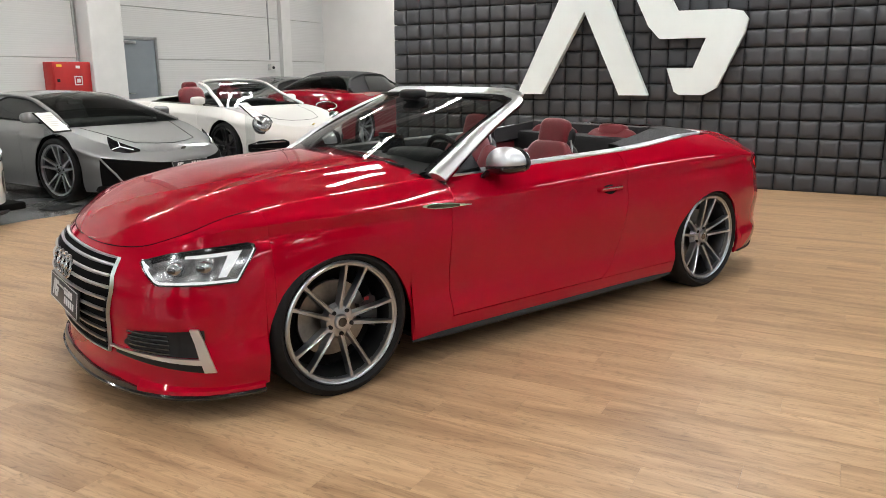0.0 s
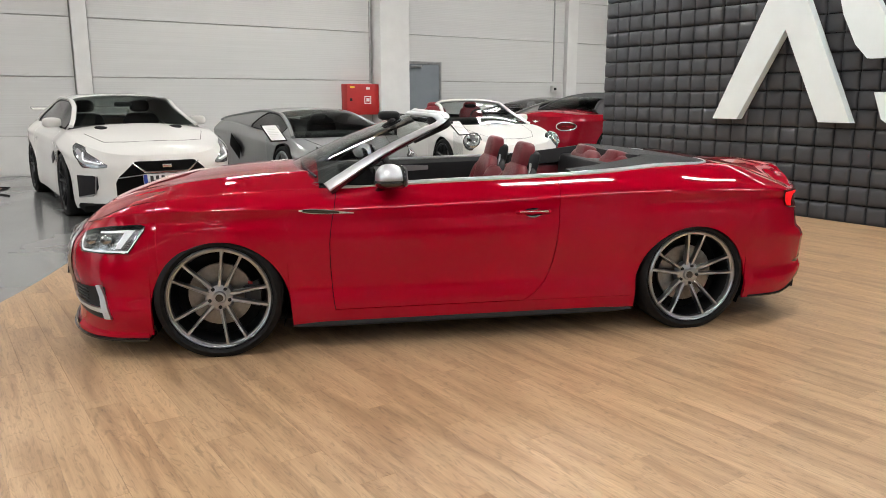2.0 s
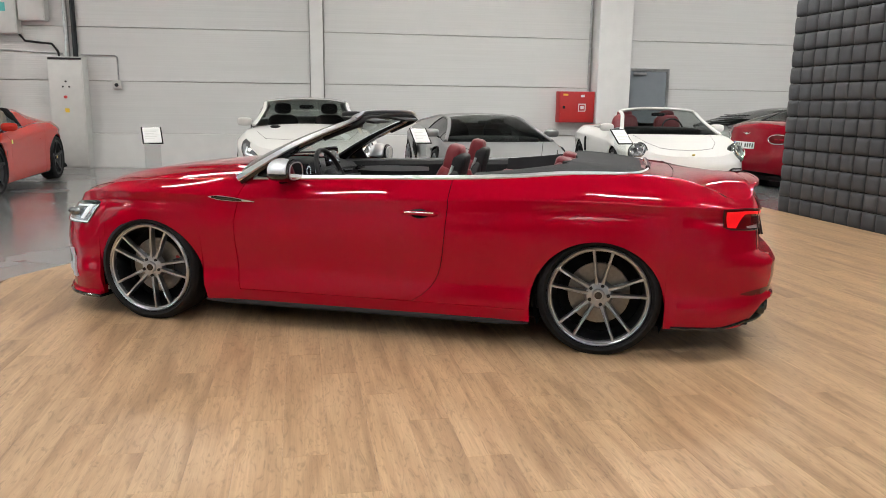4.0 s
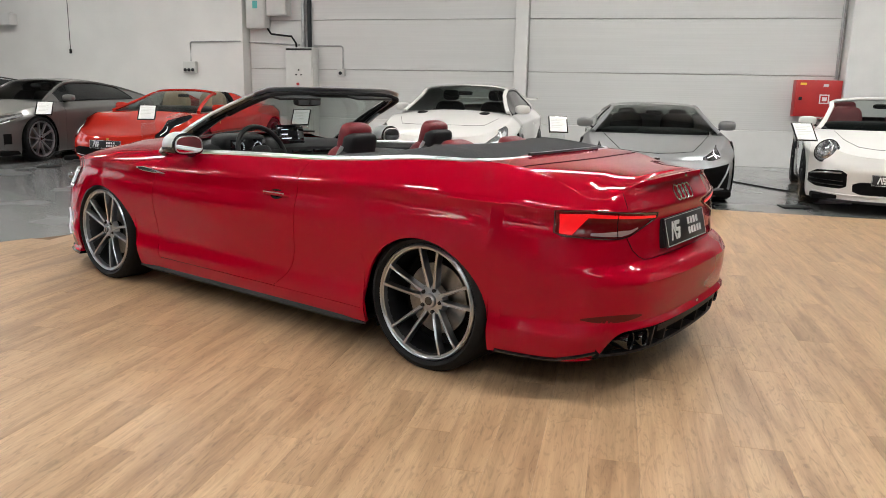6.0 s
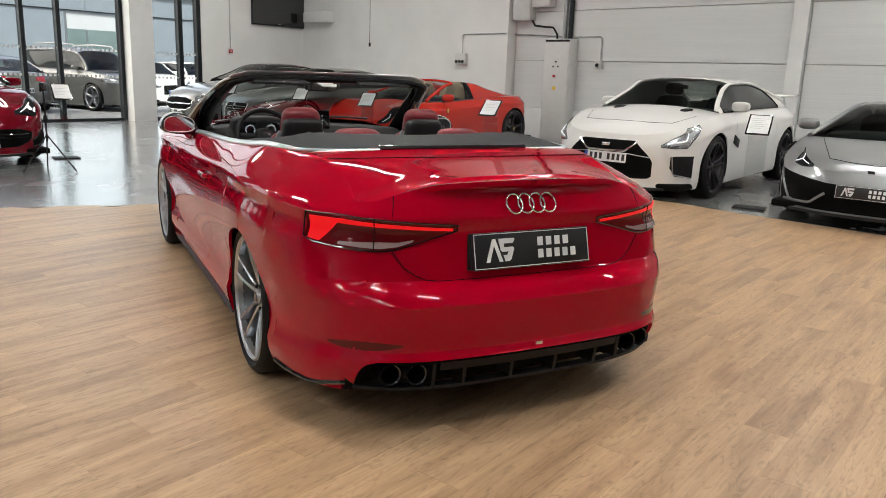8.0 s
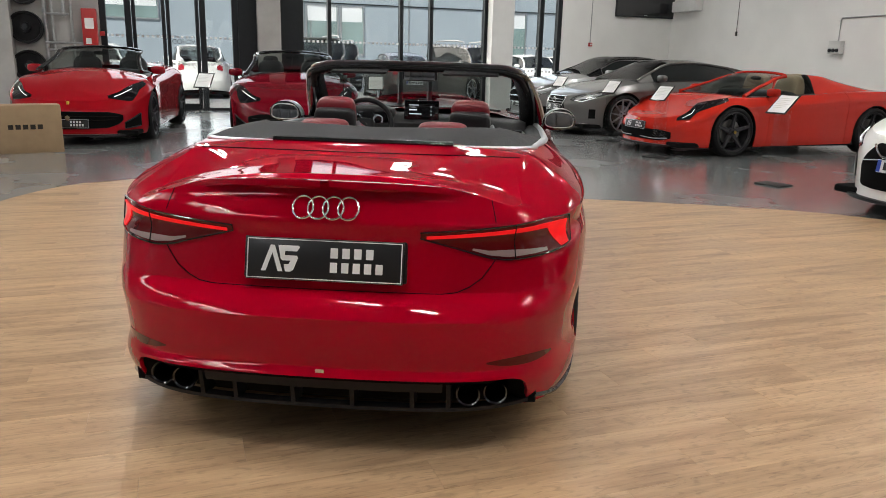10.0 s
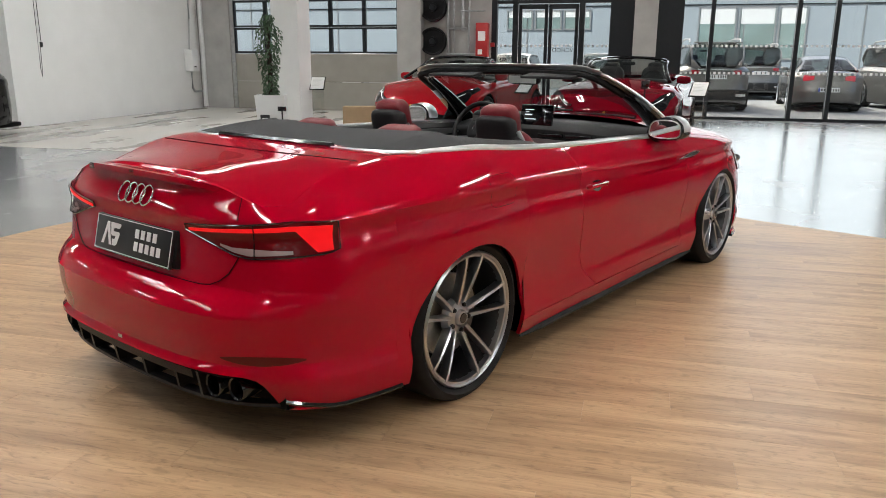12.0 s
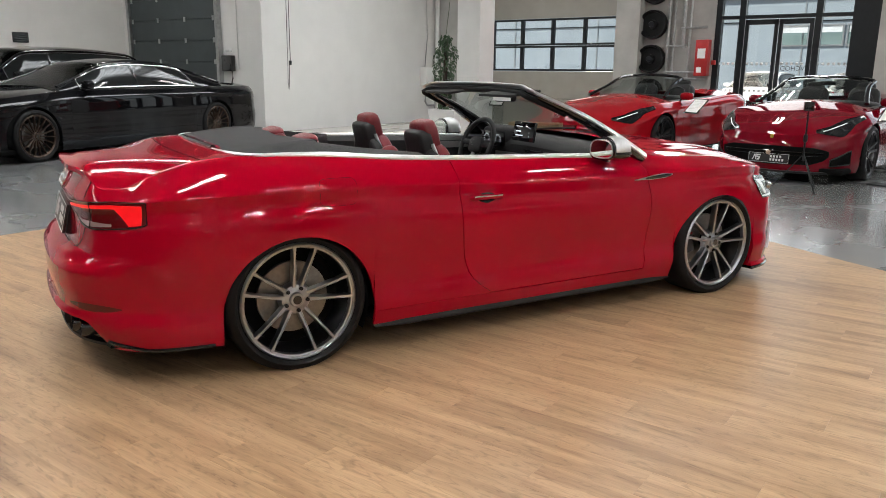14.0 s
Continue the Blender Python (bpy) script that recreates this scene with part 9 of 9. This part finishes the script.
est, _s = show_car("parked_estate", room(-24.0, 12.2, -0.06, 0, 0, 178), "white parked estate car outside the window", 4.7, 1.84, M_PAINT_WHITE, 2.8, 0.9,
    [(0, 0.78), (0.1, 0.90), (0.3, 1.02), (0.6, 1.04), (0.9, 1.06), (1, 1.0)], [(0, 0.80), (0.06, 0.92), (0.2, 1.02), (0.3, 1.06), (0.8, 1.10), (1, 1.06)],
    [(0.26, 1.04), (0.33, 1.24), (0.41, 1.46), (0.6, 1.52), (0.85, 1.48), (0.98, 1.10)], 0.58, 0.34, M_RIM, PLAIN, head=[(0.5, 0.62, 0.74), (0.7, 0.6, 0.8), (-0.5, 0.72, 0.82)], tail=[(-0.2, 0.8, 0.98), (0.7, 0.78, 0.98), (0.5, 0.82, 0.95)], tail_mat=M_REDLENS, vents=[(0, 0.42, 0.38, 0.7, 0.38, 0.68)], plate=("road", 0.42), glaze=(0.40, 0.86), group="parked cars")
for src, u, v, rz in ((suv, -20.9, 8.55, 190), (suv, -27.5, 4.6, 4),  (est, -22.5, -9.5, 178), (est, -22.2, -0.7, 2), (est, -22.0, -3.6, 181), (sal, -22.2, -6.5, 3), (est, -24.5, 14.5, 178)):
    copy_thing(src, room(u, v, -0.06, 0, 0, rz))
for k in range(9):
    tagged(part("bay_line", box(-24.8, -19.2, -7.95 + 2.75 * k, -7.85 + 2.75 * k, -0.06, -0.055), M_PRINT, None, smooth=False, m=ROOM), "white painted parking line", "road marking", "", "structure")

# ---- small repeated pieces: wall pads and floor planks ----
def pad_mesh():
    """A stuffed square: a nearly flat face with rounded, sunken edges."""
    w, h = PAD_W - 0.005, PAD_H - 0.005
    steps = (0.0, 0.035, 0.10, 0.28, 0.5, 0.72, 0.90, 0.965, 1.0)
    lift = lambda a: 1 - abs(2 * a - 1) ** 7
    vs = [(-0.036 * (lift(a) * lift(b)) ** 0.6 - 0.006 * (1 - (2 * a - 1) ** 2) * (1 - (2 * b - 1) ** 2), (a - 0.5) * w, (b - 0.5) * h) for a in steps for b in steps]
    return mesh_of("pad", vs, grid_faces(9, 9, True), M_PAD, angle=60)


PAD_W, PAD_H = 0.222, 0.21
PAD = pad_mesh()
rest = []
for i in range(48):
    for j in range(18):
        v, z = 3.75 + PAD_W / 2 - PAD_W * i, PAD_H * (j + 0.5)
        if i < 25 and j < 12:
            ob = new("wall_pad", PAD)
            ob.parent = wp
            ob.matrix_basis = Matrix.Translation((PADU + 0.02, v, z))
        else:
            rest.append(([(PADU + 0.02 + p.co.x, v + p.co.y, z + p.co.z) for p in PAD.vertices], [tuple(f.vertices) for f in PAD.polygons]))
tagged(part("wall_pads", join(*rest), M_PAD, wp), "rows of padded squares", "", "", "stuff")


def smooth_closed(pts, per=8):
    out = []
    n = len(pts)
    for i in range(n - 1):
        p0, p1, p2, p3 = (Vector(pts[max(0, min(n - 1, k))]) for k in (i - 1, i, i + 1, i + 2))
        for k in range(per):
            t = k / per
            out.append(0.5 * ((2 * p1) + (p2 - p0) * t + (2 * p0 - 5 * p1 + 4 * p2 - p3) * t * t + (3 * p1 - p0 - 3 * p2 + p3) * t**3))
    out.append(Vector(pts[-1]))
    return out


M_UNDERLAY = material("brown_plank_joint", (0.17, 0.105, 0.06), 0.8, vary=0.2, scale=6)
EDGE = smooth_closed(FLOOR_EDGE)
structure("wood_floor", prism([tuple(p) for p in EDGE], 0.0055, "z"), M_UNDERLAY, ROOM, "oak plank show floor with a curved edge", "floor")
wf = bpy.data.objects["wood_floor"]


def v_range(u):
    """Where a line of constant u crosses the floor's edge."""
    hits = []
    for a, b in zip(EDGE, EDGE[1:]):
        if (a.x - u) * (b.x - u) <= 0 and a.x != b.x:
            hits.append(a.y + (b.y - a.y) * (u - a.x) / (b.x - a.x))
    return (min(hits), max(hits)) if len(hits) >= 2 else None


PW, PL, Z0, Z1 = 0.178, 1.22, 0.0056, 0.012
rng = random.Random(4)
loose = []
made = 0
row = 0
u = 5.63
while u - PW > -4.2:
    ua, ub = u - PW, u
    ra, rb = v_range(ua + 0.001), v_range(ub - 0.001)
    if ra and rb:
        start = 1.25 - 6 * PL + (0.33 * (row - 20)) % PL + rng.uniform(-0.03, 0.03)
        k = 0
        while True:
            va, vb = start + k * PL, start + (k + 1) * PL
            k += 1
            if va > max(ra[1], rb[1]):
                break
            g = 0.0003
            qa = (max(va + g, ra[0]), min(vb - g, ra[1]))
            qb = (max(va + g, rb[0]), min(vb - g, rb[1]))
            if qa[1] - qa[0] < 0.03 or qb[1] - qb[0] < 0.03:
                continue
            c = 0.0006
            pts = [(ua + g, qa[0]), (ub - g, qb[0]), (ub - g, qb[1]), (ua + g, qa[1])]
            ins = [(ua + g + c, qa[0] + c), (ub - g - c, qb[0] + c), (ub - g - c, qb[1] - c), (ua + g + c, qa[1] - c)]
            cu, cv = (ua + ub) / 2, (qa[0] + qa[1]) / 2
            near = -3.2 < cv < 3.0 and -2.2 < cu < 4.6
            vs = [(x - cu, y - cv, Z0) for x, y in pts] + [(x - cu, y - cv, Z1 - 0.0004) for x, y in pts] + [(x - cu, y - cv, Z1) for x, y in ins]
            fs = [(4 * r + i, 4 * r + (i + 1) % 4, 4 * r + 4 + (i + 1) % 4, 4 * r + 4 + i) for r in (0, 1) for i in range(4)] + [(8, 9, 10, 11)]
            if near and made < 300:
                ob = new("plank", mesh_of("plank", vs, fs, M_WOOD, False))
                ob.parent = wf
                ob.matrix_basis = Matrix.Translation((cu, cv, 0))
                made += 1
            else:
                loose.append(([(x + cu, y + cv, z) for x, y, z in vs], fs))
    u -= PW
    row += 1
tagged(part("planks", join(*loose), M_WOOD, wf, smooth=False), "outer oak planks", "", "", "stuff")
